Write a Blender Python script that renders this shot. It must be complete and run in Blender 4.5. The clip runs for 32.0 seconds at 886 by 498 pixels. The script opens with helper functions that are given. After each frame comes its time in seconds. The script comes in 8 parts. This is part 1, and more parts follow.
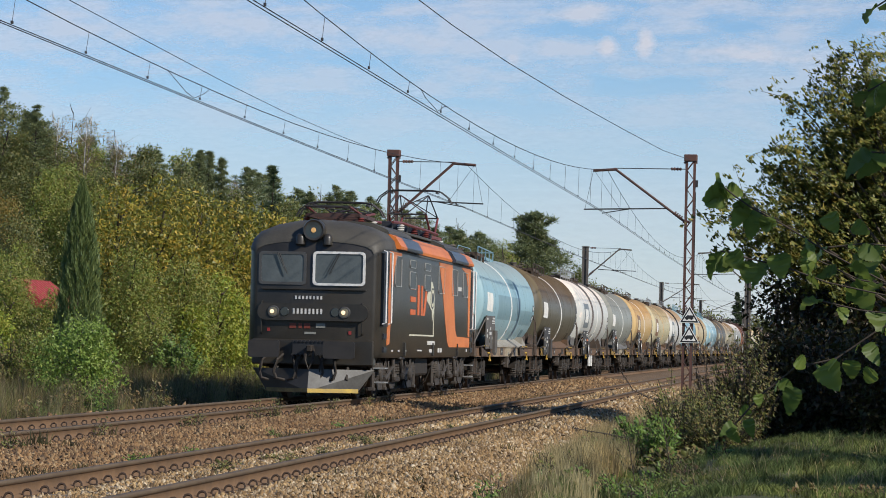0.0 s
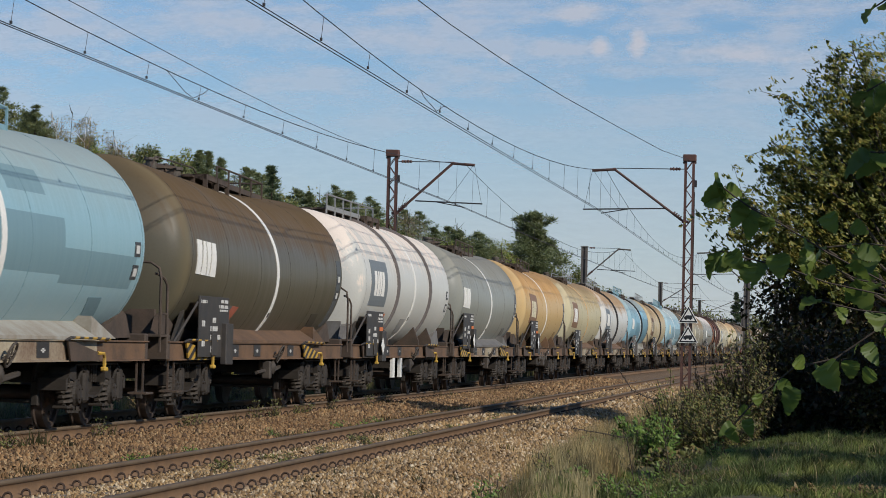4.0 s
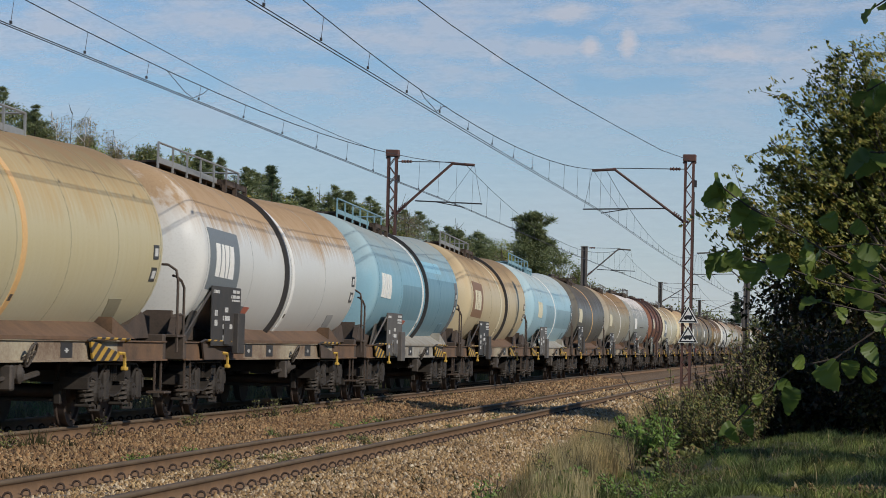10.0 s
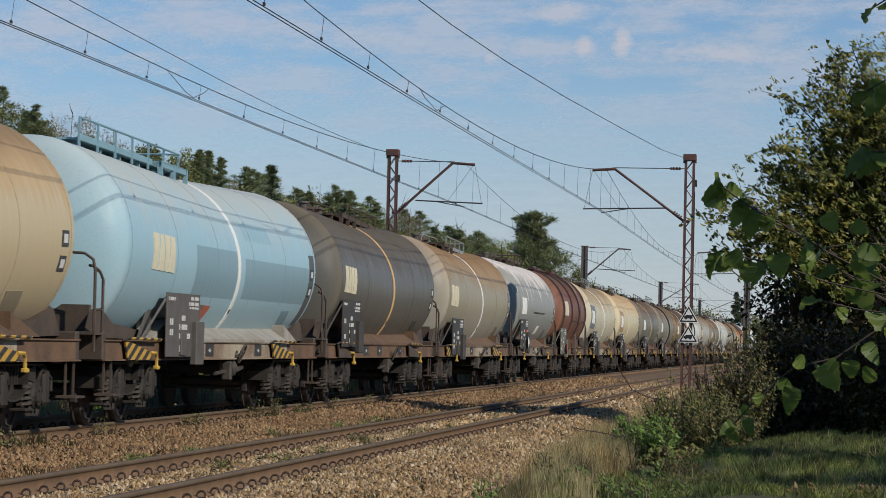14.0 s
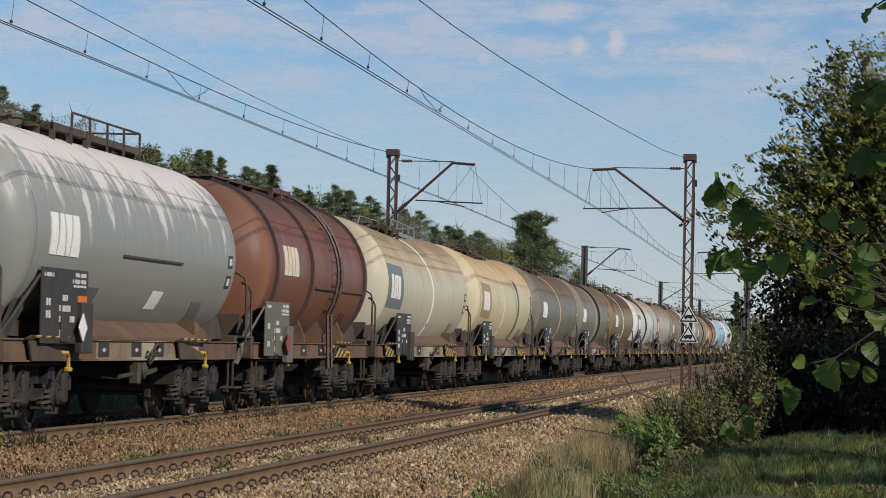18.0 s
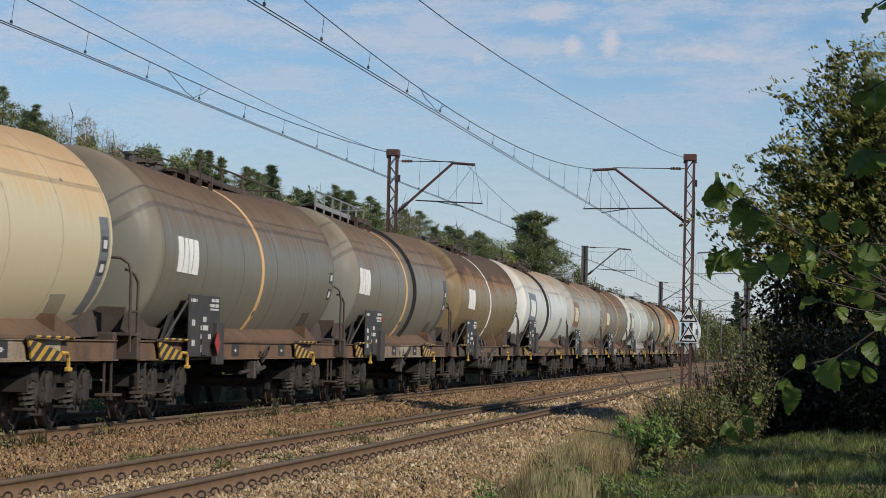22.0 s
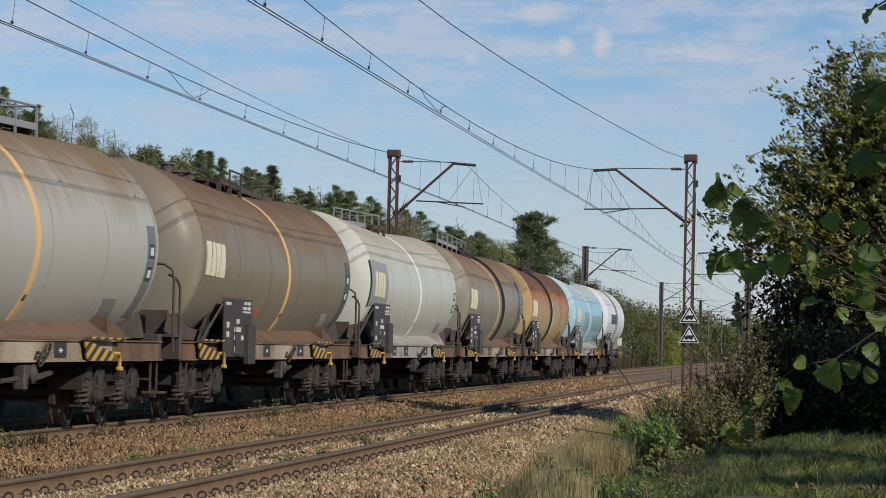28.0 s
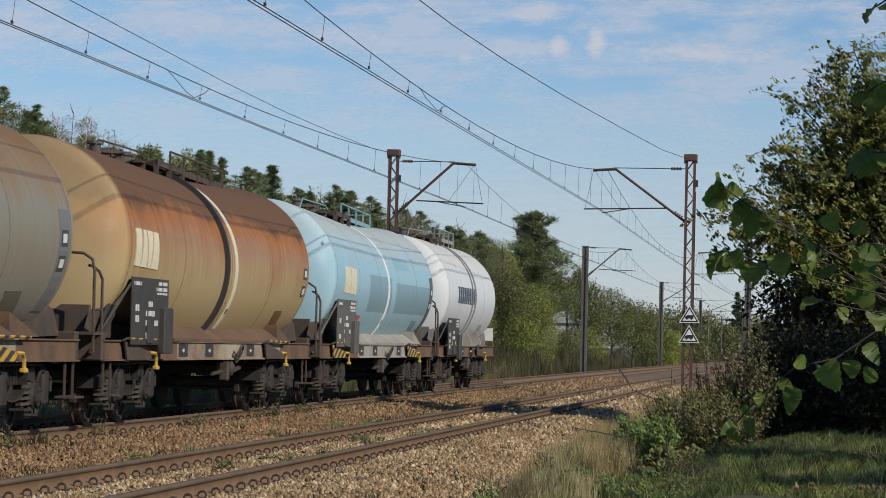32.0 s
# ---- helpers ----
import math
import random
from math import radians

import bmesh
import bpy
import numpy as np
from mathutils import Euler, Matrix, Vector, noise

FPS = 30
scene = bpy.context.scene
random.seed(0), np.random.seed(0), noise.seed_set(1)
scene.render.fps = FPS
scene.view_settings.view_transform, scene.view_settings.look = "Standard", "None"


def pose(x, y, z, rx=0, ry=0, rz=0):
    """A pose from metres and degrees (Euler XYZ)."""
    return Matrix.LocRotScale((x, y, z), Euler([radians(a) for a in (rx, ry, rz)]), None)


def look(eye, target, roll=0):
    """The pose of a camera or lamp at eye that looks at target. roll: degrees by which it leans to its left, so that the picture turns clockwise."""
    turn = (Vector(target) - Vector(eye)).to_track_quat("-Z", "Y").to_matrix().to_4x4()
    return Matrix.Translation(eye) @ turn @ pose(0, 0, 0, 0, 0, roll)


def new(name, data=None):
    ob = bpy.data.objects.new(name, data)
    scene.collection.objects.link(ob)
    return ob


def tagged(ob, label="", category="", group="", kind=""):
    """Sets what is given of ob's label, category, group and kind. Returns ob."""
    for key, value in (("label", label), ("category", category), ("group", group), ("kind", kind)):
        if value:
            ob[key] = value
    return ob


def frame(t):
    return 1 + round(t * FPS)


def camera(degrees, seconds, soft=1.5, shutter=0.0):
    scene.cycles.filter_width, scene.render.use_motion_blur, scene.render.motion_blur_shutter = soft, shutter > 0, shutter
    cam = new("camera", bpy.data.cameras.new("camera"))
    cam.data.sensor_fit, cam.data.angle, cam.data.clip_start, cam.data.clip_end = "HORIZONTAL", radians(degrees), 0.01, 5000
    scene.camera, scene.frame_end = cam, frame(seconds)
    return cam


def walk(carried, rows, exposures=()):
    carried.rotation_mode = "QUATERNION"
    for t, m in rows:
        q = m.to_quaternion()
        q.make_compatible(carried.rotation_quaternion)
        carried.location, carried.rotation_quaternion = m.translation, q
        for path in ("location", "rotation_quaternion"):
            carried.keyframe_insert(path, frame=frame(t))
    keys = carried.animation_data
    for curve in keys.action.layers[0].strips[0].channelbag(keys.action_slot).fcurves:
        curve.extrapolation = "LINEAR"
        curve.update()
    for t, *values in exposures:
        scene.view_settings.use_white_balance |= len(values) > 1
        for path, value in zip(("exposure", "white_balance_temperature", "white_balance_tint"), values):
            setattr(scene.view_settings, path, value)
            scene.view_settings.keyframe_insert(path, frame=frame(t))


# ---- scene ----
# ---------------------------------------------------------------- camera
EYE = Vector((10.831, 0.0, 1.2156))
YAW, PITCH, ROLL = 0.138152, 0.032917, 1.333


def aim(dx=0.0, dy=0.0):
    """The camera's pose, its view shifted by small angles (radians right, up)."""
    a, b = YAW - dx, PITCH + dy
    way = Vector((-math.sin(a) * math.cos(b), math.cos(a) * math.cos(b), math.sin(b)))
    return look(EYE, EYE + way * 50, ROLL)


cam = camera(17.5287, 32.0, 0.5, 0.12)
U = 1 / 5085.0
walk(cam, [(0, aim()), (2.6, aim()), (3.5, aim(1.5 * U)), (5.5, aim(2.2 * U)), (6.2, aim(2.8 * U)), (7.2, aim(2.0 * U)),
           (10.5, aim(2.0 * U)), (13, aim(1.5 * U, -0.5 * U)), (17, aim(1.5 * U, -1 * U)), (21, aim(1.5 * U, -1 * U)),
           (24, aim(0.2 * U)), (28, aim()), (32, aim(0, -0.5 * U))],
     [(0, 0.32, 5900, 10), (1.5, 0.22, 5900, 10), (3, 0.08, 5900, 10), (6, 0.0, 5900, 10), (15, 0.0, 5900, 10), (22, 0.12, 5900, 10), (32, 0.12, 5900, 10)])

# ---------------------------------------------------------------- light
SUN_TO = Vector((0.80, -0.47, 0.56)).normalized()
world = bpy.data.worlds.new("sky")
scene.world = world
world.use_nodes = True
wn = world.node_tree
sky = wn.nodes.new("ShaderNodeTexSky")
sky.sky_type = "NISHITA"
sky.sun_disc = False
sky.sun_elevation = math.asin(SUN_TO.z)
sky.sun_rotation = math.atan2(SUN_TO.x, SUN_TO.y)
sky.air_density, sky.dust_density, sky.ozone_density = 1.0, 0.0, 6.0
bg = wn.nodes["Background"]
bg.inputs["Strength"].default_value = 0.081
wn.links.new(sky.outputs[0], bg.inputs["Color"])
sun_data = bpy.data.lights.new("sun", "SUN")
sun_data.energy, sun_data.angle, sun_data.color = 4.0, radians(0.6), (1.0, 0.875, 0.705)
sun = new("sun", sun_data)
sun.matrix_world = look(SUN_TO * 100, (0, 0, 0))


# ---------------------------------------------------------------- track line
K2, K3, S_END = -0.000125, 1.1927e-6, 300.0
T_END = K2 * S_END + K3 * S_END ** 2 / 2


def bend(s):
    """How far the track's centre line lies to the right at s metres along it."""
    s = np.asarray(s, float)
    c = np.clip(s, 0, S_END)
    return K2 * c ** 2 / 2 + K3 * c ** 3 / 6 + np.maximum(s - S_END, 0) * T_END


def slope(s):
    c = min(max(s, 0.0), S_END)
    return K2 * c + K3 * c * c / 2


def run(t):
    """Metres the train has gone at t seconds."""
    a = (t - 16) / 16
    return 13.66912 * t + 16 * (0.02121 * a * a - 0.13729 * a ** 3)


def on_track(s, off=0.0, z=0.0):
    return Matrix.Translation((float(bend(s)) + off, s, z)) @ Matrix.Rotation(-math.atan(slope(s)), 4, "Z")


TRACK2, DZ2 = 4.177, -0.106

# ---------------------------------------------------------------- materials


def shader(name):
    m = bpy.data.materials.new(name)
    m.use_nodes = True
    nt = m.node_tree
    return m, nt, nt.nodes["Principled BSDF"]


def node(nt, kind, **values):
    n = nt.nodes.new(kind)
    for k, v in values.items():
        n.inputs[k.replace("_", " ")].default_value = v
    return n


def ramp(nt, fac, stops):
    r = nt.nodes.new("ShaderNodeValToRGB")
    while len(r.color_ramp.elements) < len(stops):
        r.color_ramp.elements.new(0.5)
    for e, (pos, col) in zip(r.color_ramp.elements, stops):
        e.position = pos
        e.color = (*col, 1) if len(col) == 3 else col
    nt.links.new(fac, r.inputs[0])
    return r.outputs[0]


def blend(nt, fac, a, b, how="MIX"):
    """Mix of two colours; each may be a socket or a plain value."""
    m = nt.nodes.new("ShaderNodeMix")
    m.data_type, m.blend_type = "RGBA", how
    for sock, v in ((m.inputs[0], fac), (m.inputs[6], a), (m.inputs[7], b)):
        if isinstance(v, bpy.types.NodeSocket):
            nt.links.new(v, sock)
        elif isinstance(v, (int, float)):
            sock.default_value = v
        else:
            sock.default_value = (*v, 1)
    return m.outputs[2]


def math_node(nt, op, a, b=0.0, clamp=False):
    m = nt.nodes.new("ShaderNodeMath")
    m.operation, m.use_clamp = op, clamp
    for sock, v in ((m.inputs[0], a), (m.inputs[1], b)):
        if isinstance(v, bpy.types.NodeSocket):
            nt.links.new(v, sock)
        else:
            sock.default_value = v
    return m.outputs[0]


def coords(nt, scale=(1, 1, 1), which="Object"):
    tc, mp = nt.nodes.new("ShaderNodeTexCoord"), nt.nodes.new("ShaderNodeMapping")
    mp.inputs["Scale"].default_value = scale
    nt.links.new(tc.outputs[which], mp.inputs[0])
    return mp.outputs[0]


def noise_of(nt, vec, scale, detail=4.0, rough=0.55):
    n = node(nt, "ShaderNodeTexNoise", Scale=scale, Detail=detail, Roughness=rough)
    nt.links.new(vec, n.inputs["Vector"])
    return n.outputs["Fac"]


def relief(nt, bsdf, height, strength=0.3, distance=0.01):
    b = node(nt, "ShaderNodeBump", Strength=strength, Distance=distance)
    nt.links.new(height, b.inputs["Height"])
    nt.links.new(b.outputs[0], bsdf.inputs["Normal"])


MATS = {}


def mat(name, a, b=None, rough=0.7, metal=0.0, scale=6.0, fine=60.0, bump=0.15, spread=(0.35, 0.7), island=0.0):
    """A worn paint, metal or stone: two tones blotched at one scale and grained at another."""
    if name in MATS:
        return MATS[name]
    m, nt, bsdf = shader(name)
    b = b or tuple(v * 0.7 for v in a)
    vec = coords(nt)
    big, small = noise_of(nt, vec, scale, 5), noise_of(nt, vec, fine, 3)
    fac = math_node(nt, "ADD", math_node(nt, "MULTIPLY", big, 0.75), math_node(nt, "MULTIPLY", small, 0.25))
    col = ramp(nt, fac, [(spread[0], a), (spread[1], b)])
    if island:
        geo = nt.nodes.new("ShaderNodeNewGeometry")
        v = math_node(nt, "ADD", math_node(nt, "MULTIPLY", geo.outputs["Random Per Island"], island), 1 - island / 2)
        hsv = node(nt, "ShaderNodeHueSaturation")
        nt.links.new(v, hsv.inputs["Value"])
        nt.links.new(col, hsv.inputs["Color"])
        col = hsv.outputs[0]
    nt.links.new(col, bsdf.inputs["Base Color"])
    nt.links.new(math_node(nt, "ADD", math_node(nt, "MULTIPLY", small, 0.2), rough - 0.1, True), bsdf.inputs["Roughness"])
    bsdf.inputs["Metallic"].default_value = metal
    if bump:
        relief(nt, bsdf, fac, bump, 0.01)
    MATS[name] = m
    return m


def plain(name, col, rough=0.5, metal=0.0, glow=0.0):
    if name in MATS:
        return MATS[name]
    m, nt, bsdf = shader(name)
    vec = coords(nt)
    n = noise_of(nt, vec, 18, 4)
    nt.links.new(ramp(nt, n, [(0.3, col), (0.75, tuple(c * 0.82 for c in col))]), bsdf.inputs["Base Color"])
    bsdf.inputs["Roughness"].default_value, bsdf.inputs["Metallic"].default_value = rough, metal
    if glow:
        bsdf.inputs["Emission Color"].default_value = (*col, 1)
        bsdf.inputs["Emission Strength"].default_value = glow
    MATS[name] = m
    return m


def leaf_mat(name, tones, trans=0.35):
    """Foliage: each leaf its own tone, some light passing through."""
    if name in MATS:
        return MATS[name]
    m, nt, bsdf = shader(name)
    geo = nt.nodes.new("ShaderNodeNewGeometry")
    n = len(tones)
    col = ramp(nt, geo.outputs["Random Per Island"], [(i / max(n - 1, 1), c) for i, c in enumerate(tones)])
    big = noise_of(nt, coords(nt), 0.9, 3)
    col = blend(nt, big, col, blend(nt, 1.0, col, (1.15, 0.95, 0.6), "MULTIPLY"))
    nt.links.new(col, bsdf.inputs["Base Color"])
    bsdf.inputs["Roughness"].default_value = 0.5
    tr = nt.nodes.new("ShaderNodeBsdfTranslucent")
    nt.links.new(col, tr.inputs["Color"])
    mix = nt.nodes.new("ShaderNodeMixShader")
    mix.inputs[0].default_value = trans
    nt.links.new(bsdf.outputs[0], mix.inputs[1])
    nt.links.new(tr.outputs[0], mix.inputs[2])
    nt.links.new(mix.outputs[0], nt.nodes["Material Output"].inputs["Surface"])
    MATS[name] = m
    return m


RAIL_STEEL = mat("rail_rust", (0.185, 0.108, 0.052), (0.105, 0.064, 0.034), 0.8, 0.0, 3, 40)
RAIL_TOP = mat("rail_head", (0.125, 0.088, 0.052), (0.082, 0.056, 0.033), 0.75, 0.0, 3, 50)


def stone_mat(name, tones):
    """Broken stone: a tone for each piece, grained and a little stained."""
    m, nt, bsdf = shader(name)
    geo = nt.nodes.new("ShaderNodeNewGeometry")
    n = len(tones)
    col = ramp(nt, geo.outputs["Random Per Island"], [(k / (n - 1), c) for k, c in enumerate(tones)])
    vec = coords(nt)
    grain = ramp(nt, noise_of(nt, vec, 60, 4), [(0.3, (0.7,) * 3), (0.65, (1.15,) * 3)])
    stain = ramp(nt, noise_of(nt, vec, 0.9, 5), [(0.38, (0.72, 0.68, 0.64)), (0.60, (1.05,) * 3)])
    nt.links.new(blend(nt, 1.0, blend(nt, 1.0, col, grain, "MULTIPLY"), stain, "MULTIPLY"), bsdf.inputs["Base Color"])
    bsdf.inputs["Roughness"].default_value = 0.92
    relief(nt, bsdf, noise_of(nt, vec, 90, 3), 0.4, 0.006)
    return m


STONE = stone_mat("ballast_stone", [(0.125, 0.069, 0.031), (0.31, 0.185, 0.080), (0.065, 0.038, 0.021), (0.40, 0.250, 0.115), (0.20, 0.112, 0.046), (0.44, 0.315, 0.165), (0.14, 0.077, 0.034)])
STONE_PALE = stone_mat("pale_ballast_stone", [(0.19, 0.118, 0.050), (0.43, 0.282, 0.122), (0.095, 0.061, 0.030), (0.55, 0.39, 0.19), (0.30, 0.188, 0.077), (0.66, 0.54, 0.36), (0.16, 0.096, 0.042)])
SLEEPER = mat("sleeper_concrete", (0.24, 0.20, 0.16), (0.15, 0.12, 0.09), 0.9, 0, 4, 40)
IRON = mat("bogie_iron", (0.036, 0.028, 0.021), (0.016, 0.013, 0.010), 0.75, 0.1, 5, 40)
UNDER = mat("underframe_brown", (0.085, 0.058, 0.040), (0.038, 0.029, 0.021), 0.75, 0.0, 3, 30)
BLACK = plain("black_paint", (0.02, 0.02, 0.021), 0.5)
WHITE = plain("white_paint", (0.78, 0.77, 0.72), 0.5)
YELLOW = plain("yellow_paint", (0.62, 0.40, 0.04), 0.5)
MAST_RUST = mat("mast_rust", (0.115, 0.055, 0.042), (0.060, 0.034, 0.028), 0.8, 0, 2, 20)
MAST_GREY = mat("mast_concrete", (0.13, 0.115, 0.10), (0.085, 0.075, 0.065), 0.9, 0, 2, 20)
WIRE = plain("wire", (0.05, 0.045, 0.045), 0.6, 0.4)
BARK = mat("bark", (0.075, 0.058, 0.042), (0.04, 0.03, 0.024), 0.9, 0, 6, 30, 0.6)
TWIG = mat("twigs", (0.17, 0.14, 0.11), (0.10, 0.08, 0.065), 0.9, 0, 6, 30, 0.2)
BIRCH = mat("birch_bark", (0.55, 0.52, 0.48), (0.2, 0.18, 0.16), 0.8, 0, 5, 20, 0.3, (0.5, 0.72))

# ---------------------------------------------------------------- mesh helpers


def box(bm, x0, x1, y0, y1, z0, z1, bevel=0.0, m=None):
    r = bmesh.ops.create_cube(bm, size=1)
    vs = r["verts"]
    for v in vs:
        v.co = Vector(((x0 + x1) / 2 + v.co.x * (x1 - x0), (y0 + y1) / 2 + v.co.y * (y1 - y0), (z0 + z1) / 2 + v.co.z * (z1 - z0)))
    if bevel:
        es = list({e for v in vs for e in v.link_edges})
        g = bmesh.ops.bevel(bm, geom=es, offset=bevel, segments=1, affect="EDGES")
        vs = list({v for f in g["faces"] for v in f.verts} | {v for v in vs if v.is_valid})
    if m is not None:
        bmesh.ops.transform(bm, matrix=m, verts=vs)
    return vs


def prism(bm, pts, axis, a, b):
    """Extrude a closed outline (two coordinates a point) along an axis from a to b."""
    def put(p, v):
        return {"x": (v, p[0], p[1]), "y": (p[0], v, p[1]), "z": (p[0], p[1], v)}[axis]
    lo, hi = [bm.verts.new(put(p, a)) for p in pts], [bm.verts.new(put(p, b)) for p in pts]
    n = len(pts)
    fs = [bm.faces.new(lo[::-1]), bm.faces.new(hi)]
    fs += [bm.faces.new((lo[i], lo[(i + 1) % n], hi[(i + 1) % n], hi[i])) for i in range(n)]
    bmesh.ops.recalc_face_normals(bm, faces=fs)


def rod(bm, p, q, r, n=6, r2=None):
    p, q = Vector(p), Vector(q)
    d = q - p
    g = bmesh.ops.create_cone(bm, cap_ends=True, segments=n, radius1=r, radius2=r if r2 is None else r2, depth=d.length)
    bmesh.ops.transform(bm, matrix=Matrix.Translation((p + q) / 2) @ d.to_track_quat("Z", "Y").to_matrix().to_4x4(), verts=g["verts"])


def pipe(bm, pts, r, n=6):
    """A tube through the points, in one piece."""
    pts = [Vector(p) for p in pts]
    rings = []
    for i, p in enumerate(pts):
        d = (pts[min(i + 1, len(pts) - 1)] - pts[max(i - 1, 0)]).normalized()
        q = d.to_track_quat("Z", "Y")
        rings.append([bm.verts.new(p + q @ Vector((r * math.cos(2 * math.pi * k / n), r * math.sin(2 * math.pi * k / n), 0))) for k in range(n)])
    for a, b in zip(rings, rings[1:]):
        best = min(range(n), key=lambda o: sum((a[k].co - b[(k + o) % n].co).length for k in range(n)))
        for k in range(n):
            bm.faces.new((a[k], a[(k + 1) % n], b[(k + 1 + best) % n], b[(k + best) % n]))
    bm.faces.new(rings[0][::-1])
    bm.faces.new(rings[-1])


def turned(bm, prof, n=32, axis="y", at=(0, 0, 0)):
    """A lathe shape: prof holds (place along the axis, radius)."""
    rings = []
    for a, r in prof:
        ring = []
        for k in range(n):
            c, s = r * math.cos(2 * math.pi * k / n), r * math.sin(2 * math.pi * k / n)
            p = {"y": (c, a, s), "x": (a, c, s), "z": (c, s, a)}[axis]
            ring.append(bm.verts.new(Vector(p) + Vector(at)))
        rings.append(ring)
    fs = []
    for a, b in zip(rings, rings[1:]):
        fs += [bm.faces.new((a[k], a[(k + 1) % n], b[(k + 1) % n], b[k])) for k in range(n)]
    fs += [bm.faces.new(rings[0]), bm.faces.new(rings[-1])]
    bmesh.ops.recalc_face_normals(bm, faces=fs)


def mesh_of(name, bm, smooth=False, angle=40):
    me = bpy.data.meshes.new(name)
    bm.to_mesh(me)
    bm.free()
    if smooth:
        for p in me.polygons:
            p.use_smooth = True
        me.set_sharp_from_angle(angle=radians(angle))
    return me


def part(name, shape, material, parent, label="", smooth=False, m=None):
    """Link a bmesh (or a mesh made before) as ONE mesh object under a thing or a part."""
    me = mesh_of(name, shape, smooth) if isinstance(shape, bmesh.types.BMesh) else shape
    ob = new(name, me)
    if not me.materials:
        me.materials.append(material)
    elif me.materials[0] is not material:
        ob.material_slots[0].link = "OBJECT"
        ob.material_slots[0].material = material
    ob.parent = parent
    if m is not None:
        ob.matrix_basis = m
    if label:
        tagged(ob, label)
    return ob


CACHE = {}


def shared(key, build, smooth=False):
    """The mesh under this key, built at its first use."""
    if key not in CACHE:
        bm = bmesh.new()
        build(bm)
        CACHE[key] = mesh_of(key, bm, smooth)
    return CACHE[key]


def raw(name, verts, faces, material, smooth=False):
    """One mesh object from numpy rows."""
    me = bpy.data.meshes.new(name)
    verts, faces = np.asarray(verts, np.float32), np.asarray(faces, np.int32)
    n, k = faces.shape
    me.vertices.add(len(verts))
    me.vertices.foreach_set("co", verts.ravel())
    me.loops.add(n * k)
    me.loops.foreach_set("vertex_index", faces.ravel())
    me.polygons.add(n)
    me.polygons.foreach_set("loop_start", np.arange(0, n * k, k, dtype=np.int32))
    me.polygons.foreach_set("loop_total", np.full(n, k, np.int32))
    me.update(calc_edges=True)
    if smooth:
        me.polygons.foreach_set("use_smooth", np.ones(n, bool))
    me.materials.append(material)
    return me


def thing(name, label, category, group="", at=None):
    e = new(name)
    e.empty_display_size = 0.2
    if at is not None:
        e.matrix_basis = at
    return tagged(e, label, category, group)

# ---------------------------------------------------------------- ground
PROFILE_X = [-400, -60, -14, -6, -3.6, -2.3, -1.7, 1.6, 2.1, 2.6, 5.75, 6.6, 7.6, 8.2, 8.5, 9.1, 10, 11, 14, 60, 400]
PROFILE_Z = [3, 0.6, 0.05, -0.25, -0.5, -0.30, -0.185, -0.185, -0.27, -0.295, -0.30, -0.60, -0.46, -0.56, -0.62, -0.36, -0.22, -0.18, -0.18, 0.2, 3]


def ground_z(x, y):
    """Height of the ground at x beside the track, y along it."""
    x, y = np.asarray(x, float), np.asarray(y, float)
    c = x - bend(y)
    z = np.interp(c, PROFILE_X, PROFILE_Z)
    off = np.clip(np.maximum(-c - 2.4, c - 6.2), 0, 1)
    return z + off * 0.05 * (np.sin(x * 1.7 + y * 0.6) + np.sin(y * 1.1 - x * 0.4))


def ground_sheet():
    xs = np.concatenate([np.linspace(-3000, -60, 12), np.linspace(-50, -8, 22), np.linspace(-7, 14, 106), np.linspace(15, 50, 15), np.linspace(60, 3000, 12)])
    ys = np.concatenate([np.linspace(-800, -10, 10), np.linspace(0, 130, 131), np.linspace(133, 330, 66), np.linspace(345, 4500, 30)])
    X, Y = np.meshgrid(xs, ys)
    XX = X + bend(Y)
    Z = ground_z(XX, Y)
    far = np.clip((Y - 330) / 600, 0, 1)
    Z = Z * (1 - far) - 0.25 * far
    nx, ny = len(xs), len(ys)
    i = np.arange(ny - 1)[:, None] * nx + np.arange(nx - 1)[None]
    faces = np.stack([i, i + 1, i + nx + 1, i + nx], -1).reshape(-1, 4)
    m, nt, bsdf = shader("ground_soil")
    vec = coords(nt)
    col = ramp(nt, noise_of(nt, vec, 1.3, 6), [(0.3, (0.085, 0.075, 0.035)), (0.5, (0.055, 0.065, 0.022)), (0.7, (0.13, 0.10, 0.055))])
    stone = ramp(nt, noise_of(nt, vec, 22, 5, 0.8), [(0.3, (0.075, 0.050, 0.030)), (0.6, (0.19, 0.125, 0.068))])
    geo = nt.nodes.new("ShaderNodeSeparateXYZ")
    nt.links.new(vec, geo.inputs[0])
    edge = math_node(nt, "ADD", geo.outputs[0], math_node(nt, "MULTIPLY", noise_of(nt, vec, 2.0, 4), 1.0))
    inside = math_node(nt, "MULTIPLY", math_node(nt, "LESS_THAN", edge, 6.4), math_node(nt, "GREATER_THAN", edge, -2.3))
    nt.links.new(blend(nt, inside, col, stone), bsdf.inputs["Base Color"])
    bsdf.inputs["Roughness"].default_value = 0.95
    relief(nt, bsdf, noise_of(nt, vec, 25, 5, 0.7), 0.6, 0.04)
    me = raw("ground", np.stack([XX, Y, Z], -1).reshape(-1, 3), faces, m, True)
    return tagged(new("ground", me), "brown and green trackside soil with ballast bed", "ground", kind="structure")


ground_sheet()

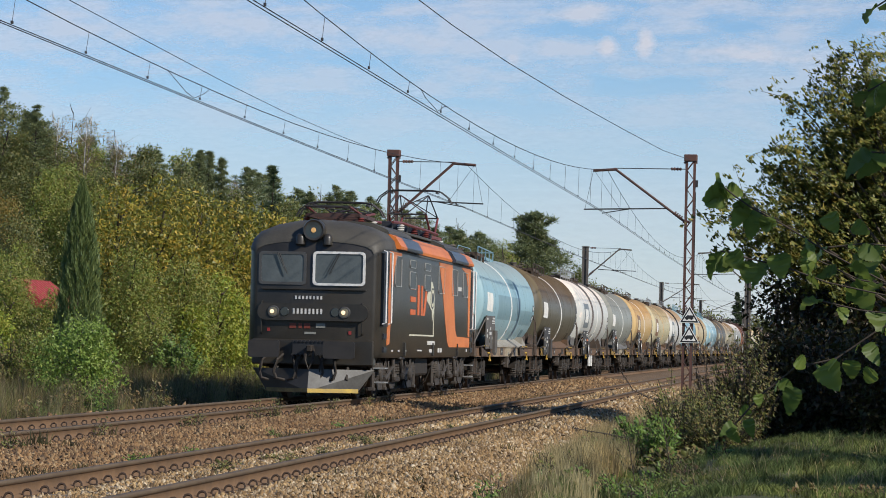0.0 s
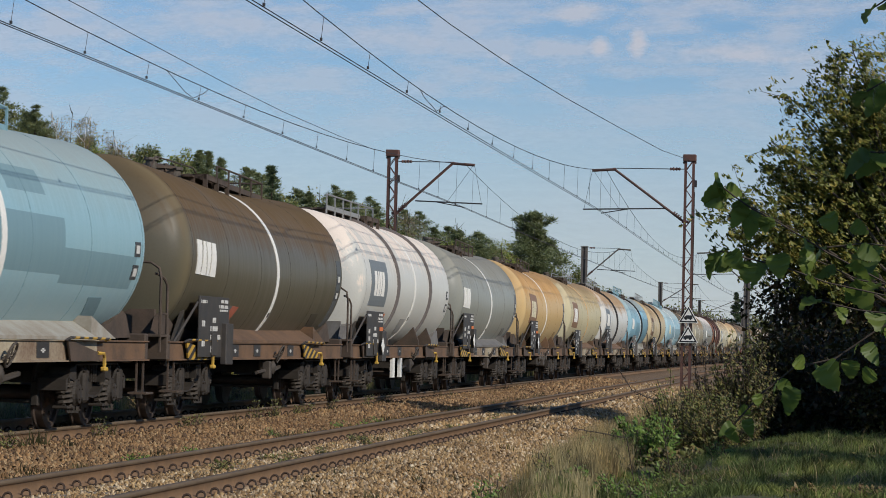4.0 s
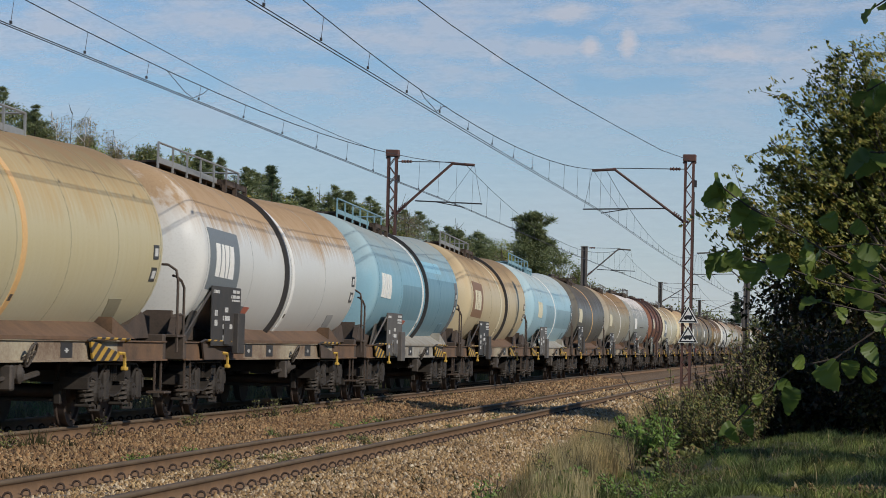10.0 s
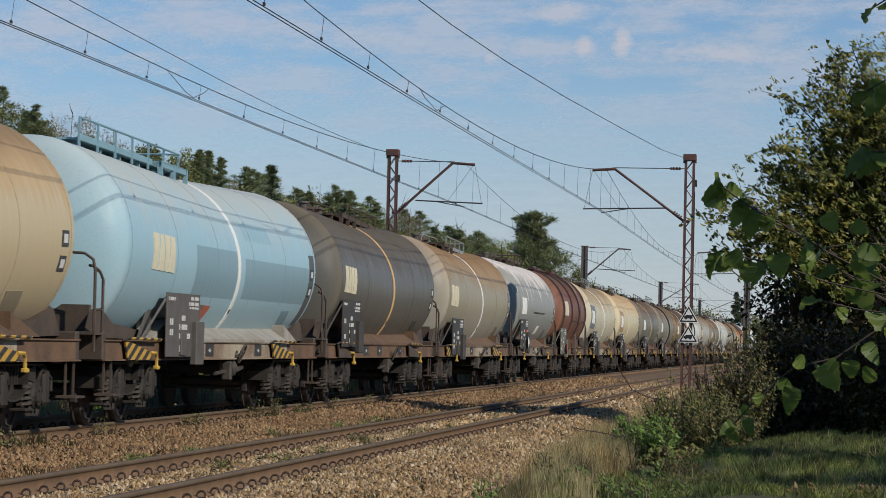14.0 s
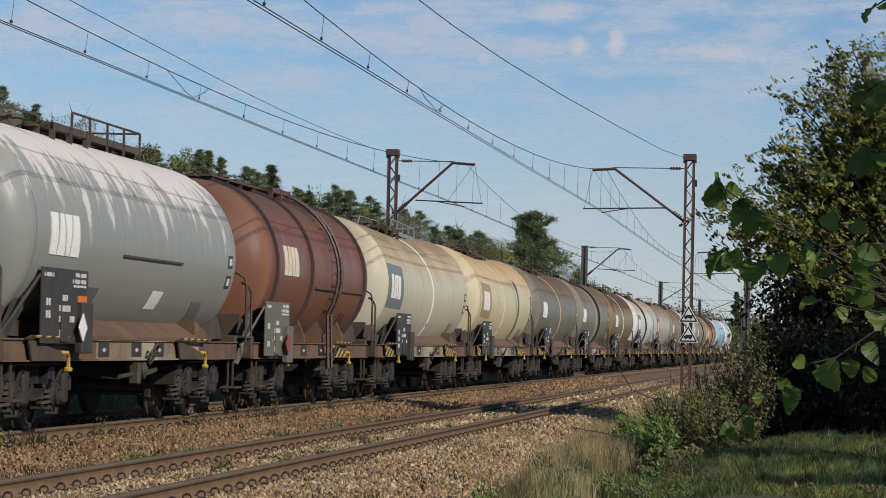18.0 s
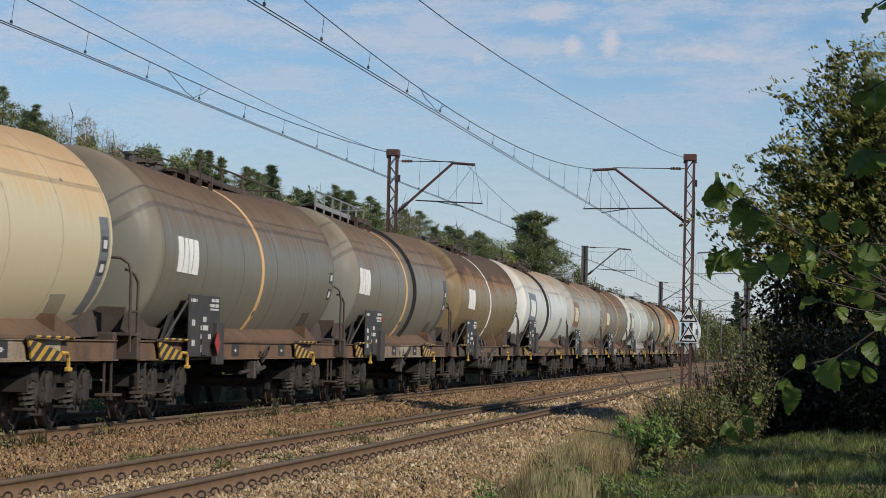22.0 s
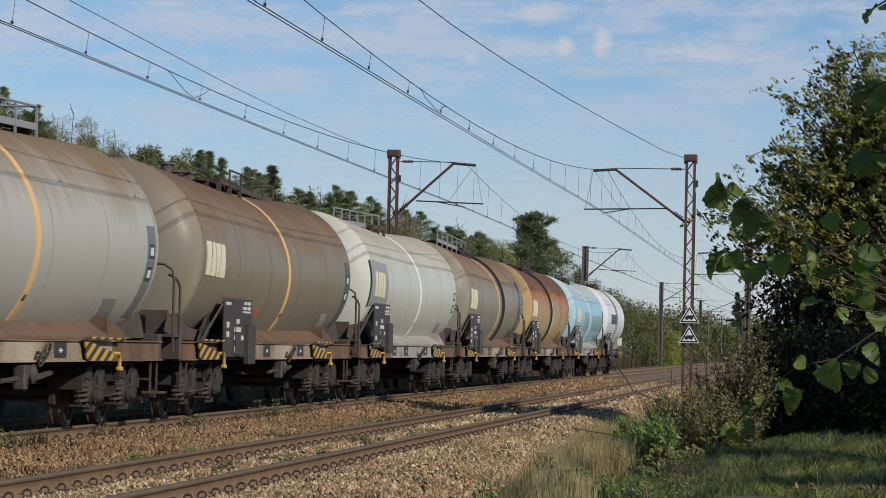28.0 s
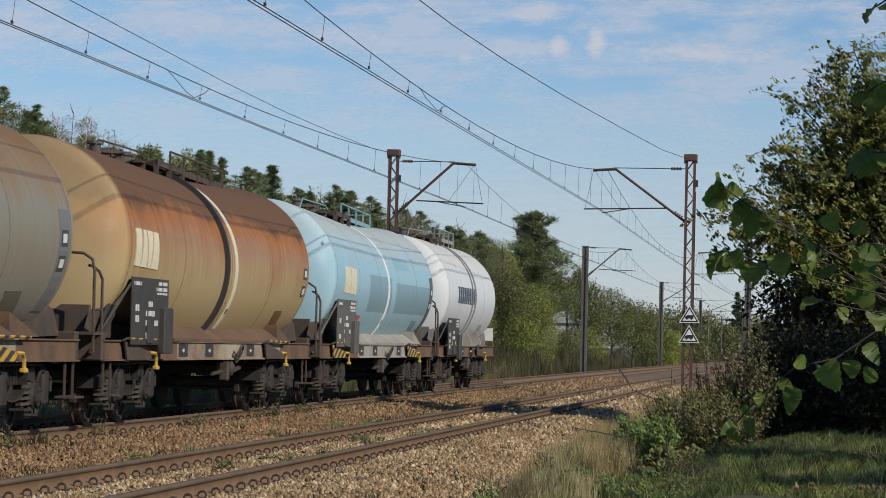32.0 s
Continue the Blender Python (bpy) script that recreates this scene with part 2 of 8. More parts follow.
# ---------------------------------------------------------------- rails
RAIL_OUT = [(-0.075, -0.172), (0.075, -0.172), (0.075, -0.16), (0.02, -0.145), (0.009, -0.13), (0.009, -0.045), (0.036, -0.036), (0.036, -0.008), (0.028, 0), (-0.028, 0), (-0.036, -0.008), (-0.036, -0.036), (-0.009, -0.045), (-0.009, -0.13), (-0.02, -0.145), (-0.075, -0.16)]


def rail_line(off, z0):
    s = np.concatenate([np.linspace(-60, 0, 4), np.linspace(6, 300, 50), np.linspace(340, 1500, 12)])
    n = len(RAIL_OUT)
    c = bend(s)
    verts = [(c[i] + off + x, s[i], z0 + z) for i in range(len(s)) for x, z in RAIL_OUT]
    faces = [(i * n + k, i * n + (k + 1) % n, (i + 1) * n + (k + 1) % n, (i + 1) * n + k) for i in range(len(s) - 1) for k in range(n)]
    me = raw("rail", verts, faces, RAIL_STEEL)
    me.materials.append(RAIL_TOP)
    top = [1 if f % n in (6, 7, 8, 9, 10) else 0 for f in range(len(faces))]
    me.polygons.foreach_set("material_index", top)
    return tagged(new("rail", me), "rusty steel rail with a worn brown head", "rail", "rails of the two tracks", "structure")


RAILS = [rail_line(o, z) for o, z in ((-0.7525, 0), (0.7525, 0), (TRACK2 - 0.7525, DZ2), (TRACK2 + 0.7525, DZ2))]

# ---------------------------------------------------------------- tank wagons


def tank_paint(name, base, top, low, stain=0.5, patches=None, seed=0.0, streak=0.5, end=6.4, flake=None):
    """Weathered tank paint: dirt lies on the crown and runs down in streaks."""
    base, top, low = [(c[0] * (1.05 if c[0] > c[2] + 0.06 and c[0] > 0.3 else 1.0), c[1], c[2] * (0.88 if c[0] > c[2] + 0.06 else 0.96 if c[0] > c[2] else 1.0)) for c in (base, top, low)]
    m, nt, bsdf = shader(name)
    vec = coords(nt)
    sep = nt.nodes.new("ShaderNodeSeparateXYZ")
    nt.links.new(vec, sep.inputs[0])
    shift = nt.nodes.new("ShaderNodeVectorMath")
    shift.operation = "ADD"
    nt.links.new(vec, shift.inputs[0])
    shift.inputs[1].default_value = (seed * 3.1, seed * 7.7, seed * 1.3)
    big = noise_of(nt, shift.outputs[0], 0.7, 5)
    st = nt.nodes.new("ShaderNodeMapping")
    st.inputs["Scale"].default_value = (0.25, 5.0, 0.25)
    nt.links.new(shift.outputs[0], st.inputs[0])
    run_ = noise_of(nt, st.outputs[0], 1.6, 5, 0.65)
    fine = noise_of(nt, shift.outputs[0], 30, 4)
    h = math_node(nt, "ADD", sep.outputs[2], math_node(nt, "MULTIPLY", math_node(nt, "SUBTRACT", run_, 0.5), 1.0 * streak))
    h = math_node(nt, "ADD", h, math_node(nt, "MULTIPLY", math_node(nt, "SUBTRACT", big, 0.5), 0.9))
    hr = math_node(nt, "MULTIPLY", math_node(nt, "SUBTRACT", h, 0.25), 1.9 * stain, True)
    col = blend(nt, hr, base, top)
    if base[0] > base[2] * 1.3:
        warm = (base[0] * 1.2 + 0.05, base[1] * 0.88 + 0.01, base[2] * 0.55)
        band = math_node(nt, "MULTIPLY", math_node(nt, "MULTIPLY", hr, math_node(nt, "SUBTRACT", 1.0, hr)), 3.4)
        drip = ramp(nt, run_, [(0.36, (0.15,) * 3), (0.62, (1.0,) * 3)])
        col = blend(nt, math_node(nt, "MULTIPLY", math_node(nt, "MULTIPLY", band, drip), 0.8 if stain > 1 else 0.35, True), col, warm)
    lo = math_node(nt, "MULTIPLY", math_node(nt, "SUBTRACT", 0.15 if stain > 1 else -0.05, h), 1.7 if stain > 1 else 0.8, True)
    col = blend(nt, lo, col, low)
    dome = math_node(nt, "MULTIPLY", math_node(nt, "SUBTRACT", -end, math_node(nt, "ADD", sep.outputs[1], math_node(nt, "MULTIPLY", big, 0.5))), 2.5, True)
    col = blend(nt, math_node(nt, "MULTIPLY", dome, 0.55), col, low)
    col = blend(nt, math_node(nt, "MULTIPLY", math_node(nt, "SUBTRACT", fine, 0.5, True), 0.8), col, blend(nt, 1.0, col, (0.55, 0.5, 0.45), "MULTIPLY"))
    rim = math_node(nt, "ABSOLUTE", math_node(nt, "SUBTRACT", math_node(nt, "ABSOLUTE", sep.outputs[1]), end + 0.38))
    rim = math_node(nt, "SUBTRACT", 1.0, math_node(nt, "DIVIDE", rim, 0.20), True)
    rim = math_node(nt, "MULTIPLY", math_node(nt, "MULTIPLY", rim, ramp(nt, big, [(0.35, (0.1,) * 3), (0.6, (1.0,) * 3)])), 0.55)
    col = blend(nt, rim, col, tuple(min(0.8, v * 1.2 + w) for v, w in zip(low, (0.07, 0.045, 0.012))))
    if flake:
        fm = nt.nodes.new("ShaderNodeMapping")
        fm.inputs["Scale"].default_value = (0.5, 1.6, 0.55)
        nt.links.new(shift.outputs[0], fm.inputs[0])
        fl = noise_of(nt, fm.outputs[0], 1.5, 7, 0.68)
        lvl = math_node(nt, "MULTIPLY", math_node(nt, "SUBTRACT", sep.outputs[2], flake[1]), flake[2])
        lvl = math_node(nt, "MINIMUM", lvl, 0.16)
        edge = math_node(nt, "MULTIPLY", math_node(nt, "SUBTRACT", math_node(nt, "ADD", fl, lvl), 0.54), 16.0, True)
        tone = blend(nt, fine, flake[0], flake[3])
        col = blend(nt, math_node(nt, "MULTIPLY", edge, 0.9), col, tone)
    if patches:
        for (y0, y1, z0, z1, pc) in patches:
            f = math_node(nt, "MULTIPLY", math_node(nt, "GREATER_THAN", sep.outputs[1], y0), math_node(nt, "LESS_THAN", sep.outputs[1], y1))
            f = math_node(nt, "MULTIPLY", f, math_node(nt, "MULTIPLY", math_node(nt, "GREATER_THAN", sep.outputs[2], z0), math_node(nt, "LESS_THAN", sep.outputs[2], z1)))
            col = blend(nt, math_node(nt, "MULTIPLY", f, 0.85), col, pc)
    nt.links.new(col, bsdf.inputs["Base Color"])
    gloss = math_node(nt, "ADD", math_node(nt, "MULTIPLY", run_, 0.25), 0.28)
    nt.links.new(math_node(nt, "ADD", gloss, math_node(nt, "MULTIPLY", hr, 0.5), True), bsdf.inputs["Roughness"])
    bsdf.inputs["Specular IOR Level"].default_value = 0.34
    relief(nt, bsdf, fine, 0.05, 0.004)
    return m


TR, TZ, SAG = 1.46, 2.45, 0.13
DISH = [(0.0, 0.03), (0.028, 0.40), (0.085, 0.70), (0.17, 0.98), (0.25, 1.17), (0.31, 1.275), (0.37, 1.345), (0.44, 1.40), (0.52, 1.44), (0.60, 1.457), (0.66, TR)]


def tank_profile(half):
    a = [(-half + y, r) for y, r in DISH]
    b = [(half - y, r) for y, r in DISH[::-1]]
    return a + [(y, TR) for y in np.linspace(-half + 1.4, half - 1.4, 13)] + b


def ring(bm, y, wide, r0, r1, n=48, a0=0.0, a1=2 * math.pi):
    """A hoop round the tank at y: from radius r0 to r1, between two angles."""
    full = a1 - a0 > 6.28
    steps = n if full else n + 1
    rows = []
    for k in range(steps):
        a = a0 + (a1 - a0) * k / n
        c, s = math.cos(a), math.sin(a)
        rows.append([bm.verts.new((r * c, yy, r * s)) for r, yy in ((r0, y - wide / 2), (r1, y - wide / 2), (r1, y + wide / 2), (r0, y + wide / 2))])
    for k in range(n):
        p, q = rows[k], rows[(k + 1) % steps]
        for j in range(4):
            bm.faces.new((p[j], q[j], q[(j + 1) % 4], p[(j + 1) % 4]))
    if not full:
        bm.faces.new(rows[0])
        bm.faces.new(rows[-1][::-1])
    bmesh.ops.recalc_face_normals(bm, faces=bm.faces)


def panel(bm, y0, y1, z0, z1, r, lean=0.0, n=8):
    """A thin plate lying on the near flank of the tank, between heights z0 and z1 above its axis."""
    a0, a1 = math.asin(z0 / TR), math.asin(z1 / TR)
    out, inn = [], []
    for k in range(n + 1):
        a = a0 + (a1 - a0) * k / n
        dy = lean * k / n
        for lst, rr in ((out, r), (inn, TR - 0.01)):
            lst.append([bm.verts.new((rr * math.cos(a), y + dy, rr * math.sin(a))) for y in (y0, y1)])
    for k in range(n):
        bm.faces.new((out[k][0], out[k][1], out[k + 1][1], out[k + 1][0]))
        for j in (0, 1):
            bm.faces.new((out[k][j], out[k + 1][j], inn[k + 1][j], inn[k][j]))
    for k in (0, n):
        bm.faces.new((out[k][0], out[k][1], inn[k][1], inn[k][0]))
    bmesh.ops.recalc_face_normals(bm, faces=bm.faces)


# bogie pieces, built once


def bogie_side(bm):
    """Welded side frame: bent top plate with drooping ends, curved belly flange, ribs and horns."""
    prism(bm, [(-1.52, 0.66), (-1.08, 0.85), (1.08, 0.85), (1.52, 0.66), (1.52, 0.635), (1.08, 0.825), (-1.08, 0.825), (-1.52, 0.635)], "x", 0.86, 1.19)
    curve = [(0.62 * math.cos(a), 0.80 - 0.38 * math.sin(a) ** 0.8) for a in np.linspace(0.0, math.pi, 13)]
    prism(bm, curve, "x", 0.98, 1.00)
    under = [(y * 1.05, z - 0.028) for y, z in curve]
    for (a0, a1), (b0, b1) in zip(zip(curve, curve[1:]), zip(under, under[1:])):
        prism(bm, [a0, a1, b1, b0], "x", 0.92, 1.14)
    prism(bm, [(-0.36, 0.82), (0.36, 0.82), (0.22, 0.60), (-0.22, 0.60)], "x", 1.00, 1.10)
    for y in (-0.20, -0.08, 0.05, 0.17):
        box(bm, 1.10, 1.13, y - 0.012, y + 0.012, 0.60, 0.82)
    for y in (-0.9, 0.9):
        prism(bm, [(y - 0.48, 0.78), (y - 0.14, 0.83), (y - 0.14, 0.64), (y - 0.20, 0.62), (y - 0.44, 0.66)], "x", 1.15, 1.185)
        prism(bm, [(y - 0.48, 0.74), (y - 0.45, 0.80), (y - 0.45, 0.60), (y - 0.48, 0.60)], "x", 0.92, 1.185)
        box(bm, 0.94, 1.15, y + 0.14, y + 0.17, 0.36, 0.84, 0.006)
        pipe(bm, [(1.10, y - 0.40, 0.33), (1.12, y - 0.34, 0.23), (1.12, y + 0.20, 0.22), (1.10, y + 0.30, 0.30)], 0.020, 5)
        for d in (-0.22, 0.0, 0.14):
            rod(bm, (1.12, y + d, 0.22), (1.12, y + d, 0.30), 0.013, 4)
    for y in (-1.50, 1.50):
        box(bm, 0.80, 1.19, y - 0.03, y + 0.03, 0.50, 0.67, 0.01)


def axle_box(bm):
    """Rounded axle box with its bolted cover, the damper housing behind it."""
    turned(bm, [(0.90, 0.15), (0.92, 0.165), (1.14, 0.16), (1.17, 0.13), (1.20, 0.125), (1.215, 0.04)], 14, "x", (0, 0, 0.456))
    box(bm, 0.95, 1.17, -0.12, 0.13, 0.34, 0.66, 0.03)
    box(bm, 0.93, 1.22, 0.17, 0.40, 0.34, 0.78, 0.035)
    box(bm, 0.95, 1.16, -0.44, -0.12, 0.27, 0.31, 0.01)
    for k in range(4):
        a = math.pi / 4 + k * math.pi / 2
        rod(bm, (1.19, 0.09 * math.cos(a), 0.456 + 0.09 * math.sin(a)), (1.225, 0.09 * math.cos(a), 0.456 + 0.09 * math.sin(a)), 0.016, 5)
    rod(bm, (1.16, 0.02, 0.64), (1.21, 0.05, 0.80), 0.028, 6)
    rod(bm, (1.20, 0.02, 0.80), (1.20, 0.24, 0.74), 0.022, 5)


def coil(bm):
    """A stout coil spring between its seat and its cap."""
    pts = [(0.092 * math.cos(a), 0.092 * math.sin(a), 0.305 + 0.27 * a / (2 * math.pi * 4.0)) for a in np.linspace(0, 2 * math.pi * 4.0, 42)]
    pipe(bm, pts, 0.025, 5)
    turned(bm, [(0.585, 0.02), (0.585, 0.115), (0.61, 0.118), (0.65, 0.09), (0.76, 0.08)], 12, "z")


def wheelset(bm):
    for sx in (-1, 1):
        turned(bm, [(sx * 0.675, 0.490), (sx * 0.70, 0.487), (sx * 0.715, 0.462), (sx * 0.805, 0.456), (sx * 0.81, 0.39), (sx * 0.775, 0.37), (sx * 0.765, 0.16), (sx * 0.81, 0.13), (sx * 0.81, 0.08)], 28, "x")
        for k in range(6):
            a = k * math.pi / 3
            rod(bm, (sx * 0.77, 0.27 * math.cos(a), 0.27 * math.sin(a)), (sx * 0.79, 0.27 * math.cos(a), 0.27 * math.sin(a)), 0.028, 6)
    rod(bm, (-0.9, 0, 0), (0.9, 0, 0), 0.075, 10)


def bolster(bm):
    box(bm, -0.95, 0.95, -0.22, 0.22, 0.62, 0.86, 0.03)
    box(bm, -0.9, 0.9, -1.28, -1.16, 0.60, 0.74)
    box(bm, -0.9, 0.9, 1.16, 1.28, 0.60, 0.74)


def brake_rig(bm):
    for y in (-1.42, -0.38, 0.38, 1.42):
        for sx in (-1, 1):
            box(bm, sx * 0.75 - 0.05, sx * 0.75 + 0.05, y - 0.05, y + 0.05, 0.30, 0.62, 0.015)
            rod(bm, (sx * 0.75, y, 0.6), (sx * 0.75, y * 0.97, 0.88), 0.018, 5)
        rod(bm, (-0.8, y, 0.36), (0.8, y, 0.36), 0.025, 6)
    rod(bm, (0, -1.42, 0.36), (0, 1.42, 0.36), 0.02, 5)


WHEELS = []


def bogie(parent, y, mat_=None):
    """Two-axle bogie under parent, its pivot at y."""
    b = part("bogie", shared("bolster", bolster), IRON, parent, "dirty cast two-axle bogie", m=Matrix.Translation((0, y, 0)))
    for rz in (0, 180):
        side = part("side_frame", shared("side_frame", bogie_side), IRON, b, m=pose(0, 0, 0, 0, 0, rz))
    for yy in (-0.9, 0.9):
        part("axle_box", shared("axle_box", axle_box), IRON, b, m=Matrix.Translation((0, yy, 0)))
        part("spring", shared("spring", coil), COIL_IRON, b, "dark coil spring", m=Matrix.Translation((1.07, yy - 0.29, 0)))
    part("brake_rigging", shared("brake_rigging", brake_rig), IRON, b)
    for yy in (-0.9, 0.9):
        w_ = part("wheelset", shared("wheelset", wheelset, True), WHEEL, b, "worn steel wheels on an axle", m=Matrix.Translation((0, yy, 0.456)))
        WHEELS.append((w_, 0.456))
    return b


IRON_LIGHT = mat("spring_iron", (0.105, 0.088, 0.070), (0.050, 0.041, 0.033), 0.7, 0.1, 5, 40)
COIL_IRON = mat("coil_iron", (0.072, 0.058, 0.045), (0.034, 0.028, 0.022), 0.7, 0.1, 5, 40)
WHEEL = mat("wheel_steel", (0.085, 0.06, 0.045), (0.045, 0.034, 0.03), 0.65, 0.3, 4, 40)


def hazard():
    """Yellow paint with slanting black stripes."""
    m, nt, bsdf = shader("hazard_stripes")
    sep = nt.nodes.new("ShaderNodeSeparateXYZ")
    nt.links.new(coords(nt), sep.inputs[0])
    v = math_node(nt, "SUBTRACT", math_node(nt, "MULTIPLY", sep.outputs[1], 2.3), math_node(nt, "MULTIPLY", sep.outputs[2], 5.5))
    v = math_node(nt, "GREATER_THAN", math_node(nt, "FRACT", v), 0.5)
    dirt = noise_of(nt, coords(nt), 9, 5)
    col = blend(nt, v, (0.55, 0.33, 0.03), (0.02, 0.02, 0.02))
    col = blend(nt, math_node(nt, "MULTIPLY", dirt, 0.5), col, (0.08, 0.06, 0.05))
    nt.links.new(col, bsdf.inputs["Base Color"])
    bsdf.inputs["Roughness"].default_value = 0.6
    return m


HAZARD = hazard()


def buffer_shape(bm):
    turned(bm, [(0.0, 0.14), (0.05, 0.14), (0.05, 0.10), (0.36, 0.10), (0.36, 0.075), (0.58, 0.075), (0.60, 0.20), (0.635, 0.215), (0.65, 0.15), (0.655, 0.02)], 20, "y")


def hook_shape(bm):
    box(bm, -0.05, 0.05, 0.0, 0.35, 1.0, 1.08, 0.01)
    pipe(bm, [(-0.07, 0.25, 1.03), (-0.07, 0.42, 0.85), (-0.05, 0.45, 0.70), (0.05, 0.45, 0.70), (0.07, 0.42, 0.85), (0.07, 0.25, 1.03)], 0.022, 6)
    pipe(bm, [(0.35, 0.0, 0.95), (0.35, 0.2, 0.85), (0.33, 0.32, 0.6), (0.28, 0.4, 0.55), (0.2, 0.48, 0.65)], 0.028, 6)


def step_rail(bm):
    """Bent tube handrails of the end platform."""
    pipe(bm, [(1.30, 0.0, 1.0), (1.30, 0.0, 2.05), (1.27, 0.0, 2.2), (1.15, 0.0, 2.28), (0.75, 0.0, 2.30)], 0.021, 6)
    pipe(bm, [(1.30, 0.42, 1.0), (1.30, 0.42, 1.95), (1.27, 0.36, 2.05), (1.22, 0.2, 2.12), (1.22, 0.02, 2.12)], 0.021, 6)
    pipe(bm, [(1.30, 0.0, 1.55), (1.30, 0.42, 1.55)], 0.016, 5)
    box(bm, 0.6, 1.32, -0.05, 0.47, 1.22, 1.25)


def step_irons(bm):
    """Shunter's step hung below the frame."""
    for y in (-0.19, 0.19):
        box(bm, 1.30, 1.325, y - 0.015, y + 0.015, 0.42, 1.1)
    box(bm, 1.20, 1.46, -0.22, 0.22, 0.42, 0.45)


def wheel_valve(bm):
    """Brake hand wheel and valve block below the solebar."""
    box(bm, 1.12, 1.32, -0.22, 0.20, 0.66, 0.88, 0.04)
    c = Vector((1.43, 0.1, 0.97))
    rim = [c + Vector((0.06 * math.sin(a), 0.14 * math.cos(a), 0.14 * math.sin(a))) for a in np.linspace(0, 2 * math.pi, 17)]
    pipe(bm, rim, 0.018, 5)
    for p in rim[1:16:4]:
        rod(bm, c, p, 0.011, 4)
    rod(bm, c, (1.25, 0.05, 0.86), 0.025, 6)
    turned(bm, [(1.10, 0.02), (1.10, 0.12), (1.34, 0.12), (1.38, 0.05)], 14, "x", (0, -0.02, 0.74))
    rod(bm, (1.3, -0.35, 0.70), (1.3, -1.3, 0.66), 0.03, 6)
    rod(bm, (1.2, 0.3, 0.66), (1.2, 1.2, 0.74), 0.04, 6)
    box(bm, 1.25, 1.40, -0.6, -0.45, 0.55, 0.85, 0.02)


def air_tank(bm):
    turned(bm, [(-0.62, 0.05), (-0.58, 0.16), (-0.5, 0.2), (0.5, 0.2), (0.58, 0.16), (0.62, 0.05)], 18, "y", (0.3, 0, 0.62))


ORANGE = plain("placard_orange", (0.62, 0.16, 0.03), 0.5)
RED_DARK = plain("placard_red", (0.30, 0.035, 0.03), 0.5)
BOARD_TEXT = plain("board_white", (0.60, 0.59, 0.55), 0.6)
PATCHES = {"brown": (0.23, 0.13, 0.07), "grey": (0.17, 0.19, 0.20), "black": (0.03, 0.03, 0.032), "pale grey": (0.27, 0.275, 0.265), "dark blue": (0.10, 0.22, 0.28), "ochre": (0.36, 0.24, 0.12)}


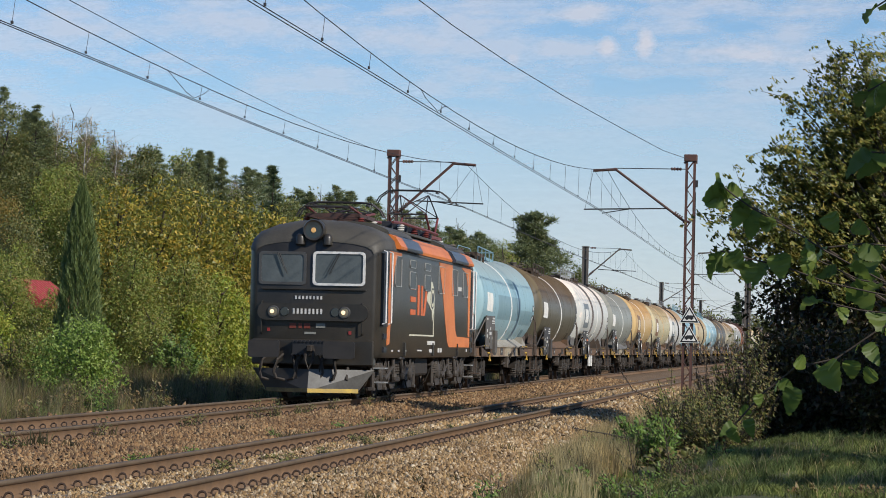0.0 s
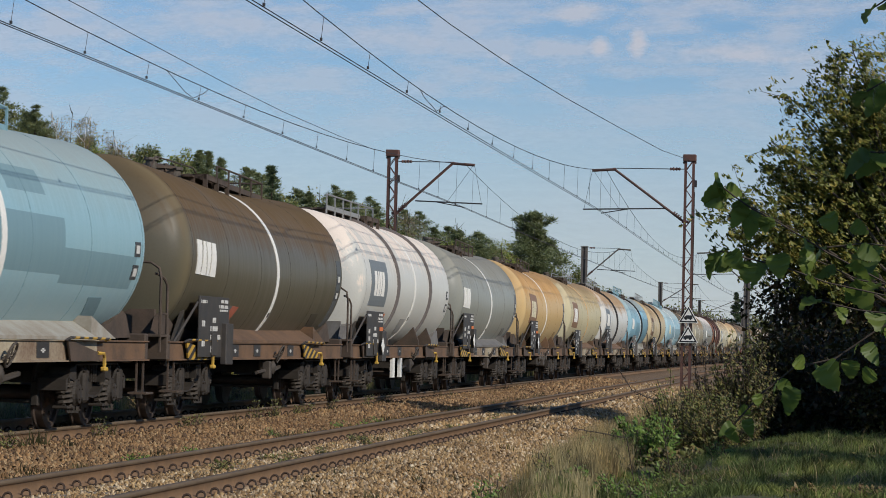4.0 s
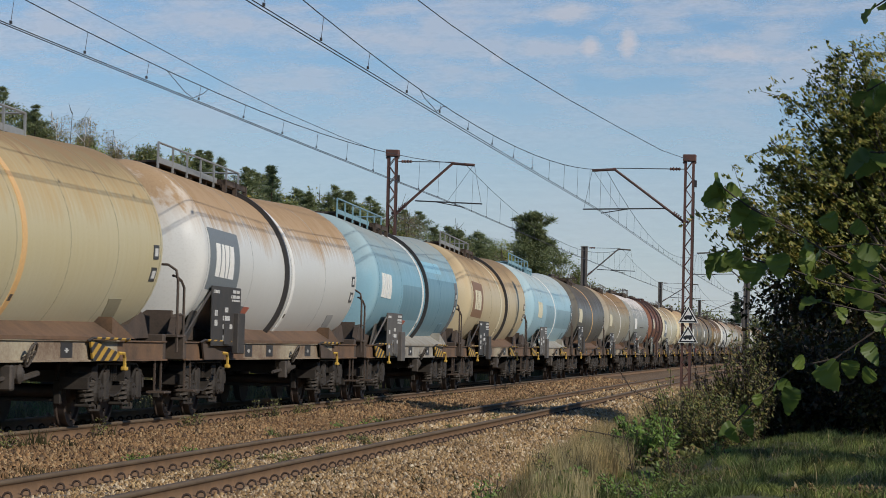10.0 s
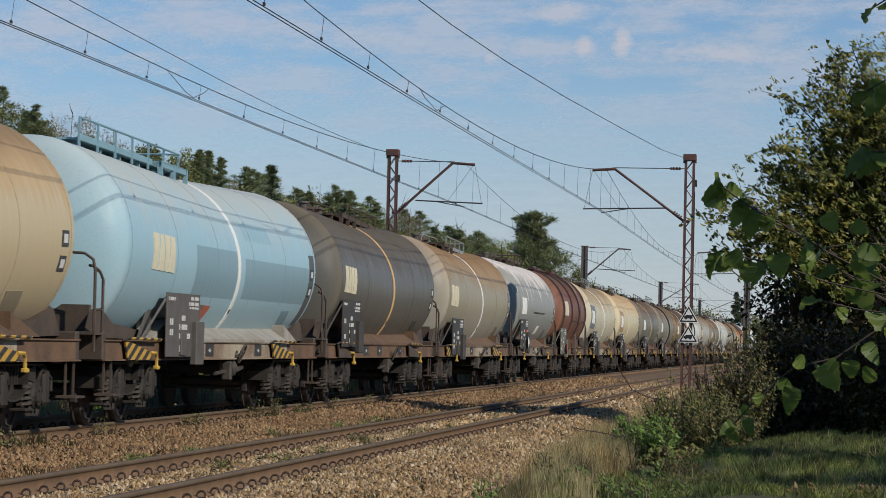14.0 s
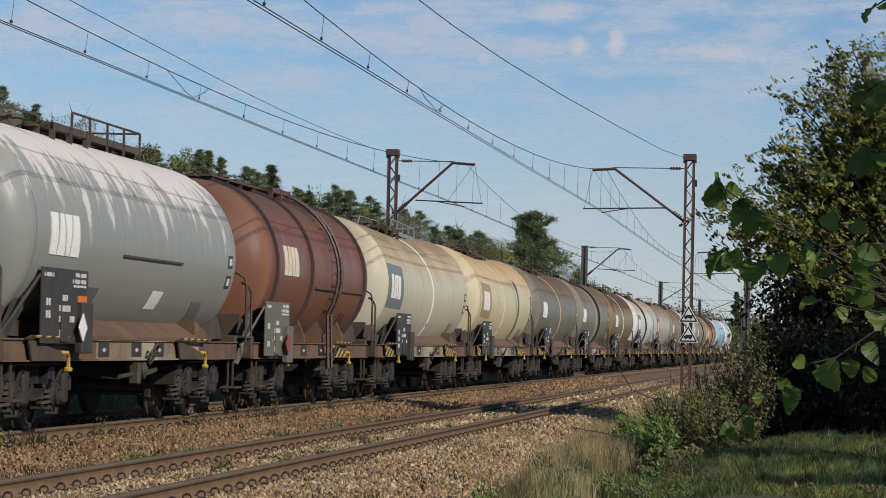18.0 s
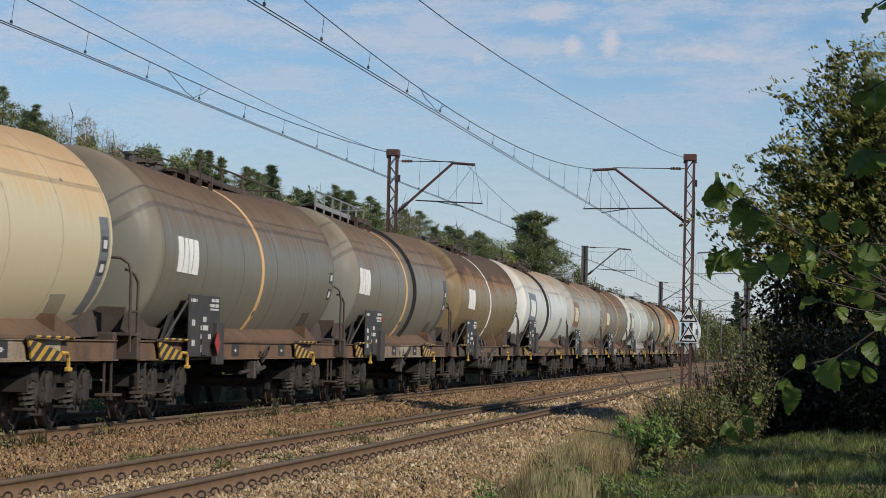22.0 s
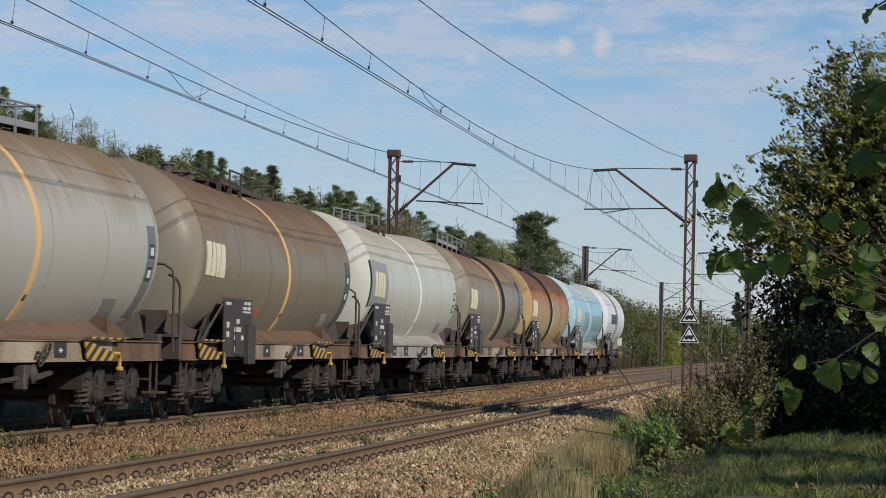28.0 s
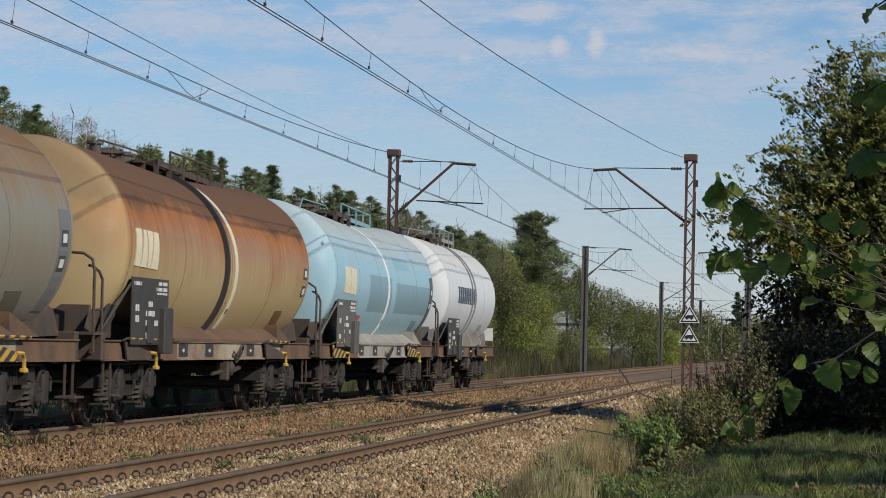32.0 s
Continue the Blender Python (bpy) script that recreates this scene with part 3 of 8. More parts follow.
# colour, length, flank, crown dirt, low flank, logo plate, logo tone, stripe tone, seams, traits
CREAM_T, WHITE_T, GOLD_T = (0.66, 0.60, 0.42), (0.80, 0.78, 0.72), (0.68, 0.42, 0.17)
WAGONS = [
    ("faded blue", 16.75, (0.25, 0.40, 0.45), (0.27, 0.33, 0.33), (0.28, 0.40, 0.43), "", WHITE_T, WHITE_T, 6, "skirt palebeam bluepatch red"),
    ("dark grey-brown", 16.21, (0.095, 0.080, 0.051), (0.103, 0.065, 0.029), (0.082, 0.078, 0.058), "", WHITE_T, WHITE_T, 6, "skirt red"),
    ("peeling white", 15.98, (0.55, 0.548, 0.525), (0.53, 0.505, 0.475), (0.45, 0.45, 0.43), "grey", WHITE_T, WHITE_T, 2, "ribs orange cradle peel"),
    ("grey", 15.91, (0.250, 0.252, 0.225), (0.21, 0.205, 0.18), (0.22, 0.228, 0.21), "", WHITE_T, WHITE_T, 5, "skirt orange greybeam"),
    ("ochre yellow", 16.5, (0.50, 0.345, 0.15), (0.33, 0.205, 0.09), (0.42, 0.34, 0.21), "brown", CREAM_T, WHITE_T, 6, "legs orange"),
    ("cream", 17.55, (0.45, 0.405, 0.262), (0.26, 0.195, 0.115), (0.47, 0.46, 0.37), "brown", WHITE_T, GOLD_T, 7, "skirt red hazard"),
    ("rust-streaked white", 16.84, (0.57, 0.565, 0.545), (0.36, 0.26, 0.17), (0.53, 0.525, 0.51), "grey", WHITE_T, WHITE_T, 5, "skirt pipe rust red"),
    ("faded blue", 16.01, (0.20, 0.37, 0.455), (0.29, 0.32, 0.30), (0.23, 0.37, 0.43), "", WHITE_T, WHITE_T, 5, "skirt palebeam pipe bluepatch red"),
    ("cream", 16.85, (0.45, 0.385, 0.26), (0.25, 0.17, 0.10), (0.42, 0.37, 0.27), "brown", CREAM_T, CREAM_T, 7, "skirt pipe hazard red"),
    ("light blue", 17.0, (0.30, 0.455, 0.515), (0.40, 0.44, 0.42), (0.31, 0.44, 0.48), "", CREAM_T, WHITE_T, 6, "skirt palebeam bluepatch red"),
    ("dark grey-brown", 16.14, (0.105, 0.098, 0.087), (0.098, 0.080, 0.058), (0.094, 0.091, 0.080), "", CREAM_T, GOLD_T, 5, "skirt"),
    ("brown and grey", 16.81, (0.275, 0.235, 0.172), (0.235, 0.140, 0.066), (0.30, 0.295, 0.27), "", CREAM_T, WHITE_T, 5, "skirt"),
    ("peeling grey", 14.55, (0.245, 0.247, 0.228), (0.30, 0.295, 0.275), (0.22, 0.225, 0.215), "", WHITE_T, None, 2, "skirt orange peel"),
    ("rust red", 13.2, (0.165, 0.068, 0.045), (0.105, 0.058, 0.042), (0.18, 0.080, 0.055), "", CREAM_T, None, 0, "ribs cradle ladder paleboard"),
    ("cream", 16.5, (0.46, 0.44, 0.345), (0.27, 0.195, 0.125), (0.47, 0.46, 0.40), "grey", WHITE_T, WHITE_T, 6, "skirt hazard dark"),
    ("cream", 17.0, (0.50, 0.45, 0.31), (0.42, 0.29, 0.17), (0.50, 0.46, 0.35), "ochre", WHITE_T, CREAM_T, 7, "skirt hazard red"),
    ("grey-brown", 17.12, (0.152, 0.136, 0.103), (0.118, 0.075, 0.048), (0.171, 0.168, 0.142), "", WHITE_T, GOLD_T, 6, "skirt hazard"),
    ("grey-brown", 16.43, (0.180, 0.161, 0.125), (0.132, 0.087, 0.056), (0.190, 0.188, 0.165), "", WHITE_T, GOLD_T, 6, "skirt pipe hazard red"),
    ("brown", 16.41, (0.215, 0.152, 0.082), (0.088, 0.055, 0.034), (0.185, 0.138, 0.080), "", WHITE_T, WHITE_T, 6, "legs gold"),
    ("dirty white", 17.47, (0.56, 0.56, 0.52), (0.32, 0.24, 0.17), (0.54, 0.54, 0.51), "grey", WHITE_T, None, 7, "skirt pipe greypatch"),
    ("bare metal grey", 16.48, (0.36, 0.35, 0.305), (0.185, 0.125, 0.078), (0.34, 0.345, 0.32), "brown", CREAM_T, GOLD_T, 6, "skirt hazard red"),
    ("brown", 16.33, (0.180, 0.143, 0.098), (0.130, 0.078, 0.048), (0.209, 0.197, 0.165), "", CREAM_T, GOLD_T, 6, "skirt hazard red"),
    ("light grey", 16.34, (0.45, 0.452, 0.41), (0.34, 0.32, 0.27), (0.45, 0.46, 0.43), "pale grey", CREAM_T, WHITE_T, 6, "skirt palebeam hazard"),
    ("grey-brown", 16.32, (0.20, 0.176, 0.138), (0.165, 0.100, 0.056), (0.23, 0.228, 0.20), "", CREAM_T, GOLD_T, 6, "skirt pipe red"),
    ("rust orange", 16.36, (0.29, 0.140, 0.052), (0.115, 0.060, 0.034), (0.37, 0.295, 0.17), "", CREAM_T, CREAM_T, 5, "skirt pipe gold"),
    ("light blue", 16.56, (0.28, 0.44, 0.505), (0.36, 0.40, 0.39), (0.29, 0.43, 0.48), "", CREAM_T, WHITE_T, 6, "skirt palebeam bluepatch red"),
    ("clean pale", 13.02, (0.55, 0.57, 0.565), (0.48, 0.48, 0.46), (0.50, 0.52, 0.515), "", None, None, 5, "cradle last"),
]
TRAIN_AT = 78.90
SILL = mat("stained_sill", (0.38, 0.33, 0.23), (0.15, 0.095, 0.058), 0.7, 0, 0.7, 25, 0.1, (0.40, 0.62))
PALE_BEAM = mat("pale_beam", (0.34, 0.33, 0.29), (0.22, 0.18, 0.13), 0.7, 0, 2.5, 25)
GREY_BEAM = mat("grey_beam", (0.17, 0.165, 0.155), (0.10, 0.09, 0.08), 0.7, 0, 2.5, 25)
BROWN_BEAM = mat("brown_beam", (0.165, 0.093, 0.047), (0.068, 0.044, 0.027), 0.75, 0, 2.0, 25)
SEAM = plain("seam_dirt", (0.07, 0.05, 0.035), 0.8)
PIPE_BLACK = plain("pipe_black", (0.035, 0.032, 0.03), 0.45)
LOW_YELLOW = mat("handle_yellow", (0.54, 0.34, 0.035), (0.26, 0.17, 0.05), 0.6, 0, 7, 50, 0.05)
GALV = plain("galvanised", (0.30, 0.30, 0.29), 0.55, 0.3)


def tint(c):
    key = "mark_%02d%02d%02d" % tuple(int(v * 99) for v in c)
    return plain(key, c, 0.55)


# metres behind each wagon's front coupling: logo, stripe, heating pipe and the rear edge of the data board
LOGO_AT = (3.0, 2.55, 3.3, 2.3, 4.0, 3.5, 2.8, 2.6, 3.0, 3.5, 2.6, 2.6, 2.9, 3.4, 2.55, 3.1, 3.1, 2.25, 3.75, 3.6, 2.7, 2.4, 2.4, 2.4, 2.5, 3.2, 3.0)
STRIPE_AT = (8.55, 8.24, 8.6, 7.9, 8.3, 9.1, 8.6, 8.15, 8.6, 8.7, 8.28, 8.5, 7.3, 7.7, 8.55, 7.5, 8.7, 8.1, 8.0, 8.7, 8.9, 8.45, 8.5, 8.3, 8.5, 8.15, 6.3)
PIPE_AT = {6: 7.8, 7: 8.6, 8: 9.65, 17: 9.1, 19: 8.15, 23: 9.1, 24: 7.65}
BOARD_AT = (4.3, 4.3, 3.95, 3.85, 5.4, 5.8, 4.1, 5.0, 5.65, 5.9, 3.85, 4.4, 4.05, 3.3, 5.0, 4.5, 5.4, 4.6, 4.9, 4.7, 4.55, 5.25, 3.85, 3.85, 3.85, 3.9, 3.7)
BOARD_HIGH = (0, 3, 4, 6, 10, 12, 19, 22, 23, 24, 25)
RAIL_FRONT = (2, 6, 7, 8, 9, 13, 17, 22, 23)
STRAIGHT = (2, 12, 13, 26)
FLAKES = {2: ((0.76, 0.67, 0.58), 0.45, 0.16, (0.68, 0.58, 0.48)), 6: ((0.40, 0.27, 0.14), 0.86, 0.34, (0.26, 0.165, 0.085)), 12: ((0.66, 0.61, 0.56), 0.45, 0.22, (0.56, 0.50, 0.45)), 5: ((0.30, 0.20, 0.10), 1.0, 0.5, (0.24, 0.16, 0.08))}


def crown_walk(b, front, rear=3.6):
    """Planks, grating and legs of the walkway on the tank's crown; y runs from the stripe."""
    z = TR + 0.03
    for x in (-0.30, 0.0, 0.30):
        box(b, x - 0.12, x + 0.12, -6.0 if front else -1.9, 0.0 if front else rear, z, z + 0.03)
    for y in np.arange(-5.8, 0.2, 1.16) if front else np.arange(-1.7, rear + 0.1, 1.32):
        box(b, -0.42, 0.42, y - 0.02, y + 0.02, TR - 0.06, z)
    for y in np.arange(-1.7, 0.0, 0.11):
        box(b, -0.62, 0.62, y, y + 0.03, z + 0.03, z + 0.06)
    for y in (-1.72, -0.86, 0.0):
        for x in (-0.60, 0.60):
            box(b, x - 0.035, x + 0.035, y - 0.03, y + 0.03, TR - 0.27, z + 0.06)
    box(b, 0.58, 0.62, -1.75, 0.03, z - 0.03, z + 0.06)


def crown_rails(b, front, rear=3.6):
    """Slender posts, a top rail and a toe board beside the walkway."""
    y0, y1 = (-6.1, 0.0) if front else (-0.3, rear)
    z = TR + 0.05
    for y in np.linspace(y0, y1, 7 if front else 5):
        box(b, 0.465, 0.495, y - 0.018, y + 0.018, TR - 0.07, z + 0.28)
    pipe(b, [(0.48, y0, z - 0.1), (0.48, y0, z + 0.28), (0.48, y1, z + 0.28), (0.48, y1, z - 0.1)], 0.017, 6)
    box(b, 0.462, 0.478, y0, -1.75 if front else y1, z - 0.03, z + 0.06)
    pipe(b, [(0.48, y1, z + 0.28), (-0.48, y1, z + 0.28), (-0.48, y1, z - 0.1)], 0.017, 6)
    if not front:
        pipe(b, [(0.44, -4.9, TR - 0.06), (0.44, -4.6, TR + 0.13), (0.44, -2.0, TR + 0.17), (0.44, -1.7, z + 0.05)], 0.014, 5)


def hatch_lid(b):
    """Domed hatch with bolts round its rim."""
    turned(b, [(-0.06, 0.30), (0.07, 0.30), (0.07, 0.34), (0.11, 0.34), (0.15, 0.22), (0.17, 0.02)], 20, "z")
    for k in range(8):
        q = k * math.pi / 4
        rod(b, (0.31 * math.cos(q), 0.31 * math.sin(q), 0.03), (0.31 * math.cos(q), 0.31 * math.sin(q), 0.15), 0.022, 5)


def board_shape(b):
    """Data board along the side, with a cabinet and its slanting bracket plates."""
    box(b, 0.0, 0.022, -2.15, 0.0, 0.0, 0.92, 0.004)
    box(b, 0.0, 0.10, -0.52, 0.0, -0.12, 0.52, 0.012)
    box(b, 0.022, 0.05, -1.30, -0.95, 0.02, 0.36, 0.008)
    prism(b, [(-2.10, 0.86), (-2.10, 0.80), (-3.35, -0.12), (-3.15, -0.14), (-2.10, 0.40)], "x", -0.25, -0.22)
    rod(b, (0.0, -2.1, 0.85), (-0.30, -3.2, -0.1), 0.022, 5)
    rod(b, (0.0, -0.1, 0.85), (-0.35, 0.0, 0.5), 0.022, 5)


def board_marks(b, k):
    """Lines of lettering as small bars on the board's outer face."""
    rows = (((-1.20, -0.95), 0.60, 0.075), ((-1.35, -0.75), 0.47, 0.075), ((-1.35, -0.62), 0.34, 0.075), ((-2.05, -1.62), 0.86, 0.05), ((-0.62, -0.10), 0.88, 0.05), ((-0.75, -0.10), 0.80, 0.05), ((-0.70, -0.10), 0.73, 0.03), ((-1.95, -1.72), 0.55, 0.09), ((-1.95, -1.72), 0.40, 0.09), ((-1.95, -1.72), 0.25, 0.09), ((-1.32, -1.14), 0.17, 0.10))
    (y0, y1), z1, size = rows[k]
    n = max(2, int((y1 - y0) / (size * 0.95)))
    for q in range(n):
        if (q * 7 + k * 3) % 6 == 4 and n > 5:
            continue
        ya = y0 + (y1 - y0) * q / n
        box(b, 0.022, 0.026, ya, ya + (y1 - y0) / n * 0.66, z1 - size, z1)


def wagon(i):
    name, length, base, top, low, plate, logo, stripe, seams, traits = WAGONS[i]
    traits = traits.split()
    h = length / 2
    half = h - 0.85
    mid = STRIPE_AT[i] - h
    sag = 0.0 if i in STRAIGHT else SAG
    w = thing("tank_wagon", f"{name} weathered four-axle tank wagon on the far track", "tank wagon", "tank wagons of the train")

    def at(y):
        """Place on the tank's axis, which dips from both ends to the middle."""
        return Matrix.Translation((0, y, -sag * (1 - min(abs(y) / (half - 0.66), 1)))) @ Matrix.Rotation(math.copysign(sag / half, y), 4, "X")

    patches = None
    if "bluepatch" in traits:
        d = tuple(v * 0.60 for v in base)
        patches = {0: [(-h + 5.1, -h + 11.2, -0.50, 0.20, d), (-h + 11.2, -h + 14.9, -0.60, -0.16, d), (-h + 9.0, -h + 10.6, 0.45, 0.75, d)],
                   7: [(-h + 5.0, -h + 8.0, -0.72, 0.05, d), (-h + 8.7, h - 1.0, -1.15, 0.30, d), (-h + 9.3, -h + 12.0, 0.45, 0.7, tuple(v * 1.25 for v in base))]}.get(i, [(-h + 5.6, -h + 8.6, -0.62, 0.14, d), (-h + 9.2, h - 1.6, -0.60, 0.05, d), (-h + 9.4, -h + 11.6, 0.35, 0.62, tuple(v * 0.85 for v in base))])
    if "greypatch" in traits:
        patches = [(-h + 5.9, -h + 8.0, -1.15, -0.85, (0.20, 0.205, 0.20)), (h - 4.2, h - 3.3, -1.2, -0.25, (0.17, 0.175, 0.18)), (-h + 9.35, -h + 9.8, -0.35, 0.5, (0.16, 0.165, 0.17)), (-h + 8.9, -h + 10.2, 0.75, 0.95, (0.2, 0.2, 0.2))]
    bm = bmesh.new()
    turned(bm, tank_profile(half), 56)
    for v in bm.verts:
        v.co.z -= sag * (1 - min(abs(v.co.y) / (half - 0.66), 1))
    dirty_run = "rust" in traits or "peel" in traits
    paint = tank_paint(f"tank_paint_{i}", base, top, low, 1.15 if "rust" in traits or "gold" in traits else 0.6, patches, i * 1.7, 1.0 if dirty_run else 0.7, half - 0.9, FLAKES.get(i))
    tank = part("tank", mesh_of("tank", bm, True), paint, w, f"{name} painted cylindrical steel tank with dished ends", m=Matrix.Translation((0, 0, TZ)))
    # seams, ribs and stripe
    for k in range(seams):
        y = -half + 0.72 + (2 * half - 1.44) * k / max(seams - 1, 1)
        part("weld_seam", shared("seam", lambda b: ring(b, 0, 0.020, TR - 0.01, TR + 0.003)), tint(tuple(v * 0.68 for v in base)), tank, m=at(y))
    for y in {2: (-h + 5.85, -h + 10.95), 13: (-h + 1.95, -h + 5.3, -h + 8.4, -h + 11.2)}.get(i, ()):
        part("stiffening_ring", shared("rib", lambda b: ring(b, 0, 0.10, TR - 0.02, TR + 0.06)), tint((0.075, 0.045, 0.04) if i == 13 else (0.17, 0.15, 0.14)), tank, m=at(y))
    if stripe:
        part("stripe_band", shared("stripe", lambda b: ring(b, 0, 0.20, TR - 0.01, TR + 0.008, 40, -0.98, 2.2)), tint(stripe), tank, "faded reflective stripe round the tank", m=at(mid))
        part("stripe_foot", shared("stripe_foot", lambda b: ring(b, 0, 0.13, TR - 0.01, TR + 0.009, 4, -0.52, -0.46)), SEAM, tank, m=at(mid))
    if i in PIPE_AT:
        part("heating_pipe", shared("heat_pipe", lambda b: ring(b, 0, 0.085, TR + 0.0, TR + 0.075, 40, -1.0, 1.75)), PIPE_BLACK, tank, "pipe bent over the tank", m=at(PIPE_AT[i] - h))
    logo_y = LOGO_AT[i] - h
    if plate:
        part("logo_plate", shared("logo_plate", lambda b: panel(b, -1.1, 1.1, -0.48, 0.46, TR + 0.006)), tint(PATCHES[plate]), tank, f"{plate} painted square behind the logo", m=at(logo_y))
    if logo:
        for k in range(4):
            part("logo_block", shared(f"logo_block_{k}", lambda b: logo_block(b, k)), tint(logo), tank, m=at(logo_y) @ Matrix.Rotation(-0.10 if i == 13 else 0.0, 4, "Y"))
    if stripe or i in (12, 13):
        if i % 2 and i != 5 or i in (4, 20):
            part("data_band", shared("data_band", lambda b: panel(b, -0.22, 0.22, -0.95, 0.30, TR + 0.006)), tint((0.09, 0.095, 0.095) if i % 4 == 1 else (0.15, 0.155, 0.155)), tank, m=at(half - 1.0))
        for dz in (-0.05, -0.36):
            part("data_plate", shared("data_plate", lambda b: panel(b, -0.15, 0.15, -0.10, 0.10, TR + 0.008)), tint((0.05, 0.05, 0.05)), tank, m=at(half - 1.0) @ Matrix.Rotation(math.asin(-dz / TR), 4, "Y"))
            part("plate_mark", shared("plate_mark", lambda b: panel(b, -0.09, 0.09, -0.055, 0.055, TR + 0.011)), BOARD_TEXT, tank, m=at(half - 1.0) @ Matrix.Rotation(math.asin(-dz / TR), 4, "Y"))
    if "red" in traits:
        for dy, c in ((0.0, (0.13, 0.13, 0.125)), (0.46, (0.40, 0.12, 0.07))):
            part("hazard_sticker", shared("sticker", lambda b: panel(b, -0.24, 0.24, -0.90, -0.64, TR + 0.006, 0.18)), tint(c), tank, "faded red sticker" if dy else "", m=at(BOARD_AT[i] + 0.5 + dy - h))
    if "orange" in traits:
        part("hazard_sticker", shared("sticker2", lambda b: panel(b, -0.30, 0.30, -0.90, -0.62, TR + 0.006)), ORANGE if i == 2 else tint((0.12, 0.12, 0.12)), tank, m=at(BOARD_AT[i] + 0.75 - h))
    part("flank_patch", shared("flank_patch", lambda b: panel(b, -0.34, 0.34, -1.02, -0.70, TR + 0.005, -0.30)), tint(tuple(v * 0.6 for v in base) if i != 21 else (0.3, 0.3, 0.28)), tank, m=at(h - 3.1 if i != 2 else -h + 8.2))
    if i == 12:
        part("side_strip", shared("side_strip", lambda b: panel(b, -1.75, 1.75, -0.185, -0.155, TR + 0.03)), SEAM, tank, m=at(7.6 - h))
        part("emblem_mark", shared("emblem_mark", lambda b: panel(b, -0.3, 0.3, -0.85, -0.6, TR + 0.006)), WHITE, tank, m=at(8.4 - h))
    if i == 8:
        part("hazard_panel", shared("hazard_panel", lambda b: box(b, 0.35, 1.05, -0.012, 0.0, -0.45, 0.30)), tint((0.10, 0.105, 0.11)), tank, "grey warning panel on the tank's end", m=Matrix.Translation((0, -half - 0.02, 0)))
        part("warning_triangle", shared("warning_triangle", lambda b: prism(b, [(0.62, 0.02), (0.88, 0.02), (0.75, 0.24)], "y", -0.018, -0.012)), YELLOW, tank, "yellow warning triangle", m=Matrix.Translation((0, -half - 0.02, 0)))
    # crown: hatch, walkway and railing
    front = i in RAIL_FRONT
    rail_col = GALV if front or i % 3 == 2 else UNDER
    if name.endswith("blue"):
        rail_col = tint((0.20, 0.33, 0.38))
    c_at = at(mid - 0.35) if not front else at(mid - 0.3)
    part("manhole", shared("hatch_lid", hatch_lid), SEAM, tank, "low domed tank hatch", m=at(mid - 3.1) @ Matrix.Translation((0, 0, TR)))
    part("crown_valve", shared("crown_valve", lambda b: turned(b, [(-0.06, 0.14), (0.12, 0.14), (0.12, 0.17), (0.17, 0.17), (0.19, 0.02)], 14, "z")), IRON_LIGHT, tank, m=at(mid - 2.3) @ Matrix.Translation((0.1, 0, TR)))
    part("vent", shared("crown_vent", lambda b: turned(b, [(-0.06, 0.09), (0.15, 0.09), (0.15, 0.13), (0.19, 0.12), (0.20, 0.02)], 12, "z")), IRON_LIGHT, tank, m=at(mid - 3.9) @ Matrix.Translation((0.12, 0, TR)))
    kind, rear = ("front", 0.0) if front else ("long", 6.6) if i == 16 else ("back", 3.6)
    part("walkway", shared(f"walkway_{kind}", lambda b: crown_walk(b, front, rear)), rail_col if i == 9 else tint((0.10, 0.05, 0.04)) if i == 13 else UNDER, tank, "grating walkway on the tank's crown", m=c_at)
    if i != 13:
        part("railing", shared(f"railing_{kind}", lambda b: crown_rails(b, front, rear)), rail_col, tank, "slender tube railing on the crown", m=c_at)
    # underframe
    beam = PALE_BEAM if "palebeam" in traits else GREY_BEAM if "greybeam" in traits else BROWN_BEAM
    if "skirt" in traits:
        for sx in (1, -1):
            bm = bmesh.new()
            prism(bm, [(0.86, 1.48), (0.92, 1.48), (1.37, 1.20), (1.37, 1.155), (1.20, 1.155)], "y", -h + 4.6, h - 3.6)
            part("skirt", bm, beam, w, "sloping side skirt below the tank", m=pose(0, 0, 0, 0, 0, 0) if sx > 0 else Matrix.Rotation(math.pi, 4, "Z"))
            bm = bmesh.new()
            prism(bm, [(h - 3.6, 1.47), (h - 3.58, 1.18), (h - 2.3, 1.18)], "x", 0.85, 1.30) if sx > 0 else prism(bm, [(-h + 4.55, 1.47), (-h + 4.55, 1.18), (-h + 3.4, 1.18)], "x", 0.85, 1.30)
            part("skirt_end", bm, beam, w)
    else:
        for y in (-h + 3.4, -h + 5.6, h - 5.6, h - 3.4):
            for sx in (1, -1):
                bm = bmesh.new()
                box(bm, 0.55 * sx - 0.12, 0.55 * sx + 0.12, y - 0.3, y + 0.3, 1.15, 1.45)
                prism(bm, [(sx * 0.5, 1.15), (sx * 1.30, 1.15), (sx * 1.30, 1.28), (sx * 1.12, 1.72), (sx * 1.02, 1.70), (sx * 0.80, 1.35)], "y", y - 0.06, y + 0.06)
                part("tank_cradle", bm, PALE_BEAM if i in (12, 26) else UNDER if i == 2 else BROWN_BEAM, w)
        if "cradle" in traits:
            bm = bmesh.new()
            prism(bm, [(1.18, 1.78), (1.25, 1.76), (1.20, 1.66), (1.05, 1.58)], "y", -h + 2.9, h - 2.9)
            part("tank_band", bm, tint(low), w)
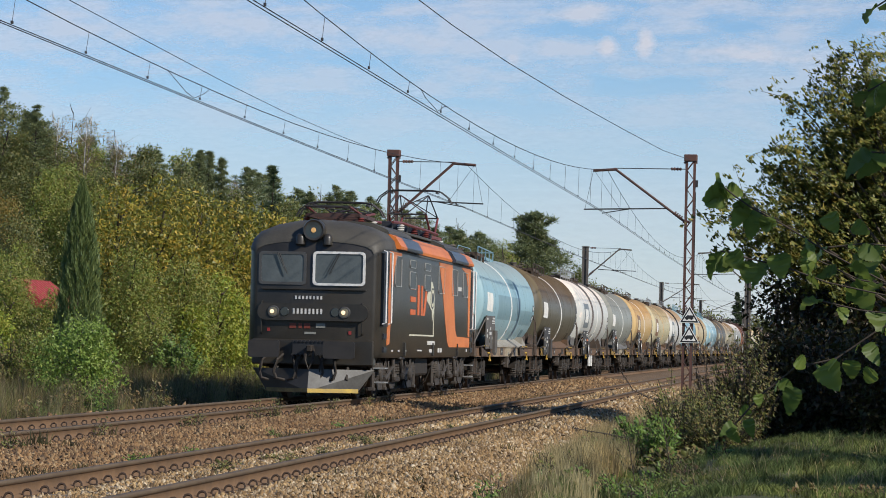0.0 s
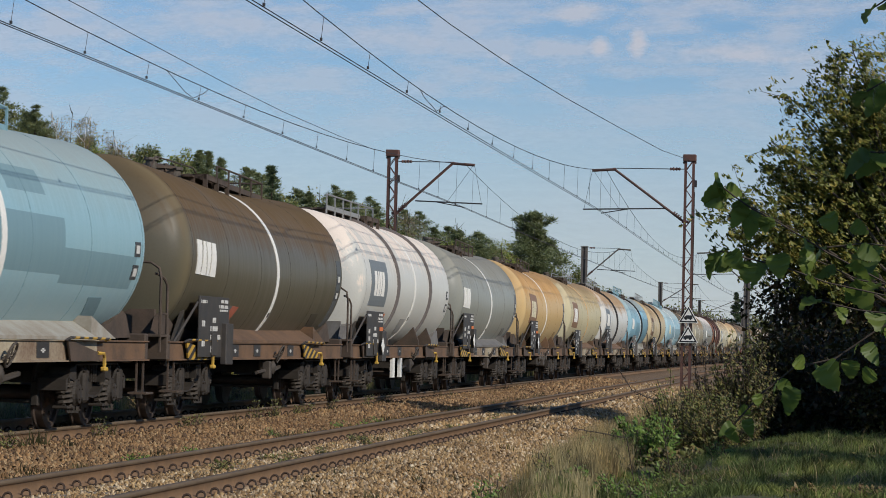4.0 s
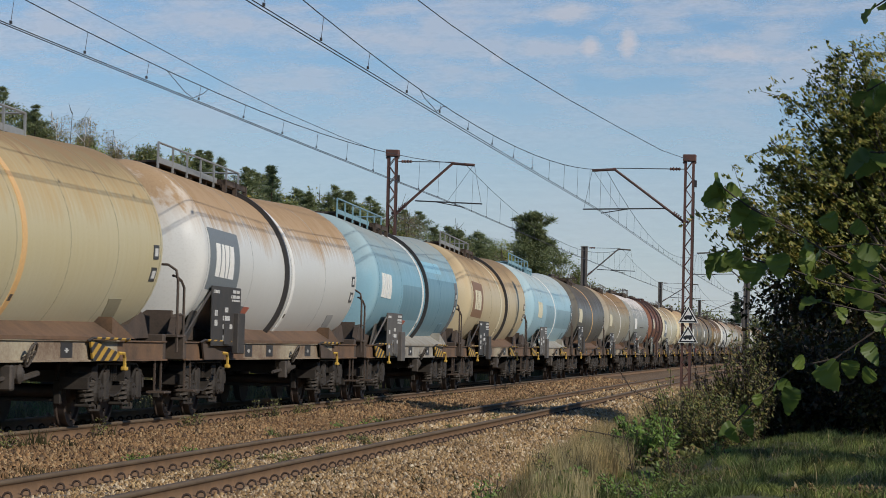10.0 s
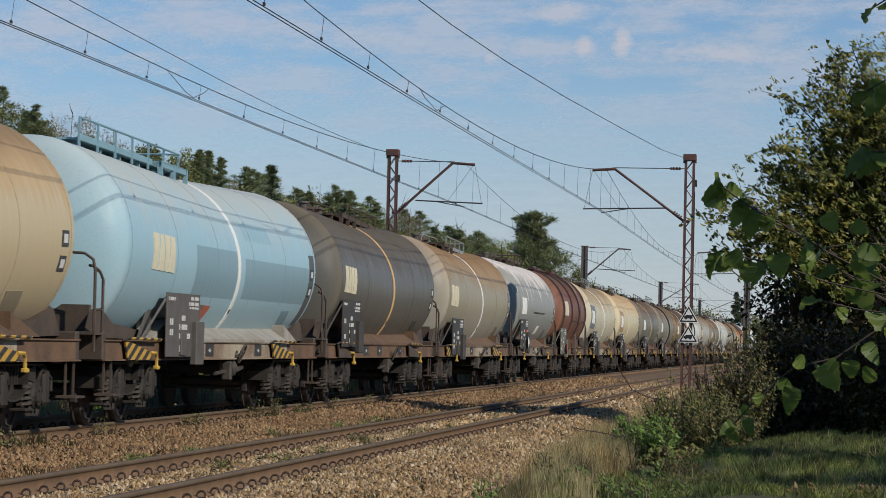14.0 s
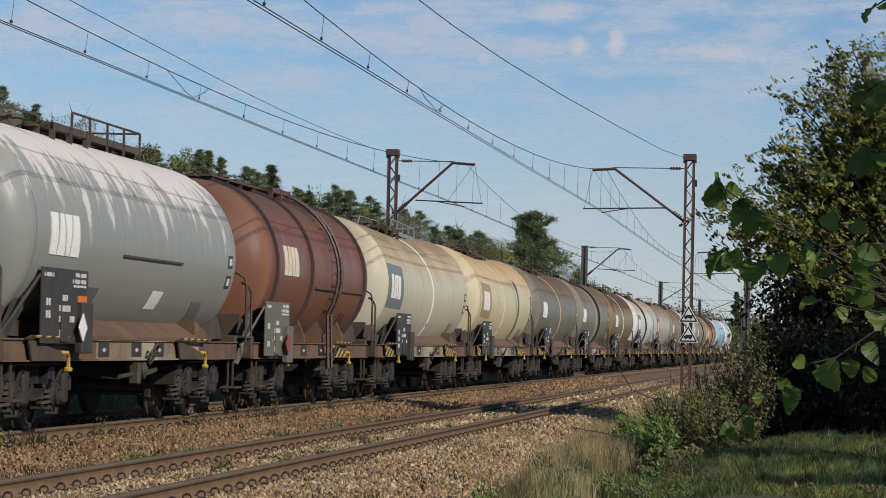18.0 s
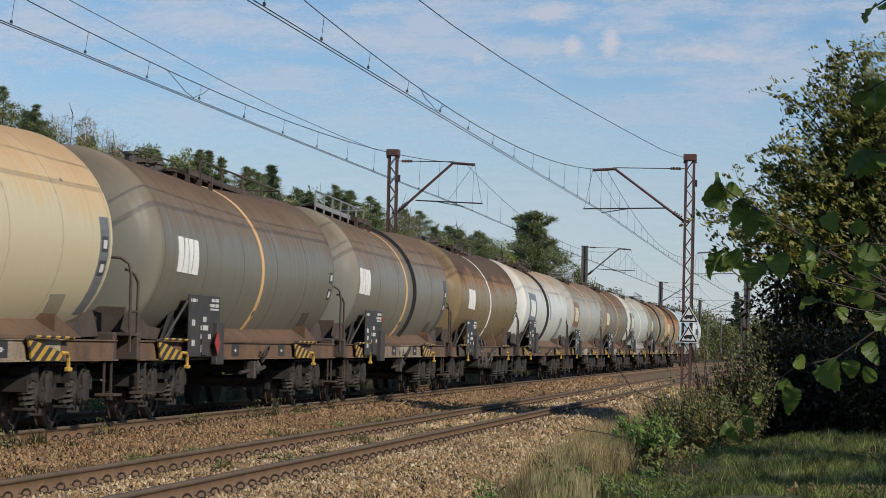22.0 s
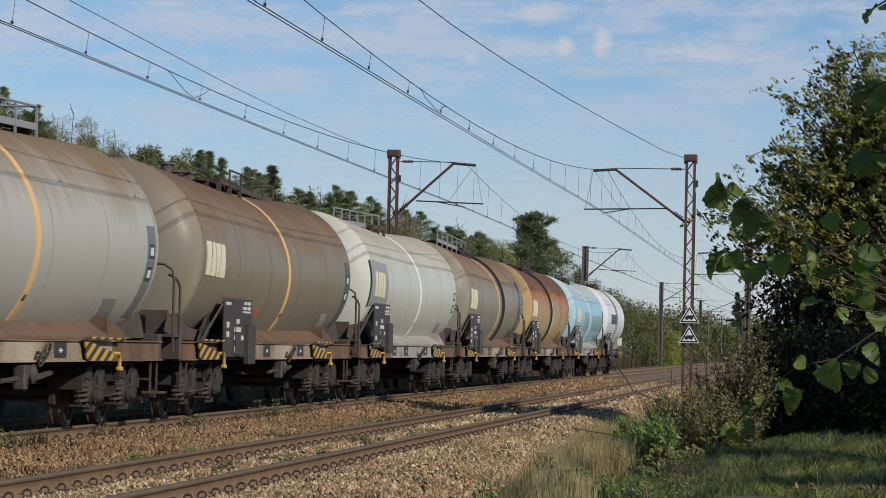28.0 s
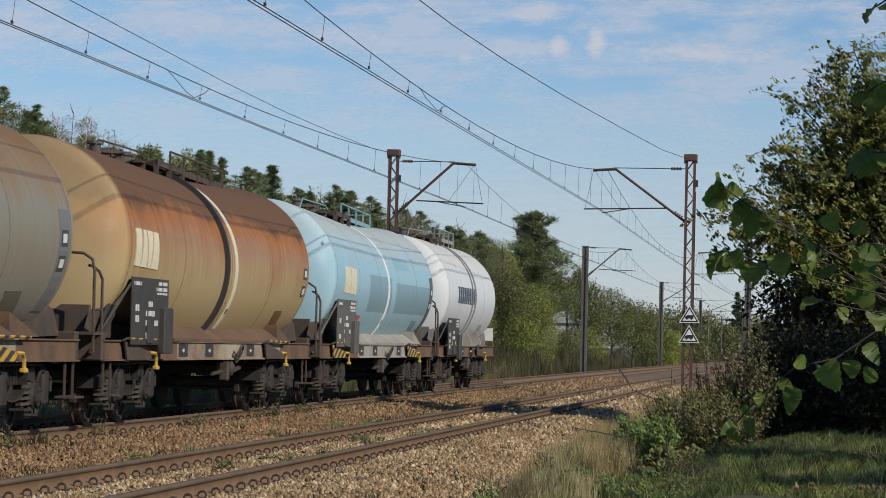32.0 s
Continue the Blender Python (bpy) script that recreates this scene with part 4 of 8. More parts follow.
        if "legs" in traits:
            bm = bmesh.new()
            for y in np.arange(-h + 6.3, h - 6, 1.2):
                rod(bm, (1.2, y, 1.1), (0.9, y - 0.5, 1.45), 0.045, 6)
            box(bm, 0.9, 1.3, -1.2, 1.6, 0.55, 0.95, 0.05)
            for y in (-1.0, -0.3, 0.5, 1.2):
                part("outlet_valve", shared("outlet_valve", lambda q: turned(q, [(1.3, 0.16), (1.36, 0.16), (1.38, 0.08)], 14, "x", (0, 0, 0.85))), IRON_LIGHT, w, m=Matrix.Translation((0, y, 0)))
                part("valve_lever", shared("valve_lever", lambda q: rod(q, (1.1, 0, 1.35), (1.25, 0.2, 0.7), 0.04, 6)), IRON_LIGHT, w, m=Matrix.Translation((0, y, 0)))
            part("outlet_manifold", bm, IRON, w, "outlet manifold below the tank")
    for sx in (1, -1):
        pale = "skirt" in traits and i % 3 != 1
        for y0, y1, m_ in ((-h + 0.62, -h + 5.0, BROWN_BEAM), (-h + 5.0, h - 3.4, SILL if pale else beam), (h - 3.4, h - 0.62, BROWN_BEAM)):
            bm = bmesh.new()
            prism(bm, [(sx * 1.20, 0.88), (sx * 1.37, 0.88), (sx * 1.37, 0.90), (sx * 1.33, 0.905), (sx * 1.33, 1.135), (sx * 1.36, 1.14), (sx * 1.36, 1.158), (sx * 1.20, 1.158)], "y", y0, y1)
            part("solebar", bm, m_ if "skirt" in traits else BROWN_BEAM, w, "stained pale side sill" if m_ is SILL else "brown side sill")
    for sy in (-1, 1):
        bm = bmesh.new()
        box(bm, -1.34, 1.34, -0.08, 0.08, 0.88, 1.26, 0.02)
        part("headstock", bm, UNDER, w, m=Matrix.Translation((0, sy * (h - 0.68), 0)))
        bm = bmesh.new()
        y0, y1, y2 = sy * (h - 0.75), sy * (h - 1.05), sy * (h - 3.4)
        for x in (-1.12, 1.02):
            prism(bm, [(y0, 1.2), (y1, 1.52), (y1 - sy * 0.25, 1.58), (y1 - sy * 0.9, 1.38), (y2, 1.30), (y2, 1.16)], "x", x, x + 0.10)
        box(bm, -1.1, 1.1, min(y0, y2), max(y0, y2), 1.02, 1.16)
        box(bm, -1.02, 1.02, min(y1, y1 - sy * 0.12), max(y1, y1 - sy * 0.12), 1.16, 1.62)
        part("end_saddle", bm, UNDER if i not in (2, 26) else GREY_BEAM, w, "plate saddle under the tank's dished end")
        flip = Matrix.Identity(4) if sy > 0 else Matrix.Rotation(math.pi, 4, "Z")
        for x in (-0.875, 0.875):
            part("buffer", shared("buffer", buffer_shape, True), IRON, w, m=Matrix.Translation((x, sy * (h - 0.65), 1.05)) @ flip)
        part("coupling", shared("coupling", hook_shape), IRON, w, m=Matrix.Translation((0, sy * (h - 0.62), 0)) @ flip)
        bogie(w, sy * (h - 2.8))
        part("step", shared("steps", step_irons), UNDER, w, m=Matrix.Translation((0, sy * (h - 0.95), 0)))
        y_pad = -h + 2.35 if sy < 0 else h - 4.3
        dirty = "hazard" in traits or i in (3, 20)
        part("warning_plate", shared("warning_plate", lambda b: prism(b, [(-0.62, 0.89), (0.78, 0.89), (0.78, 0.99), (-0.55, 1.14), (-0.78, 1.15)], "x", 1.375, 1.40)), HAZARD if dirty or i % 2 else UNDER, w, "yellow and black striped plate", m=Matrix.Translation((0, y_pad, 0)))
        part("grip_rod", shared("grip_rod", lambda b: pipe(b, [(1.38, -0.82, 1.15), (1.44, -0.80, 1.185), (1.44, 1.12, 1.175), (1.38, 1.14, 1.15)], 0.019, 6)), HAZARD, w, "striped shunter's grip rod", m=Matrix.Translation((0, y_pad, 0)))
        part("hand_grip", shared("grip", lambda b: [pipe(b, [(1.39, 0.70, 0.99), (1.44, 0.84, 0.985), (1.44, 0.88, 0.93), (1.44, 0.88, 0.80)], 0.024, 6), box(b, 1.405, 1.475, 0.80, 0.96, 0.755, 0.81, 0.012)]), LOW_YELLOW, w, "yellow shunter's hook", m=Matrix.Translation((0, y_pad, 0)))
    part("end_rail", shared("end_rail", step_rail), UNDER, w, "bent tube handrail at the wagon's end", m=Matrix.Translation((0, -h + 0.25, 0)))
    if "ladder" in traits:
        bm = bmesh.new()
        arc = [((TR + 0.12) * math.cos(a), 0, TZ + (TR + 0.12) * math.sin(a)) for a in np.linspace(-0.5, 1.35, 14)]
        for dy in (-0.2, 0.2):
            pipe(bm, [(1.42, dy, 0.7)] + [(x, dy, z) for x, _, z in arc], 0.03, 6)
        for x, _, z in arc[::1] + [(1.4, 0, 1.0), (1.4, 0, 1.4)]:
            rod(bm, (x, -0.2, z), (x, 0.2, z), 0.018, 5)
        part("ladder", bm, tint((0.09, 0.05, 0.04)), w, "curved steel ladder over the tank's flank", m=Matrix.Translation((0, mid, 0)))
        bm = bmesh.new()
        box(bm, 1.42, 1.47, -half + 5.0, half - 0.8, TZ - 0.30, TZ - 0.26)
        part("side_rail", bm, tint((0.09, 0.05, 0.04)), w)
    # data board along the side
    board_m = tint((0.13, 0.125, 0.092)) if "paleboard" in traits else mat("board_black", (0.03, 0.028, 0.026), (0.06, 0.05, 0.04), 0.6, 0, 4, 40, 0.05) if i not in (0, 7, 9, 25) else mat("board_grey", (0.11, 0.10, 0.088), (0.07, 0.06, 0.05), 0.6, 0, 4, 40, 0.05)
    board = part("data_board", shared("data_board", board_shape), board_m, w, "dark data board with white markings" if i != 13 else "dull olive data board", m=Matrix.Translation((1.43, BOARD_AT[i] - h, 1.10 if i in BOARD_HIGH else 0.93)))
    tagged(part("markings", shared(f"markings_{i % 3}", lambda b: [board_marks(b, k) for k in range(11) if k < 8 or (k + i) % 3]), BOARD_TEXT, board, "small white lettering bars"), kind="stuff")
    if "orange" in traits or i == 4:
        part("hazard_sign", shared("adr", lambda b: [box(b, 0.022, 0.032, -0.50, -0.08, 0.50, 0.60), box(b, 0.022, 0.032, -0.50, -0.08, 0.38, 0.48)]), ORANGE, board, "orange hazard number plates")
        part("hazard_diamond", shared("diamond", lambda b: prism(b, [(-0.72, 0.20), (-0.52, 0.02), (-0.32, 0.20), (-0.52, 0.38)], "x", 0.10, 0.112)), WHITE, board, "white diamond hazard label")
    elif i in (13, 16):
        part("hazard_diamond", shared("diamond", None), RED_DARK, board, "worn diamond hazard label")
    part("air_reservoir", shared("air_tank", air_tank, True), IRON, w, m=Matrix.Translation((0, -h + 5.7, 0)))
    part("brake_valve", shared("brake_valve", wheel_valve), COIL_IRON, w, "brake changeover wheel and rods", m=Matrix.Translation((0, mid + 0.4, 0)))
    for sy in (-1, 1):
        bm = bmesh.new()
        box(bm, -0.25, 0.25, min(sy * (h - 0.7), sy * (h - 4.0)), max(sy * (h - 0.7), sy * (h - 4.0)), 0.92, 1.10)
        part("centre_sill", bm, UNDER, w)
    for k, y in enumerate((-h + 5.4, -h + 7.2, h - 6.0)):
        plate_ = part("sill_plate", shared("sill_plate", lambda b: box(b, 1.33, 1.336, -0.28, 0.28, 0.93, 1.12)), tint((0.035, 0.031, 0.028)), w, m=Matrix.Translation((0, y, 0)))
        part("sill_mark", shared("sill_mark", lambda b: [box(b, 1.336, 1.339, -0.10, 0.10, 1.015, 1.03), box(b, 1.336, 1.339, -0.04, 0.04, 0.995, 1.05)]), BOARD_TEXT, plate_)
    if i == 2:
        for y in (-h + 6.2, -h + 7.3):
            bm = bmesh.new()
            box(bm, 1.30, 1.36, y - 0.16, y + 0.16, 0.45, 0.90)
            part("white_flap", bm, WHITE, w)
    if "last" in traits:
        bm = bmesh.new()
        box(bm, 0.98, 1.30, h - 0.60, h - 0.54, 1.32, 1.68)
        part("tail_board", bm, WHITE, w, "white and red end-of-train board")
        for k in range(10):
            part("name_mark", shared("name_mark", lambda b: panel(b, -0.14, 0.14, -0.2, 0.22, TR + 0.006)), tint((0.05, 0.06, 0.085)), tank, "dark blue lettering bar", m=Matrix.Translation((0, -h + 3.5 + 0.39 * k, 0)))
        for y in (-h + 6.3, -h + 6.9):
            part("grey_hoop", shared("hoop", lambda b: ring(b, 0, 0.12, TR - 0.01, TR + 0.03)), tint((0.22, 0.22, 0.22)), tank, m=Matrix.Translation((0, y, 0)))
    return w


def logo_block(bm, k):
    """One plain block of the worn logo: square, wedge, wedge turned over, hourglass."""
    shapes = (((-0.68, -0.40, -0.68, -0.36), 4), ((-0.33, -0.02, -0.24, -0.10), 4), ((0.05, 0.19, -0.03, 0.28), 4), ((0.27, 0.66, 0.36, 0.62), 4))
    (b0, b1, t0, t1), n = shapes[k]
    a0, a1 = math.asin(-0.27 / TR), math.asin(0.24 / TR)
    rows = []
    for j in range(n + 1):
        f = j / n
        q = a0 + (a1 - a0) * f
        y0, y1 = b0 + (t0 - b0) * f, b1 + (t1 - b1) * f
        rows.append([bm.verts.new((r * math.cos(q), y, r * math.sin(q))) for r, y in ((TR + 0.011, y0), (TR + 0.011, y1), (TR - 0.01, y1), (TR - 0.01, y0))])
    for p, q in zip(rows, rows[1:]):
        for j in range(4):
            bm.faces.new((p[j], p[(j + 1) % 4], q[(j + 1) % 4], q[j]))
    bm.faces.new(rows[0])
    bm.faces.new(rows[-1])
    bmesh.ops.recalc_face_normals(bm, faces=bm.faces)


TRAIN = []
u = TRAIN_AT
for i_w in range(len(WAGONS)):
    L_w = WAGONS[i_w][1]
    TRAIN.append((wagon(i_w), u + L_w / 2))
    u += L_w


LOCO_BLACK = mat("loco_black", (0.022, 0.020, 0.0165), (0.046, 0.039, 0.030), 0.36, 0.0, 1.6, 30, 0.03)
LOCO_IRON = mat("loco_underframe", (0.062, 0.052, 0.043), (0.028, 0.024, 0.020), 0.7, 0.1, 4, 40)
LOCO_ROOF = mat("loco_roof", (0.085, 0.077, 0.060), (0.045, 0.041, 0.034), 0.6, 0.0, 1.8, 30, 0.05)
LOCO_ORANGE = mat("loco_orange", (0.66, 0.19, 0.03), (0.50, 0.13, 0.022), 0.42, 0.0, 1.2, 25, 0.03)
LOCO_BLUE = mat("loco_blue_grey", (0.05, 0.062, 0.085), (0.035, 0.042, 0.055), 0.35, 0, 1.5, 30, 0.03)
TRIM = plain("window_trim", (0.50, 0.49, 0.46), 0.4, 0.4)
TRIM_DARK = plain("dark_trim", (0.085, 0.083, 0.080), 0.4, 0.2)
SILVER = plain("white_frame", (0.74, 0.73, 0.69), 0.45)
ROOF_RED = mat("roof_red", (0.19, 0.040, 0.032), (0.085, 0.026, 0.022), 0.5, 0, 5, 40, 0.03)
ROOF_DARK = mat("roof_brown", (0.085, 0.040, 0.032), (0.035, 0.026, 0.022), 0.6, 0, 5, 40, 0.03)
PLOUGH = mat("plough_steel", (0.12, 0.118, 0.11), (0.05, 0.046, 0.04), 0.45, 0.1, 2, 25, 0.05)
CERAMIC = plain("insulator_white", (0.62, 0.60, 0.54), 0.3)
LAMP_LIT = plain("lamp_lit", (1.0, 0.72, 0.40), 0.3, 0.0, 0.75)
LAMP_AMBER = plain("lamp_dim", (0.62, 0.36, 0.13), 0.3, 0.0, 0.25)
LAMP_GLASS = plain("lamp_reflector", (0.36, 0.30, 0.20), 0.25, 0.6)
# grey base colour paints the sky's reflection onto the windscreens
SCREEN = mat("sky_grey_windscreen", (0.10, 0.115, 0.12), (0.06, 0.07, 0.075), 0.16, 0.0, 2.5, 30, 0.0)
GLASS_DARK, _nt, _b = shader("cab_glass")
_b.inputs["Base Color"].default_value = (0.035, 0.042, 0.045, 1)
_b.inputs["Roughness"].default_value = 0.08
_b.inputs["Specular IOR Level"].default_value = 0.5


GLASS_SIDE = plain("side_glass", (0.03, 0.034, 0.034), 0.35)


def rounded(w_, h_, r, n=4):
    """Outline of a rectangle with round corners, about its centre."""
    pts = []
    for cx, cz, a0 in ((w_ / 2 - r, h_ / 2 - r, 0), (-w_ / 2 + r, h_ / 2 - r, 90), (-w_ / 2 + r, -h_ / 2 + r, 180), (w_ / 2 - r, -h_ / 2 + r, 270)):
        pts += [(cx + r * math.cos(radians(a0 + 90 * k / n)), cz + r * math.sin(radians(a0 + 90 * k / n))) for k in range(n + 1)]
    return pts


def hollow(bm, outer, inner, axis, a, b):
    """A frame between two like outlines, extruded along an axis."""
    def put(p, v):
        return {"x": (v, p[0], p[1]), "y": (p[0], v, p[1])}[axis]
    n = len(outer)
    v = [[bm.verts.new(put(p, q)) for p in line] for line, q in ((outer, a), (inner, a), (inner, b), (outer, b))]
    fs = [bm.faces.new((v[j][k], v[j][(k + 1) % n], v[(j + 1) % 4][(k + 1) % n], v[(j + 1) % 4][k])) for j in range(4) for k in range(n)]
    bmesh.ops.recalc_face_normals(bm, faces=fs)


def window_part(parent, name, y, z, w_, h_, axis, face, frame_m, glass_m, edge=0.045, out=0.03):
    """A framed pane set on a side (axis x) or an end (axis y) of the body."""
    o = [(p[0] + y, p[1] + z) for p in rounded(w_, h_, 0.09)]
    i = [(p[0] + y, p[1] + z) for p in rounded(w_ - 2 * edge, h_ - 2 * edge, 0.06)]
    sgn = 1 if face > 0 else -1
    bm = bmesh.new()
    hollow(bm, o, i, axis, face - sgn * 0.02, face + sgn * out)
    f = part(name, bm, frame_m, parent, "metal window surround")
    if glass_m is None:
        return f
    bm = bmesh.new()
    prism(bm, i, axis, face - sgn * 0.02, face + sgn * (0.006 if axis == "x" else 0.020))
    part("pane", bm, glass_m, f, "dark window pane")
    return f


def side_shape(parent, name, pts, x, material, label="", thick=0.004):
    bm = bmesh.new()
    prism(bm, pts, "x", x - 0.02, x + thick)
    return part(name, bm, material, parent, label)


def fat_coil(q):
    """Short fat spring with its cap."""
    pipe(q, [(0.135 * math.cos(a), 0.135 * math.sin(a), 0.47 + 0.17 * a / (2 * math.pi * 3)) for a in np.linspace(0, 2 * math.pi * 3, 40)], 0.034, 5)
    turned(q, [(0.655, 0.02), (0.655, 0.17), (0.69, 0.17), (0.72, 0.10), (0.80, 0.09)], 14, "z")


def cradle_coil(q):
    pipe(q, [(0.10 * math.cos(a), 0.10 * math.sin(a), 0.48 + 0.24 * a / (2 * math.pi * 4)) for a in np.linspace(0, 2 * math.pi * 4, 44)], 0.026, 5)


def swing_cradle(q):
    """Heavy block of the swing suspension with its cover and top bracket."""
    box(q, 1.02, 1.30, -0.62, 0.62, 0.34, 0.47, 0.03)
    box(q, 1.06, 1.30, -0.52, 0.52, 0.72, 0.84, 0.05)
    box(q, 1.10, 1.44, -0.34, 0.30, 0.84, 0.90, 0.02)
    box(q, 1.02, 1.08, -0.56, 0.56, 0.46, 0.74)


def swing_link(q):
    rod(q, (1.30, 0.0, 0.90), (1.34, 0.02, 0.46), 0.050, 8, 0.040)
    turned(q, [(0.38, 0.02), (0.40, 0.07), (0.46, 0.085), (0.52, 0.07), (0.54, 0.02)], 10, "z", (1.34, 0.02, 0))


def loco_axle_box(q):
    """Axle box between ribbed wings that carry the springs."""
    prism(q, [(-0.66, 0.46), (0.66, 0.46), (0.30, 0.20), (-0.30, 0.20)], "x", 1.05, 1.27)
    turned(q, [(1.26, 0.20), (1.30, 0.19), (1.33, 0.14), (1.335, 0.04)], 16, "x", (0, 0, 0.56))
    box(q, 1.02, 1.27, -0.20, 0.20, 0.40, 0.80, 0.04)
    for y in (-0.52, -0.40, -0.28, 0.28, 0.40, 0.52):
        box(q, 1.27, 1.29, y - 0.012, y + 0.012, 0.34, 0.45)


def damper(q):
    """Upright damper with a bell-shaped head, a bracket at its foot."""
    rod(q, (1.24, 0, 0.22), (1.24, 0, 0.58), 0.050, 8)
    rod(q, (1.24, 0, 0.58), (1.24, 0, 0.82), 0.028, 6)
    turned(q, [(0.80, 0.05), (0.84, 0.07), (0.90, 0.12), (0.905, 0.02)], 12, "z", (1.24, 0, 0))
    box(q, 1.14, 1.30, -0.07, 0.07, 0.18, 0.26, 0.015)


def cable_loop(q):
    for d in (0.0, 0.05):
        pipe(q, [(1.28, -0.30 + d, 0.88), (1.32, -0.28 + d, 0.60 - d), (1.33, -0.10, 0.38 - d), (1.32, 0.10 - d, 0.45), (1.28, 0.16 - d, 0.86)], 0.019, 5)


def sloping_damper(q):
    rod(q, (1.31, -0.65, 0.42), (1.31, 0.05, 0.58), 0.055, 8)
    rod(q, (1.31, 0.05, 0.58), (1.31, 0.62, 0.71), 0.034, 6)
    rod(q, (1.31, 0.62, 0.64), (1.31, 0.62, 0.90), 0.045, 6)


def loco_bogie(parent, y):
    bm = bmesh.new()
    for sx in (-1, 1):
        prism(bm, [(-3.2, 0.66), (-3.2, 0.78), (-2.6, 0.86), (2.6, 0.86), (3.2, 0.78), (3.2, 0.66), (1.6, 0.60), (-1.6, 0.60)], "x", sx * 1.06 - 0.04, sx * 1.06 + 0.04)
    box(bm, -1.0, 1.0, -2.9, 2.9, 0.55, 0.80)
    b = part("bogie", bm, IRON, parent, "dirty three-axle locomotive bogie", m=Matrix.Translation((0, y, 0)))
    for yy in (-2.2, 0.0, 2.2):
        w_ = part("wheelset", shared("loco_wheels", lambda q: [turned(q, [(sx * 0.675, 0.64), (sx * 0.70, 0.637), (sx * 0.715, 0.612), (sx * 0.805, 0.606), (sx * 0.81, 0.53), (sx * 0.775, 0.50), (sx * 0.765, 0.2), (sx * 0.81, 0.18), (sx * 0.81, 0.08)], 32, "x") for sx in (-1, 1)] + [rod(q, (-0.9, 0, 0), (0.9, 0, 0), 0.1, 12)], True), WHEEL, b, "worn driving wheels on an axle", m=Matrix.Translation((0, yy, 0.606)))
        WHEELS.append((w_, 0.606))
        part("axle_box", shared("loco_axle_box", loco_axle_box), LOCO_IRON, b, m=Matrix.Translation((-0.06 if yy == 0 else 0, yy, 0)))
        if yy:
            for d in (-0.46, 0.46):
                part("spring", shared("fat_coil", fat_coil), COIL_IRON, b, "stout grey coil spring", m=Matrix.Translation((1.16, yy + d, 0)))
            for d in (-0.80, 0.80):
                part("damper", shared("damper", damper), LOCO_IRON, b, m=Matrix.Translation((0, yy + d, 0)))
            part("cable", shared("cable_loop", cable_loop), LOCO_IRON, b, m=Matrix.Translation((0, yy * 0.58, 0)))
    part("swing_cradle", shared("swing_cradle", swing_cradle), LOCO_IRON, b, "spring cradle hung on links")
    for d in (-0.30, 0.0, 0.30):
        part("spring", shared("cradle_coil", cradle_coil), COIL_IRON, b, "grey cradle spring", m=Matrix.Translation((1.20, d, 0)))
    for d in (-0.66, 0.62):
        part("swing_link", shared("swing_link", swing_link), LOCO_IRON, b, m=Matrix.Translation((0, d, 0)))
    for d in (-1.20, 1.30):
        part("sloping_damper", shared("sloping_damper", sloping_damper), LOCO_IRON, b, m=Matrix.Translation((0, d, 0)))
    for d in (-2.95, 2.95):
        part("sand_pipe", shared("sand_pipe", lambda q: [pipe(q, [(1.15, 0, 0.85), (1.18, 0.05, 0.6), (1.05, 0.15, 0.3), (0.85, 0.2, 0.12)], 0.022, 6), box(q, 1.12, 1.26, -0.08, 0.10, 0.66, 0.88, 0.02)]), LOCO_IRON, b, m=Matrix.Translation((0, d, 0)))
    return b


